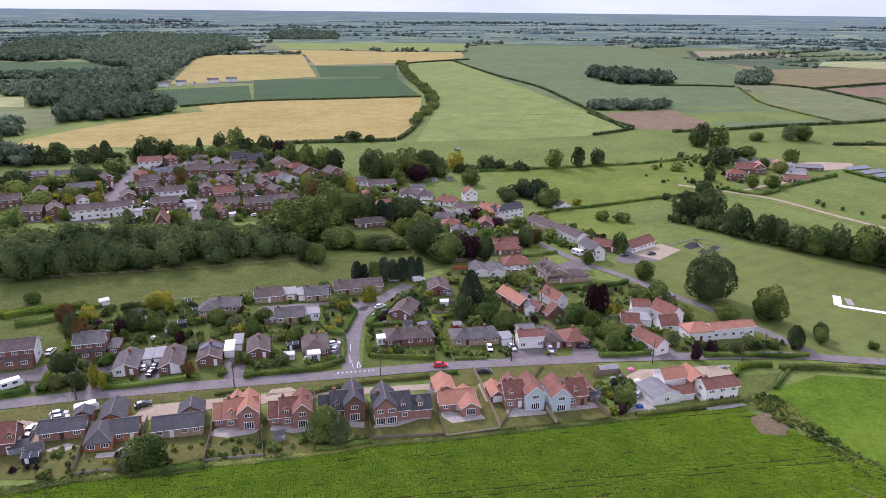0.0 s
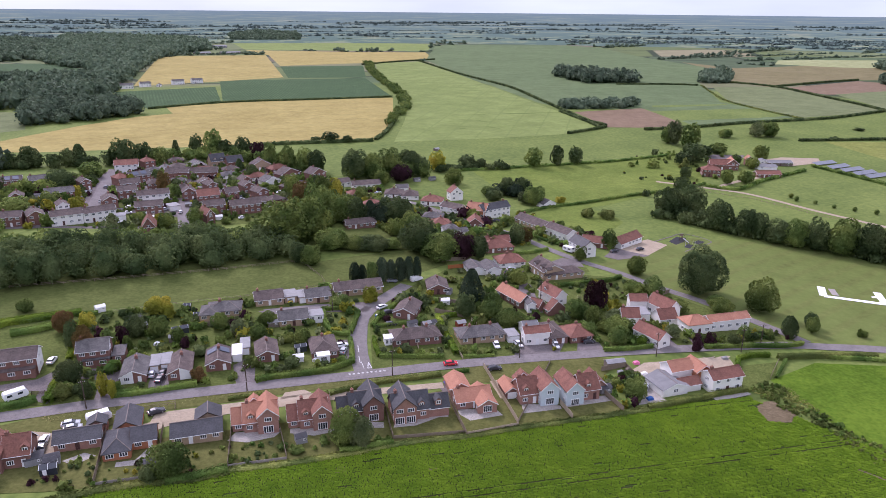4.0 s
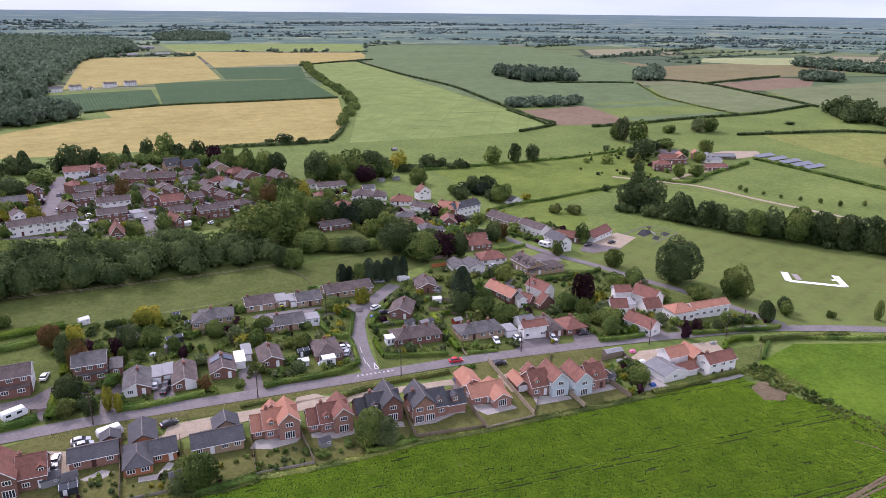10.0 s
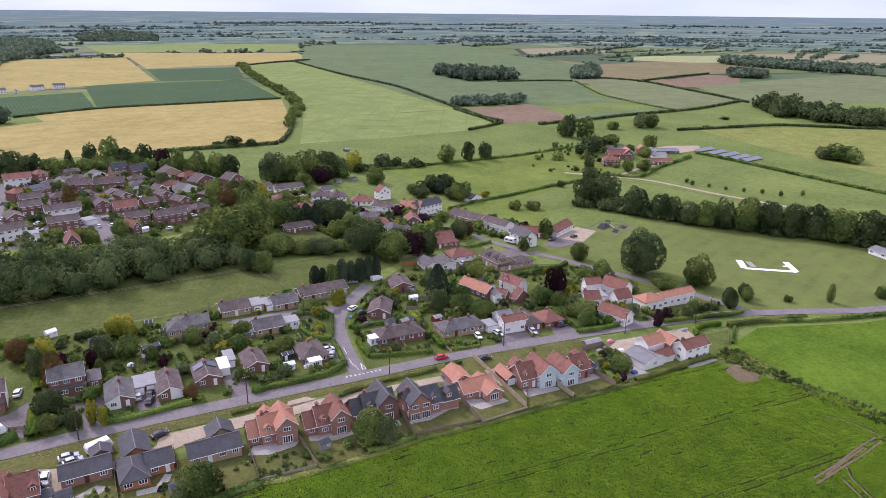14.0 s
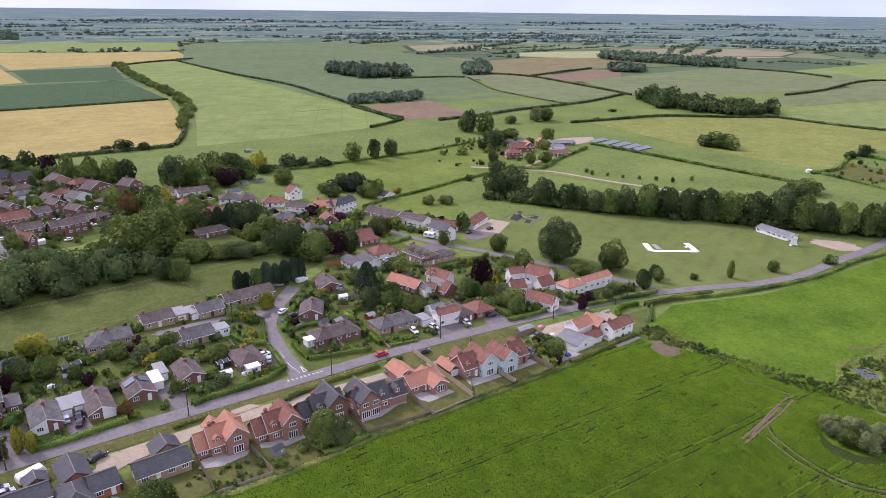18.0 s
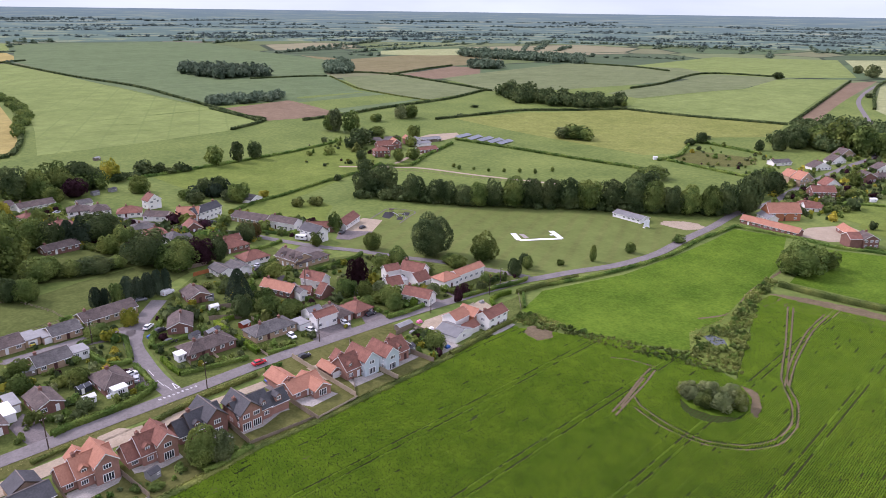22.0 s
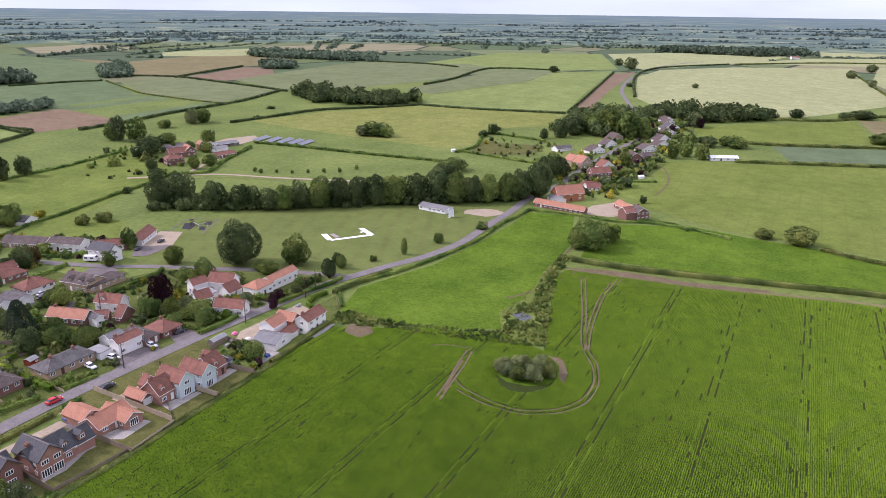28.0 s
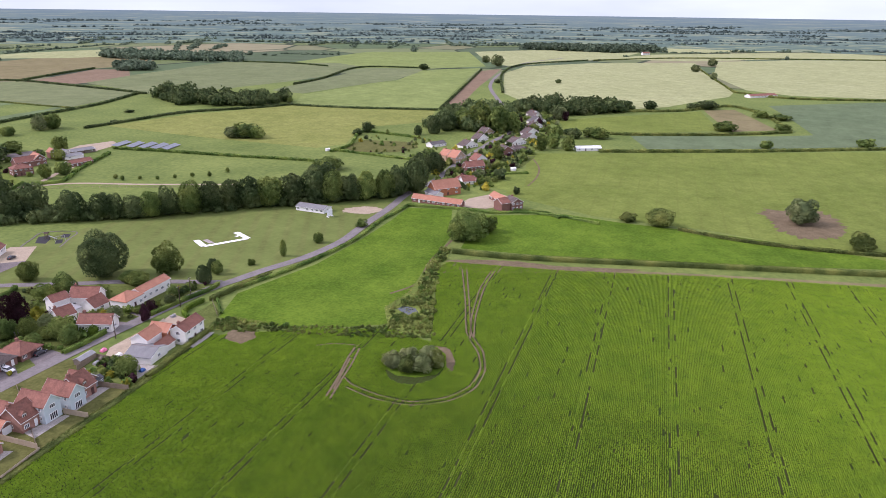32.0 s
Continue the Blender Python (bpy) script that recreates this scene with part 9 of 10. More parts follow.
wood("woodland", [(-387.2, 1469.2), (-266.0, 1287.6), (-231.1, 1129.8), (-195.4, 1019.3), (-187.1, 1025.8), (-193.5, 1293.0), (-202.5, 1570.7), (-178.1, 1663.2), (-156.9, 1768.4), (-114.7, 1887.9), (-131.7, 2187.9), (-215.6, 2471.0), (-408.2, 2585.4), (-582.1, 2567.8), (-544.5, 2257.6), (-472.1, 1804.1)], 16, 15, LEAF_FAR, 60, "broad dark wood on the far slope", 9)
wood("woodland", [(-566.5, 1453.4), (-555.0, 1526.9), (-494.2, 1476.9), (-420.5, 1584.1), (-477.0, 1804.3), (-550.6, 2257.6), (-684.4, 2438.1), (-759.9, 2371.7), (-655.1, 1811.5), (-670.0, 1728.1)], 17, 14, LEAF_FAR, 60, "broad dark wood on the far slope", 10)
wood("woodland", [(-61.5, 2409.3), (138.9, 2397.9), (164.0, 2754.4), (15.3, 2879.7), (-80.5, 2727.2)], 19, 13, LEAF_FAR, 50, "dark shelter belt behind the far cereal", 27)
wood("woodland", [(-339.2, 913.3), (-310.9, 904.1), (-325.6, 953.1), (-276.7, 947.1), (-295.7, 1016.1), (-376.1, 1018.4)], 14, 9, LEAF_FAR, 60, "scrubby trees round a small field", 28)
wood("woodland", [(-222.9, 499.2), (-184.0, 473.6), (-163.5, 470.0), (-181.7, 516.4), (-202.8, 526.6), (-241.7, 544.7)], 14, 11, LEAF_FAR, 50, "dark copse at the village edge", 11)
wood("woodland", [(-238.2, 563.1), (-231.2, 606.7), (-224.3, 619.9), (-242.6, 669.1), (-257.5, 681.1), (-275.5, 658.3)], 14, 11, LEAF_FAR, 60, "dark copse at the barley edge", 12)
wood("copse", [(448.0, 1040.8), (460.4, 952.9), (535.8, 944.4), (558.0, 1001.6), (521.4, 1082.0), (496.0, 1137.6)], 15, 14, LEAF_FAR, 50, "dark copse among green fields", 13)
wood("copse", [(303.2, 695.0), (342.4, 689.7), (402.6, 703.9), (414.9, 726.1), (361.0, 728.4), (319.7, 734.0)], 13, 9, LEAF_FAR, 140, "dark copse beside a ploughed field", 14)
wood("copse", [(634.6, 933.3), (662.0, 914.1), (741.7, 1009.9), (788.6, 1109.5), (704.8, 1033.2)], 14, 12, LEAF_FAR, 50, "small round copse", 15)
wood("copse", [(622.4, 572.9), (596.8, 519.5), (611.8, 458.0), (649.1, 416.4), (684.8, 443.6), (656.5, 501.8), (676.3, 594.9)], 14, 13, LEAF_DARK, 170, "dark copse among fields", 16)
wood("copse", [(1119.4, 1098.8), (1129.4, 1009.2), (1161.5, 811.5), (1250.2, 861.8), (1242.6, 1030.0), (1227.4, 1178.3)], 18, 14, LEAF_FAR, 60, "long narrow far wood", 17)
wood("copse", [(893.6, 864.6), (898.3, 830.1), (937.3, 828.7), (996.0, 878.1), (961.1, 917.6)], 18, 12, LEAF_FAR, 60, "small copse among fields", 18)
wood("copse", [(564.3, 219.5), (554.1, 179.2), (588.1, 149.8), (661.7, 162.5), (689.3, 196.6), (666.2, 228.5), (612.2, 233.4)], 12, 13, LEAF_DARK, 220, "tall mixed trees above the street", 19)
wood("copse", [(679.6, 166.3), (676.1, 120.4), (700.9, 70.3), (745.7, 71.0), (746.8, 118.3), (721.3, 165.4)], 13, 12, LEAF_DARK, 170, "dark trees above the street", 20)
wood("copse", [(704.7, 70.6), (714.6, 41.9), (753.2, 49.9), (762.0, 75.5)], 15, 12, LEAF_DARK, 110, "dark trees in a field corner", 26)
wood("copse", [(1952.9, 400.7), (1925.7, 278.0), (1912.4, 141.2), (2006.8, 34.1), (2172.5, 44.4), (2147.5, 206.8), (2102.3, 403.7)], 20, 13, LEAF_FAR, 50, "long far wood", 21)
wood("tree_belt", [(-172.0, 482.0), (-140.0, 484.0), (-104.0, 478.0), (-100.0, 486.0), (-132.0, 495.0), (-170.0, 494.0)], 8, 8, LEAF_DARK, 260, "thick trees between the estate and the barley", 31)
wood("tree_belt", [(-92.0, 490.0), (-60.0, 500.0), (-20.0, 484.0), (-2.0, 468.0), (24.0, 452.0), (30.0, 458.0), (4.0, 476.0), (-14.0, 494.0), (-54.0, 513.0), (-90.0, 499.0)], 8, 8.5, LEAF_OAK, 260, "thick mixed trees between the estate and the barley", 32)
wood("tree_belt", [(40.0, 428.0), (62.0, 426.0), (92.0, 430.0), (98.0, 442.0), (66.0, 446.0), (42.0, 442.0)], 8, 9, LEAF_OAK, 300, "thick mixed copse behind the lane", 33)
wood("tree_belt", [(104.0, 446.0), (140.0, 450.0), (166.0, 453.0), (165.0, 458.0), (136.0, 458.0), (104.0, 454.0)], 7, 5, LEAF_DARK, 160, "overgrown hedge with trees", 34)
wood("tree_belt", [(122.0, 378.0), (140.0, 376.0), (146.0, 384.0), (136.0, 391.0), (122.0, 390.0)], 7, 8, LEAF_CONIFER, 260, "dark evergreen clump behind the houses", 35)
wood("tree_belt", [(2.0, 330.0), (20.0, 330.0), (34.0, 340.0), (32.0, 350.0), (14.0, 348.0)], 8, 9, LEAF_OAK, 360, "mixed trees beside the estate", 36)
wood("tree_belt", [(-150.0, 330.0), (-128.0, 330.0), (-124.0, 340.0), (-134.0, 362.0), (-160.0, 356.0), (-176.0, 340.0)], 9, 7, LEAF_OAK, 300, "mixed garden trees at the estate edge", 37)
wood("tree_belt", [(-160.0, 388.0), (-138.0, 392.0), (-122.0, 408.0), (-124.0, 416.0), (-146.0, 412.0), (-166.0, 400.0)], 9, 6.5, LEAF_MID, 300, "mixed garden trees among the estate houses", 38)
hedge([(234.1, 100.9), (235.2, 74.3), (242.4, 36.9), (251.4, -6.9), (259.3, -47.3), (266.8, -86.1)], 2.2, 2.4, LEAF_SCRUB, "long overgrown field hedge")
hedge([(308.3, -0.4), (299.7, -24.6), (295.5, -52.5), (295.2, -77.0), (296.7, -93.6)], 1.6, 1.8, LEAF_SCRUB, "dark hawthorn hedge between two fields")
hedge([(160.3, 165.1), (180.4, 159.0), (206.8, 154.0), (237.6, 151.0), (268.4, 151.7), (288.7, 149.8), (307.1, 148.1)], 1.3, 1.3, LEAF_HEDGE, "low clipped hedge beside the road")
hedge([(305.9, 147.6), (307.4, 132.7), (308.3, 116.1), (306.8, 99.3), (313.3, 81.3), (311.7, 58.9), (304.8, 40.0)], 1.4, 1.4, LEAF_HEDGE, "clipped field hedge by the farm")
hedge([(88.8, 182.4), (96.1, 181.6), (106.1, 182.0)], 1.6, 1.4, LEAF_HEDGE)
hedge([(123.0, 178.4), (137.2, 176.8), (151.9, 174.3), (158.8, 175.0)], 1.6, 1.4, LEAF_HEDGE)
hedge([(129.0, 169.0), (134.7, 170.2), (141.1, 169.4)], 1.6, 1.3, LEAF_LIME, "bright lime green garden hedge")
hedge([(129.0, 169.0), (125.6, 164.8)], 1.5, 1.2, LEAF_LIME)
hedge([(133.1, 156.5), (139.5, 161.7), (144.7, 166.1)], 1.0, 0.8, LEAF_HEDGE)
hedge([(142.7, 167.4), (155.9, 166.2), (176.9, 162.2)], 1.8, 1.6, LEAF_SCRUB, "scrubby hedge beside the road")
hedge([(84.4, 148.2), (90.3, 148.3), (97.6, 149.3), (108.8, 150.8), (118.1, 151.4)], 1.6, 1.5, LEAF_SCRUB, "thick dark hedge at the field edge")
hedge([(17.5, 190.7), (25.1, 189.1), (37.0, 187.0)], 1.4, 1.2, LEAF_HEDGE)
hedge([(18.0, 203.2), (17.4, 197.3), (17.5, 190.7)], 1.4, 1.2, LEAF_LIME, "clipped lime green garden hedge")
hedge([(42.3, 216.1), (41.5, 200.6), (41.1, 188.0)], 1.8, 1.6, LEAF_LIME, "tall lime green hedge between gardens")
hedge([(42.2, 215.7), (48.9, 216.9), (52.6, 217.5)], 1.6, 1.4, LEAF_LIME, "clipped lime green hedge between gardens")
hedge([(43.0, 186.3), (52.6, 185.1)], 1.0, 1.0, LEAF_HEDGE)
hedge([(19.1, 211.7), (28.3, 212.5), (37.1, 212.5)], 1.4, 1.2, LEAF_HEDGE)
hedge([(18.8, 212.6), (23.5, 220.5), (28.4, 227.4), (32.1, 232.2)], 1.3, 1.3, LEAF_HEDGE)
hedge([(-19.1, 181.9), (-13.3, 183.2), (-5.4, 183.5), (2.8, 185.3), (9.3, 188.8)], 1.6, 1.6, LEAF_HEDGE)
hedge([(8.9, 188.8), (9.8, 196.2), (10.3, 204.1)], 1.5, 1.3, LEAF_HEDGE)
hedge([(11.0, 208.2), (13.9, 217.7), (15.7, 225.1), (10.4, 228.6), (3.5, 228.3)], 1.5, 1.4, LEAF_HEDGE)
hedge([(3.9, 227.3), (4.0, 215.6), (6.4, 208.7), (10.9, 207.4)], 1.5, 1.4, LEAF_HEDGE)
hedge([(-71.0, 179.8), (-70.5, 186.7), (-70.9, 193.2)], 1.8, 1.8, LEAF_LIME, "tall lime green hedge by the drive")
hedge([(-70.9, 203.6), (-72.2, 217.3), (-73.0, 225.0)], 1.6, 1.6, LEAF_LIME, "tall clipped lime green hedge")
hedge([(-85.2, 177.6), (-80.5, 179.3), (-76.7, 179.9), (-74.4, 182.0)], 1.8, 1.8, LEAF_HEDGE, "thick clipped hedge beside the road")
hedge([(-56.5, 182.1), (-52.9, 181.7), (-49.4, 182.5)], 1.4, 1.4, LEAF_HEDGE)
hedge([(-99.3, 233.1), (-89.5, 233.9), (-79.9, 236.7), (-69.4, 237.1)], 1.4, 1.4, LEAF_HEDGE)
hedge([(-105.2, 231.0), (-99.3, 233.1), (-89.9, 235.3), (-80.8, 236.8)], 1.8, 1.6, LEAF_LIME, "lime green boundary hedge")
hedge([(-1.6, 170.7), (6.9, 173.0), (16.6, 175.2), (26.5, 175.6), (33.2, 176.2)], 1.2, 1.2, LEAF_SCRUB, "scrubby low roadside hedge")
hedge([(-26.3, 173.5), (-21.9, 174.1), (-17.5, 174.8)], 0.9, 1.0, LEAF_SCRUB, "low green planting on the verge")
hedge([(36.7, 177.1), (41.9, 177.1)], 1.2, 1.2, LEAF_HEDGE)
hedge([(95.2, 237.3), (108.9, 239.0), (121.6, 240.3), (128.0, 243.5)], 1.6, 1.6, LEAF_HEDGE)
hedge([(92.9, 277.5), (104.0, 279.0), (111.7, 281.5)], 1.4, 1.2, LEAF_HEDGE)
hedge([(113.0, 300.6), (116.4, 294.3), (120.8, 287.3)], 1.3, 1.2, LEAF_HEDGE)
hedge([(119.6, 341.5), (143.3, 352.9), (166.4, 359.2), (196.8, 370.7), (219.2, 377.8), (251.2, 386.2), (272.3, 394.1)], 1.5, 1.4, LEAF_HEDGE)
hedge([(110.8, 446.4), (161.1, 453.3), (215.7, 462.0), (259.5, 469.0), (301.8, 477.6)], 1.5, 1.4, LEAF_HEDGE)
hedge([(269.0, 389.0), (284.8, 376.6), (317.2, 392.9), (368.2, 412.8)], 1.8, 1.8, LEAF_HEDGE)
hedge([(79.4, 561.6), (96.7, 602.2), (115.8, 662.4)], 2.5, 2.5, LEAF_DARK, "thick hawthorn hedge between fields")
wood("hedgerow", [(105.0, 630.8), (125.7, 686.7), (147.5, 747.7), (168.4, 861.8), (172.3, 985.4), (185.8, 1189.3), (211.3, 1395.2), (199.2, 1396.1), (173.1, 1168.6), (161.9, 971.2), (158.0, 863.1), (141.9, 757.8), (120.2, 687.5), (98.4, 622.4)], 7, 6, LEAF_OAK, 120, "tall winding hedgerow between fields", 30)
hedge([(187.6, 1353.0), (266.0, 1422.2), (362.5, 1482.0)], 2.4, 2.4, LEAF_DARK, "dark hawthorn hedge with bushes")
hedge([(318.9, 1450.9), (316.0, 1133.5), (326.7, 937.2), (314.0, 796.9), (299.2, 664.0), (293.7, 588.0)], 2.4, 2.2, LEAF_DARK, "dark hawthorn hedge between two fields")
hedge([(76.4, 556.9), (39.8, 554.8), (-4.2, 550.7), (-37.4, 536.4)], 2.4, 2.4, LEAF_DARK, "dark hawthorn hedge between two fields")
hedge([(147.0, 840.8), (48.3, 831.0), (-47.1, 822.3), (-120.4, 783.8)], 1.8, 1.8, LEAF_DARK, "dark hawthorn hedge between two fields")
hedge([(329.6, 571.2), (389.6, 575.0), (439.2, 583.4), (517.7, 587.6), (562.6, 592.7), (648.9, 617.8)], 2.2, 2.2, LEAF_DARK, "dark hawthorn hedge between two fields")
hedge([(494.4, 933.2), (573.1, 916.4), (605.5, 897.4)], 2.0, 2.0, LEAF_DARK, "dark hawthorn hedge between two fields")
hedge([(295.2, 683.6), (295.0, 627.8), (301.4, 592.4), (252.1, 568.0)], 2.0, 2.0, LEAF_DARK, "dark hawthorn hedge between two fields")
hedge([(667.2, 946.8), (705.0, 865.0), (677.2, 725.4), (649.6, 607.0)], 2.2, 2.2, LEAF_DARK, "dark hawthorn hedge between two fields")
hedge([(610.0, 895.9), (564.2, 802.7), (531.5, 730.1), (520.8, 654.3), (523.2, 593.5)], 0.9, 2.6, LEAF_SCRUB, "rough grassy ditch line between two fields")
hedge([(698.3, 857.6), (834.7, 905.4), (914.6, 925.7)], 2.4, 2.4, LEAF_DARK, "dark hawthorn hedge between two fields")
hedge([(440.7, 503.8), (502.6, 494.4), (556.3, 482.5), (613.0, 437.7), (651.6, 410.6)], 2.0, 2.0, LEAF_DARK, "dark hawthorn hedge between two fields")
hedge([(648.0, 408.6), (652.0, 341.3), (660.8, 291.4), (668.5, 245.2)], 2.0, 2.0, LEAF_DARK, "dark hawthorn hedge between two fields")
hedge([(383.2, 423.2), (390.9, 376.7), (394.6, 318.7), (398.4, 272.8), (399.1, 236.1)], 1.8, 1.6, LEAF_HEDGE, "clipped green hedge round a field")
hedge([(435.4, 260.5), (466.4, 257.5), (524.6, 272.6), (521.9, 238.6), (516.0, 215.2)], 1.8, 1.6, LEAF_HEDGE)
hedge([(441.8, 256.2), (433.7, 214.3), (428.9, 185.0)], 1.6, 1.4, LEAF_HEDGE)
hedge([(507.6, 58.3), (521.1, 19.2), (543.7, -46.3), (570.9, -113.2), (593.7, -167.1)], 2.2, 2.2, LEAF_SCRUB, "long scrubby hedge between fields")
hedge([(589.3, 76.1), (591.6, 35.9), (621.4, -52.2), (649.9, -103.2)], 2.2, 2.0, LEAF_SCRUB, "dark hawthorn hedge between two fields")
hedge([(722.1, 66.1), (746.7, -4.3), (801.9, -60.0), (748.7, -89.8), (653.0, -103.6)], 2.2, 2.2, LEAF_SCRUB, "dark hawthorn hedge between two fields")
hedge([(959.1, -78.3), (910.3, -140.3), (932.6, -250.5)], 2.2, 2.2, LEAF_SCRUB, "dark hawthorn hedge between two fields")
hedge([(1469.8, -44.4), (1178.2, -63.1), (959.1, -78.3)], 2.0, 2.0, LEAF_SCRUB, "dark hawthorn hedge between two fields")
hedge([(1547.2, 164.9), (1733.7, -14.7), (1828.9, -273.5), (1901.8, -492.4)], 2.2, 2.2, LEAF_SCRUB, "dark hawthorn hedge with small trees")
hedge([(835.5, 210.2), (1133.3, 276.1), (1353.9, 279.0), (1541.0, 176.5)], 2.4, 2.4, LEAF_DARK, "dark hedge along the lane")
hedge([(676.7, 245.2), (845.0, 269.6), (1188.1, 327.6)], 2.0, 2.0, LEAF_DARK, "dark hawthorn hedge between two fields")
hedge([(1166.6, 802.1), (1171.3, 693.9), (1136.1, 605.3)], 2.4, 2.4, LEAF_DARK, "dark hawthorn hedge between two fields")
hedge([(821.1, 502.8), (910.1, 504.0), (1139.5, 539.3), (1170.4, 420.0)], 2.4, 2.4, LEAF_DARK, "dark hawthorn hedge between two fields")
hedge([(-72.5, 138.1), (-59.8, 138.8), (-52.5, 140.5), (-42.3, 141.0), (-32.7, 140.4), (-25.4, 141.9)], 0.7, 2.6, LEAF_SCRUB, "weedy grass margin of the crop field")
hedge([(-25.4, 142.3), (-11.9, 142.1), (-0.2, 143.1), (10.6, 144.4), (18.9, 145.1)], 0.6, 2.2, LEAF_SCRUB, "weedy grass margin of the crop field")
hedge([(18.9, 145.1), (31.6, 144.8), (46.6, 145.8), (61.2, 146.4), (76.5, 147.0), (84.2, 147.7)], 0.6, 2.4, LEAF_SCRUB, "weedy grass margin of the crop field")
hedge([(-38.6, 140.5), (-32.8, 140.8), (-25.6, 141.9)], 1.6, 2.4, LEAF_HEDGE, "thick dark hedge at the garden end")
hedge([(-0.2, 144.5), (5.1, 144.4), (12.8, 145.7)], 1.4, 2.2, LEAF_HEDGE, "thick dark hedge at the garden end")
wood("undergrowth", [(194.9, 326.7), (213.6, 299.0), (249.3, 253.4), (282.4, 209.5), (321.3, 162.2), (350.8, 156.1), (334.3, 167.1), (295.8, 216.8), (263.0, 263.3), (228.5, 313.5), (206.8, 340.1)], 5, 5.5, LEAF_DARK, 90, "dark undergrowth below the tree belt", 41)
hedge([(398.4, 125.8), (406.9, 112.9), (414.1, 98.4)], 1.5, 1.6, LEAF_HEDGE, "clipped green hedge round a paddock")
hedge([(316.5, 93.3), (316.5, 72.2), (308.4, 61.6)], 1.4, 1.2, LEAF_HEDGE, "garden hedge beside the brick farmhouse")
hedge([(-91.8, 224.3), (-86.3, 225.9), (-80.7, 229.0)], 1.8, 2.6, LEAF_HEDGE, "broad clipped hedge across a big garden")
hedge([(-97.6, 230.8), (-93.7, 233.5), (-85.0, 235.9), (-74.4, 237.7)], 2.0, 2.2, LEAF_LIME, "long bright clipped hedge along the paddock")
hedge([(-98.8, 231.7), (-89.5, 233.9), (-79.9, 236.7)], 1.3, 1.4, LEAF_LIME, "bright lime green clipped hedge")
hedge([(-74.8, 216.8), (-73.7, 223.8), (-74.2, 229.6)], 1.6, 1.4, LEAF_LIME, "bright lime green clipped hedge")
hedge([(-71.8, 180.8), (-71.7, 187.7), (-71.6, 193.2)], 1.5, 1.3, LEAF_LIME, "bright lime green clipped hedge")
hedge([(-34.8, 183.2), (-46.2, 180.8), (-55.4, 180.2)], 1.5, 1.3, LEAF_HEDGE, "clipped front hedge of a bungalow")

# ---- cars, poles, fences ----
car(37.6, 182.0, -2, "red")
car(49.8, 176.7, -2, "black")
car(34.8, 171.0, 2, "blue")
car(-43.7, 170.0, 21, "black")
car(55.5, 191.4, -96, "white")
car(62.8, 190.9, -84, "white")
car(74.6, 188.0, -97, "white")
car(86.4, 188.8, -1, "black")
car(-75.5, 203.8, 82, "white")
car(7.0, 199.6, 8, "white")
car(7.2, 195.9, 67, "silver")
car(24.8, 227.5, 34, "white")
car(-47.2, 190.6, 90, "silver")
car(-44.6, 187.3, 73, "black")
car(-44.3, 191.0, 80, "black")
car(-63.1, 168.1, 6, "silver")
car(-62.2, 166.0, 12, "silver")
car(-67.2, 158.9, 93, "grey")
car(-67.5, 161.8, 86, "white")
car(25.2, 212.6, -0, "black")
car(26.3, 222.6, 13, "black")
car(89.8, 158.3, 48, "silver")
car(113.3, 189.5, 46, "red")
car(33.2, 252.2, -16, "grey")
car(-6.3, 238.5, 82, "yellow")
car(82.5, 253.8, -5, "black")
car(85.0, 258.2, 14, "silver")
car(111.9, 254.0, 14, "red")
car(155.7, 276.0, 14, "black")
car(141.7, 274.7, 15, "black")
car(78.0, 365.4, 16, "grey")
car(103.2, 329.1, -23, "black")
car(64.5, 369.5, -24, "white")
car(-97.9, 419.7, 72, "grey")
car(-110.9, 427.5, 80, "white")
car(-53.8, 361.4, 91, "white")
car(-54.6, 395.8, 86, "white")
car(-78.5, 362.4, 17, "white")
car(-78.9, 373.5, 18, "white")
car(-24.5, 384.1, 39, "white")
car(-17.8, 388.2, 14, "silver")
car(-11.4, 367.5, 13, "white")
car(-32.1, 412.0, -2, "white")
car(-33.7, 399.7, 62, "grey")
car(-63.2, 349.8, -3, "white")
car(-80.4, 346.1, 13, "white")
car(-23.6, 348.0, 25, "white")
car(52.1, 392.6, 16, "silver")
car(331.6, 99.0, -30, "white")
car(43.1, 252.2, 21, "white", "van")
car(-44.4, 426.3, 85, "white", "van")
caravan(-56.8, 169.0, 21)
caravan(-79.3, 183.9, 31)
caravan(120.3, 277.8, -64)
pole(-61.1, 175.5, 6)
pole(-21.4, 177.3, 5)
pole(19.2, 178.7, 5)
pole(103.9, 176.1, -7)
pole(60.1, 182.8, -7)
pole(142.9, 176.1, -7)
pole(84.3, 224.4, -6)
pole(7.4, 227.9, -6)
pole(133.9, 174.0, -7)
shed(-67.5, 153.9, 15, 4, 3, "grey")
shed(-63.6, 153.1, 11, 3, 2.4, "grey")
shed(-63.4, 149.2, 4, 3.5, 2.2, "glass")
shed(-63.8, 151.8, 12, 2.6, 2, "grey")
shed(-42.0, 146.9, 13, 3.2, 2.6, "grey")
shed(-5.6, 199.1, 9, 3.6, 2.2, "glass")
shed(-6.6, 192.6, 2, 3.0, 2.2, "white")
shed(-56.6, 229.2, 15, 4, 3, "grey")
shed(-54.3, 222.4, 22, 4, 2.6, "wood")
shed(-42.0, 218.3, 13, 5, 2.4, "glass")
shed(-43.3, 212.3, 3, 2.8, 2, "wood")
shed(32.2, 210.8, 13, 3, 2.4, "grey")
shed(36.7, 209.4, 15, 3, 2.2, "wood")
shed(38.9, 210.0, 18, 2.6, 2.2, "grey")
shed(48.4, 208.1, 10, 3, 2.6, "red")
shed(-13.1, 218.5, 3, 3.4, 2.4, "wood")
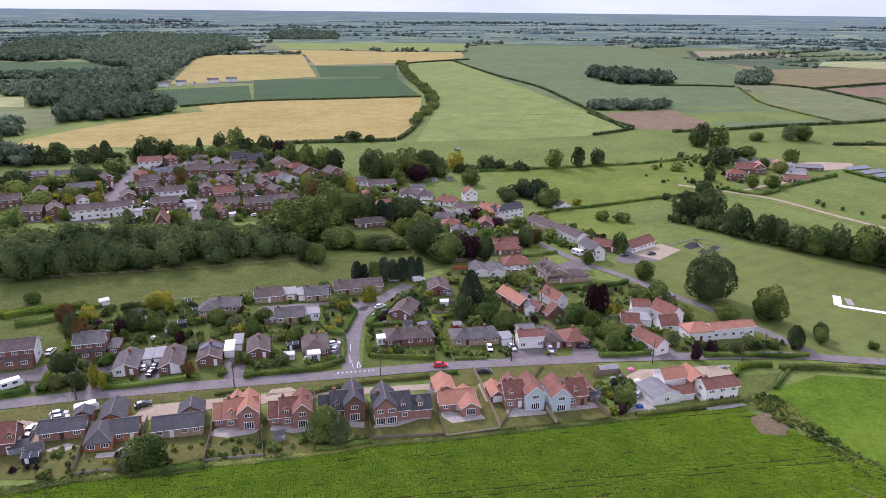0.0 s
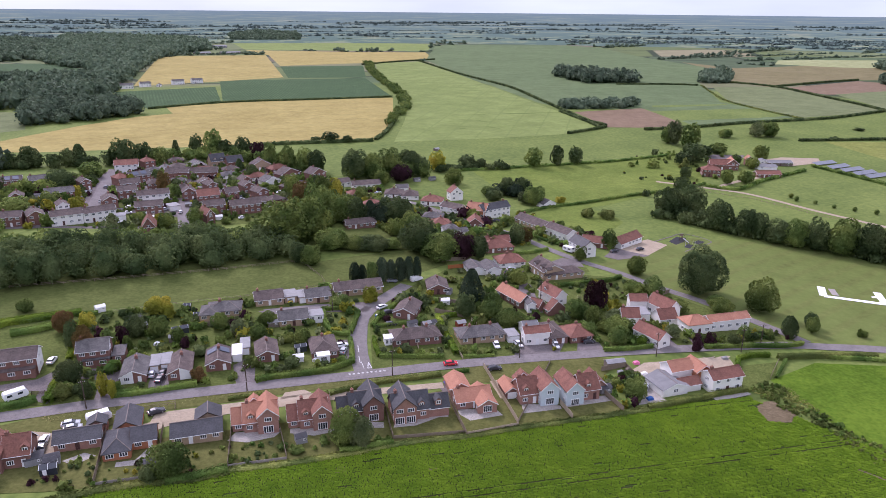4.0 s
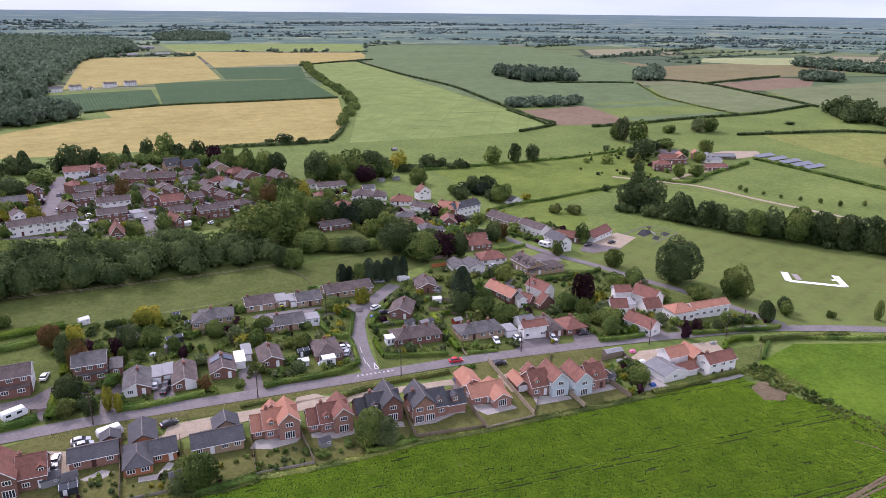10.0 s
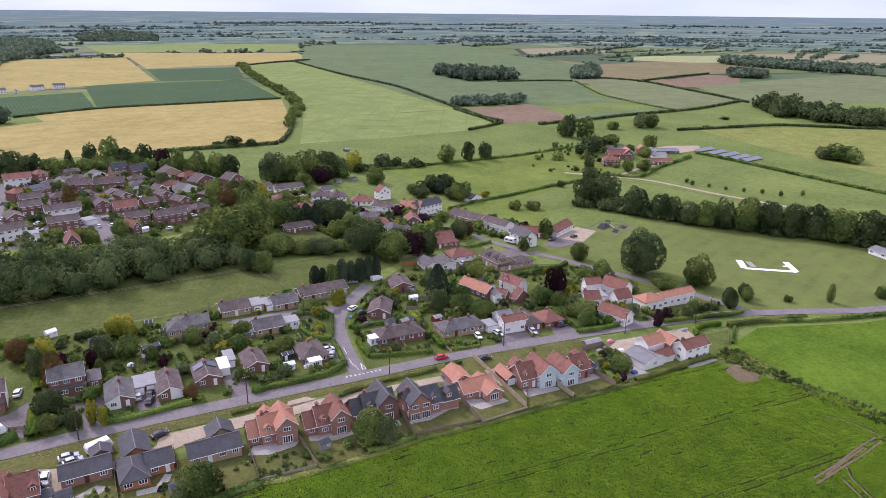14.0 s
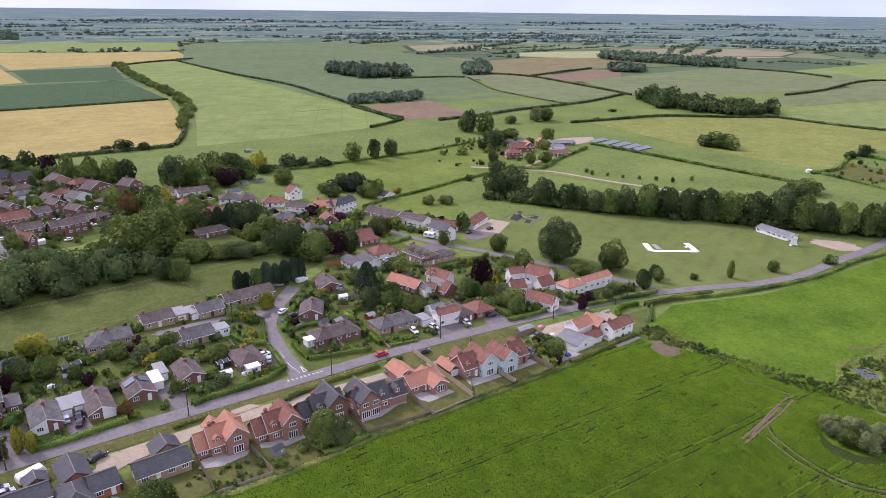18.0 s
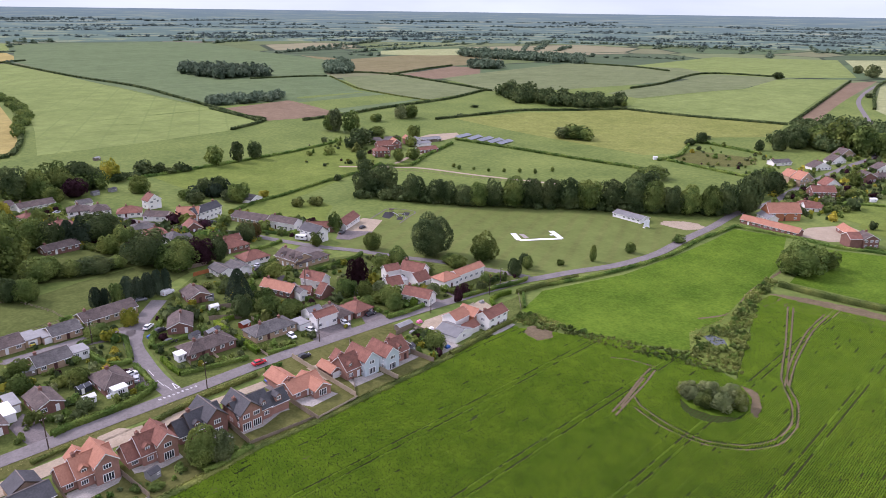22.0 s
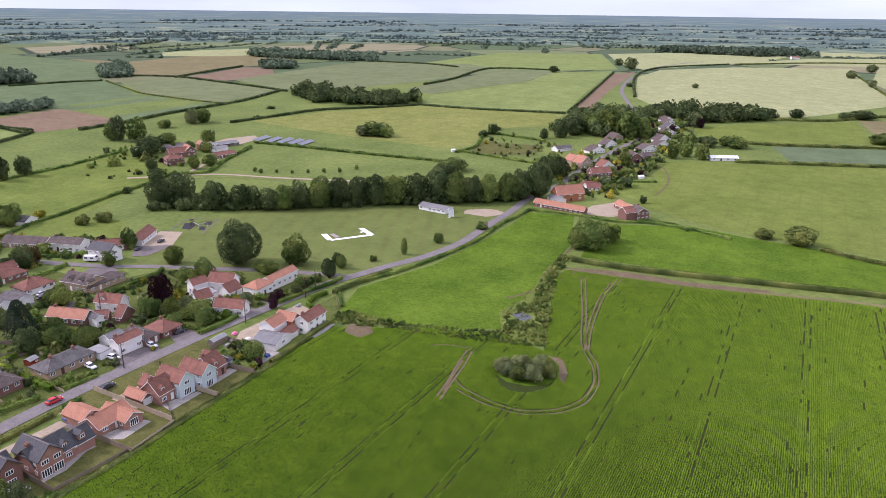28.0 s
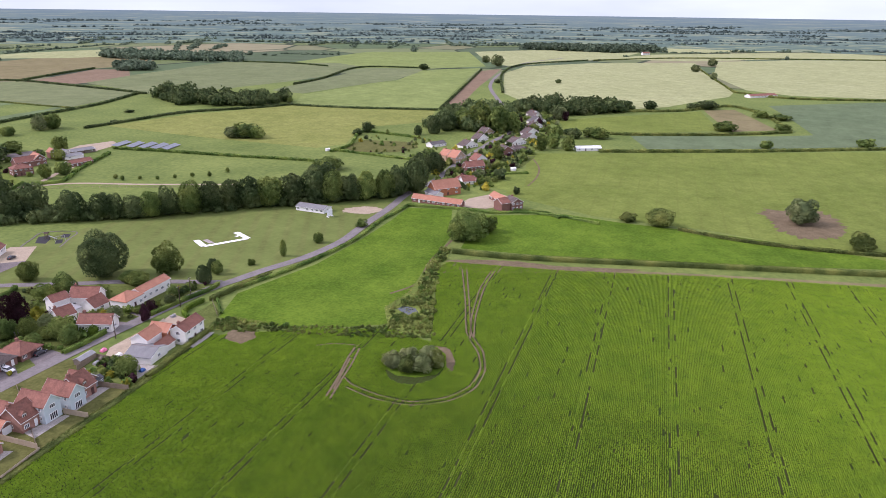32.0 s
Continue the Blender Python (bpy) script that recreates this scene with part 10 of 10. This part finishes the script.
shed(1.5, 223.2, 13, 3, 2.4, "grey")
shed(76.8, 158.9, 5, 3.4, 2.6, "grey")
shed(48.3, 228.0, -6, 3, 2.4, "white")
shed(51.5, 237.9, -30, 4, 3, "grey")
shed(87.1, 267.0, -5, 3, 2.4, "wood")
shed(-41.1, 236.8, -6, 2.4, 2, "glass")
shed(-69.2, 240.0, 27, 3, 2.4, "white")
shed(95.9, 205.8, -6, 6, 3, "wood")
shed(87.3, 172.6, 0, 6, 2.6, "wood")
shed(-8.8, 150.6, 13, 2.6, 2.2, "grey")
shed(-37.4, 228.6, -6, 2.2, 2, "glass")
shed(439.8, 265.1, -41, 3, 2.4, "white")
shed(421.0, 110.9, -41, 4, 3, "white")
shed(509.3, 83.9, -43, 4, 3, "white")
shed(-118.5, 372.4, 14, 3.2, 2.4, "grey")
shed(-104.2, 405.0, 20, 3.2, 2.4, "wood")
shed(-82.5, 364.8, 12, 3.2, 2.4, "grey")
shed(-66.0, 350.5, 8, 3.2, 2.4, "white")
shed(-68.4, 389.0, 10, 3.2, 2.4, "grey")
shed(-50.8, 373.4, 9, 3.2, 2.4, "wood")
shed(-36.4, 366.2, 12, 3.2, 2.4, "grey")
shed(-34.8, 347.9, 15, 3.2, 2.4, "white")
shed(-12.4, 402.2, 28, 3.2, 2.4, "grey")
shed(-46.8, 409.6, 18, 3.2, 2.4, "wood")
shed(-62.4, 431.5, 5, 3.2, 2.4, "grey")
shed(-29.6, 441.8, 12, 3.2, 2.4, "white")
shed(-127.8, 400.9, 16, 3.2, 2.4, "grey")
shed(-142.2, 377.8, 12, 3.2, 2.4, "wood")
shed(118.6, 515.2, 21, 4, 3, "wood")
shed(81.7, 421.3, 13, 4, 3, "grey")
shed(92.4, 424.0, 19, 4, 3, "grey")
clutter(-1.6, 191.5, -7, "white")
clutter(28.2, 207.2, -6, "blue")
clutter(33.2, 209.3, -6, "grey")
clutter(22.2, 220.6, -6, "blue")
clutter(95.0, 172.8, -7, "pink")
clutter(87.1, 168.2, -7, "grey")
clutter(90.3, 169.3, 3, "wood")
clutter(93.8, 166.0, -7, "white")
clutter(125.3, 170.6, -7, "grey")
clutter(-26.3, 203.4, -6, "white")
clutter(-48.0, 210.6, -6, "white")
clutter(-40.6, 194.7, -7, "grey")
clutter(-70.5, 158.8, -8, "wood")
clutter(87.7, 152.5, 4, "blue")
clutter(41.0, 210.3, -6, "grey")
fence([(-25.0, 163.5), (-25.6, 143.6)])
fence([(-25.6, 143.6), (-12.5, 144.0)], h=0.8, material=PLAIN_SHEET, label="low, brick, garden, wall, at, the, field, edge")
fence([(-12.5, 144.0), (-13.5, 156.7)])
fence([(0.3, 170.1), (-1.9, 156.5)])
fence([(14.0, 165.4), (13.3, 147.4)])
fence([(13.3, 147.4), (31.9, 146.3)], h=1.0)
fence([(31.8, 164.6), (31.6, 144.8)])
fence([(31.7, 145.3), (46.1, 146.9)], h=1.1, material=NEWWOOD)
fence([(47.1, 178.9), (46.4, 147.9)], material=NEWWOOD)
fence([(61.3, 154.9), (61.6, 147.4)], material=NEWWOOD)
fence([(75.6, 162.1), (77.0, 148.1)])
fence([(-54.3, 164.7), (-53.4, 143.0)])
fence([(-53.3, 142.6), (-43.3, 143.0)], h=0.8, material=PLAIN_SHEET, label="low, brick, garden, wall, at, the, field, edge")
fence([(-41.3, 163.0), (-41.2, 155.5)])
fence([(-56.7, 165.8), (-54.8, 166.1)])
fence([(-47.2, 172.7), (-39.5, 173.7)], h=1.1, rails=True, label="dark, timber, post, and, rail, fence, by, the, drive")
fence([(-39.5, 173.7), (-39.3, 170.6)], h=1.1, rails=True, label="dark, timber, post, and, rail, fence, by, the, drive")
fence([(-65.1, 238.1), (-42.6, 242.0), (-21.4, 245.3)], h=1.0, gap=2.5, rails=True, label="timber, post, and, rail, fence, along, the, paddock")
fence([(-21.4, 245.3), (7.6, 251.2)], h=1.0, gap=2.5, rails=True, label="timber, post, and, rail, fence, along, the, paddock")
fence([(-110.7, 265.7), (-72.9, 269.5), (-36.1, 274.1), (0.8, 280.8)], h=1.0, gap=3.5, rails=True, label="timber, post, and, rail, fence, along, the, wood")
fence([(0.7, 279.4), (6.9, 260.3), (7.6, 252.9)], h=1.0, gap=3, rails=True, label="pale, post, and, rail, fence, across, the, paddock")
fence([(-41.5, 220.4), (-27.5, 223.4)])
fence([(-27.3, 221.1), (-24.3, 210.0)])
fence([(45.5, 230.9), (56.8, 224.5)])
fence([(42.6, 220.9), (51.5, 215.2)])
fence([(57.4, 272.9), (69.9, 273.3)])
fence([(59.1, 263.7), (67.7, 264.4)], material=PAINT_ORANGE, label="orange, stained, timber, fence")
fence([(70.1, 215.7), (71.3, 206.1)])
fence([(90.6, 171.9), (90.5, 158.6)], h=1.4, label="stone, and, timber, yard, fence")
fence([(81.7, 170.2), (90.3, 171.2)])
fence([(122.5, 218.0), (139.0, 224.6)])
fence([(23.3, 202.7), (22.6, 194.7)], h=1.2)
fence([(30.7, 196.9), (30.0, 189.3)], h=1.2, material=NEWWOOD)
fence([(42.4, 191.7), (42.4, 184.9)], h=1.0, material=NEWWOOD)
fence([(53.3, 211.7), (54.6, 203.5)], h=1.4, material=NEWWOOD)
fence([(68.4, 178.2), (46.5, 148.2)], h=1.0)
fence([(249.5, 388.0), (277.5, 356.1), (290.5, 316.3), (309.7, 264.0)], h=1.0, gap=4, rails=True, label="post, and, rail, fence, along, the, farm, track")
fence([(131.2, 156.7), (142.2, 166.4)], h=1.0, rails=True, label="weathered, post, and, rail, fence, by, the, meadow")
gate(-74.4, 185.1, -9)
sight_screen(270.4, 181.0, -16)
panel_array(399.0, 428.4, 9)
panel_array(401.2, 416.8, 13)
panel_array(403.7, 406.6, 10)
panel_array(404.8, 396.4, 10)
panel_array(406.6, 387.1, 9)
slide(184.6, 286.2, -68)
swings(184.5, 278.8, -28)
car(-67.2, 373.0, 27, "white")
car(-61.4, 367.7, 48, "silver")
car(-61.5, 384.7, 63, "grey")
car(-47.6, 361.1, 25, "white")
car(-48.1, 384.8, 49, "black")
car(-38.0, 392.7, 61, "white")
car(-31.9, 382.5, 26, "silver")
car(-25.7, 390.4, 47, "grey")
car(-18.3, 367.8, 56, "white")
car(-8.1, 390.5, 26, "black")
car(-3.4, 398.8, 45, "white")
car(-83.5, 394.1, 67, "silver")
car(-75.1, 405.7, 30, "grey")
car(-32.3, 361.1, 45, "white")
car(3.3, 411.8, 57, "black")
car(9.1, 389.9, 25, "white")
car(-94.2, 386.4, 54, "silver")
car(-92.8, 370.6, 66, "grey")

FIELD = [(-82.6, 137.5), (-66.3, 138.7), (-52.5, 140.5), (-25.6, 141.9), (-11.9, 142.1), (10.6, 144.4), (48.0, 145.6), (78.0, 146.8), (108.5, 150.2), (117.4, 150.3), (117.3, 146.6), (131.5, 122.7), (141.4, 95.8), (136.1, 79.4), (205.0, 99.1), (220.1, 99.4), (226.6, 47.5), (241.0, -11.2), (252.8, -89.2), (255.8, -148.9), (101.7, -80.3), (60.0, -150.0), (-160.0, -150.0), (-160.0, 60.0)]
# ---- garden planting and grass ----
garden([(-71.0, 184.6), (-71.0, 228.2), (-65.7, 236.7), (-38.4, 239.0), (-13.3, 244.6), (11.7, 249.0), (18.6, 230.9), (11.6, 204.0), (7.9, 188.9), (-11.7, 184.3), (-48.2, 183.6), (-67.7, 181.7)], 270, 11, 0.9, 2.8)
garden([(16.7, 191.6), (20.6, 220.8), (36.9, 242.7), (58.1, 259.2), (92.2, 259.7), (100.8, 242.8), (125.7, 238.7), (137.8, 224.7), (127.5, 191.1), (119.6, 181.2), (78.5, 185.2), (38.4, 185.3)], 330, 12, 0.9, 2.8)
garden([(120.8, 181.4), (126.6, 186.1), (147.9, 186.2), (158.2, 182.5), (156.1, 177.0)], 50, 13, 1.0, 2.2)
garden([(-67.9, 143.1), (-64.2, 153.0), (-52.3, 153.6), (-40.8, 152.0), (-26.8, 152.4), (-10.8, 150.2), (11.0, 149.6), (12.2, 147.0), (-10.7, 145.5), (-33.0, 142.1), (-56.1, 141.4)], 90, 14, 0.5, 1.4)
garden([(78.7, 163.3), (89.9, 170.2), (92.0, 161.6), (82.5, 149.3), (78.2, 149.0)], 50, 15, 1.0, 2.4)
garden([(-153.4, 346.8), (-137.9, 343.2), (-106.0, 341.2), (-72.3, 333.9), (-31.7, 336.5), (2.5, 360.8), (25.2, 410.4), (10.1, 457.7), (-23.4, 486.4), (-86.2, 489.2), (-105.7, 470.8), (-135.6, 439.8), (-187.4, 433.8)], 850, 16, 1.2, 3.8)
garden([(21.0, 396.8), (54.9, 402.6), (70.5, 376.0), (94.2, 340.5), (125.1, 339.0), (141.9, 303.3), (141.8, 277.8), (119.6, 264.4), (107.3, 288.3), (80.7, 290.1), (54.8, 291.9), (29.6, 348.7)], 420, 17, 1.2, 3.6)
garden([(353.1, 158.8), (447.6, 163.9), (573.9, 173.6), (660.8, 165.3), (676.1, 120.4), (597.9, 103.2), (468.2, 106.3), (353.6, 114.0), (353.4, 136.1)], 460, 18, 1.5, 4.6)
garden([(451.2, 250.7), (511.9, 267.1), (544.9, 214.2), (465.2, 178.5), (419.4, 181.7)], 60, 19, 1.0, 2.6)
garden([(229.9, 428.8), (280.9, 492.2), (330.4, 486.1), (361.5, 433.6), (307.6, 392.1), (244.8, 396.0)], 60, 20, 1.2, 4.0)
FOOT.append((159.6, 95.8, 4.5))
garden([(143.7, 96.6), (142.9, 82.0), (179.9, 91.9), (214.5, 100.3), (241.0, 103.0), (239.2, 108.0), (200.9, 103.6), (177.6, 98.1), (159.9, 102.9)], 360, 71, 0.5, 1.5, wild=True)
garden([(119.4, 148.7), (124.9, 133.8), (129.1, 108.9), (139.2, 78.8), (144.4, 80.9), (143.7, 96.6), (133.7, 123.8), (129.6, 152.2)], 420, 72, 0.3, 1.0, wild=True)
garden([(118.1, 151.4), (125.7, 145.6), (131.4, 149.7), (127.6, 154.6)], 70, 73, 0.4, 1.1, wild=True)
tufts("grass_tufts", [(118.1, 151.4), (125.7, 145.6), (125.8, 128.9), (127.0, 108.8), (135.7, 118.1), (132.4, 137.1), (132.9, 151.7), (124.8, 155.9)], 3000, 0.3, LEAF_TUFT, "rank green grass tufts", 3)
tufts("grass_tufts", [(136.6, 93.9), (139.7, 80.0), (192.9, 94.8), (241.0, 103.0), (233.0, 108.8), (193.3, 103.5), (159.1, 104.9)], 2500, 0.35, LEAF_TUFT, "rank green grass tufts", 4)
tufts("grass_tufts", [(-69.8, 170.7), (-44.6, 172.4), (-8.5, 176.1), (35.2, 177.9), (35.7, 180.3), (-8.5, 178.7), (-45.1, 174.7), (-71.0, 174.7)], 2500, 0.2, LEAF_STRAW, "dry verge grass tufts", 5)

THICKET = (117.4, 78.1)
TRACKS = [((92.1, 95.4), (103.5, 97.2), 0.4), ((103.5, 97.2), (113.8, 99.4), 0.4), ((113.8, 99.4), (124.1, 101.0), 0.4), ((91.3, 93.8), (103.3, 95.7), 0.4), ((103.3, 95.7), (112.6, 97.0), 0.4), ((112.6, 97.0), (123.8, 99.3), 0.4), ((121.0, 113.1), (124.1, 108.6), 0.4), ((124.1, 108.6), (125.0, 104.6), 0.4), ((125.0, 104.6), (125.7, 100.2), 0.4), ((96.3, 95.2), (106.6, 97.2), 0.4), ((106.6, 97.2), (116.4, 99.1), 0.4), ((211.9, 89.8), (178.1, 79.2), 0.4), ((178.1, 79.2), (147.3, 70.2), 0.4), ((147.3, 70.2), (133.5, 62.7), 0.4), ((133.5, 62.7), (122.3, 59.1), 0.4), ((122.3, 59.1), (110.8, 59.5), 0.4), ((110.8, 59.5), (102.7, 63.8), 0.4), ((102.7, 63.8), (97.1, 71.9), 0.4), ((97.1, 71.9), (97.5, 82.0), 0.4), ((97.5, 82.0), (101.0, 92.1), 0.4), ((101.0, 92.1), (104.2, 95.4), 0.4), ((212.6, 88.0), (178.6, 77.8), 0.4), ((178.6, 77.8), (147.8, 68.7), 0.4), ((147.8, 68.7), (135.3, 61.6), 0.4), ((135.3, 61.6), (121.6, 57.5), 0.4), ((121.6, 57.5), (109.6, 57.9), 0.4), ((109.6, 57.9), (101.1, 62.6), 0.4), ((101.1, 62.6), (95.4, 71.3), 0.4), ((95.4, 71.3), (95.3, 82.8), 0.4), ((95.3, 82.8), (98.7, 92.5), 0.4), ((215.0, 77.5), (192.5, 76.8), 0.4), ((192.5, 76.8), (162.5, 72.4), 0.4), ((162.5, 72.4), (143.2, 67.9), 0.4), ((215.5, 76.1), (193.1, 75.3), 0.4), ((193.1, 75.3), (163.0, 71.1), 0.4), ((163.0, 71.1), (144.5, 67.0), 0.4)]
BARE = [[(134.0, 77.6), (133.3, 72.0), (125.3, 67.8), (117.6, 66.6), (120.6, 69.3), (128.8, 72.1)], [(115.4, 143.8), (122.2, 145.1), (123.6, 137.3), (119.0, 134.1), (113.5, 136.3)], [(211.5, 99.4), (223.7, 99.2), (231.9, 73.6), (233.0, 48.3), (240.0, 17.0), (255.4, -83.3), (274.9, -88.1), (255.9, 0.2), (241.0, 103.0)], [(117.5, 148.5), (132.4, 123.1), (142.3, 96.1), (142.3, 81.0), (205.1, 98.9), (240.1, 105.5), (155.9, 121.6), (130.8, 157.6)]]
# ---- crop rows in the near field, one leafy ridge after another ----
def crop_rows():
    """Leafy plants along rows that run east, each a small bent leaf heap; tramlines and bare soil stay open."""
    r = np.random.default_rng(5)
    vs, k = [], 0
    for j in range(502):
        y = 148.5 - 0.5 * j
        tram = j % 48 in (0, 4)  # the two wheel rows of a tramline
        x = np.concatenate([np.arange(-84.0, 110.0, 0.38), np.arange(110.0, 258.0, 0.6)])
        off = np.hypot(x + 30, y - 8)
        x = x[(off > 96) & (y > -75 - (x - 100) * 0.1)]
        n = len(x)
        if not n:
            continue
        x += r.normal(0, 0.09, n)
        keep = np.ones(n, bool)
        for g in np.nonzero(r.random(n) < (0.06 if tram else 0.0016))[0]:
            keep[g:g + r.integers(3, 22 if tram else 9)] = False
        yy = y + r.normal(0, 0.022, n)
        keep &= np.array([inside(FIELD, float(u), float(v)) for u, v in zip(x, yy)])
        keep &= ~(((x - THICKET[0]) / 11.5) ** 2 + ((yy - THICKET[1]) / 8.5) ** 2 < 1)
        for p, q, hw in TRACKS:
            d = np.array(q) - np.array(p)
            t = np.clip(((x - p[0]) * d[0] + (yy - p[1]) * d[1]) / (d @ d), 0, 1)
            keep &= (x - p[0] - t * d[0]) ** 2 + (yy - p[1] - t * d[1]) ** 2 > hw * hw
        for poly in BARE:
            keep &= ~np.array([inside(poly, float(u), float(v)) for u, v in zip(x, yy)])
        x, yy = x[keep], yy[keep]
        n = len(x)
        z = np.array([ground_z(a, y) for a in x]) + 0.05
        h = np.clip(r.normal(0.14 if tram else 0.34, 0.07, n), 0.05, 0.5) * (0.75 if j % 6 == 0 else 1.0)
        w = np.clip(r.normal(0.15, 0.02, n), 0.1, 0.2) + 0.075 * np.clip((x - 50) / 110, 0, 1)
        half = np.where(x < 110, 0.21, 0.34) * r.uniform(0.75, 1.15, n)
        tip, lean, turn = r.normal(0, 0.05, n), r.normal(0, 0.035, n), r.normal(0, 0.04, n)
        rim = [np.stack([x + e * half, yy + s * w + e * turn, z + (h + e * tip if s == 0 else 0.02) + 0 * x], 1) for s in (-1, 0, 1) for e in (-1, 1)]
        for q in rim[2:4]:
            q[:, 1] += lean
        vs.append(np.stack(rim, 1).reshape(-1, 3))
        k += n
    i = 6 * np.arange(k)[:, None]
    fs = np.concatenate([i + np.array([[0, 1, 3, 2]]), i + np.array([[2, 3, 5, 4]])], 1).reshape(-1, 4)
    me = quad_mesh("root_crop", np.concatenate(vs), fs, LEAF_CROP)
    return tagged(new("root_crop", me), "rows of leafy green root crop plants", "crop", kind="stuff")


crop_rows()
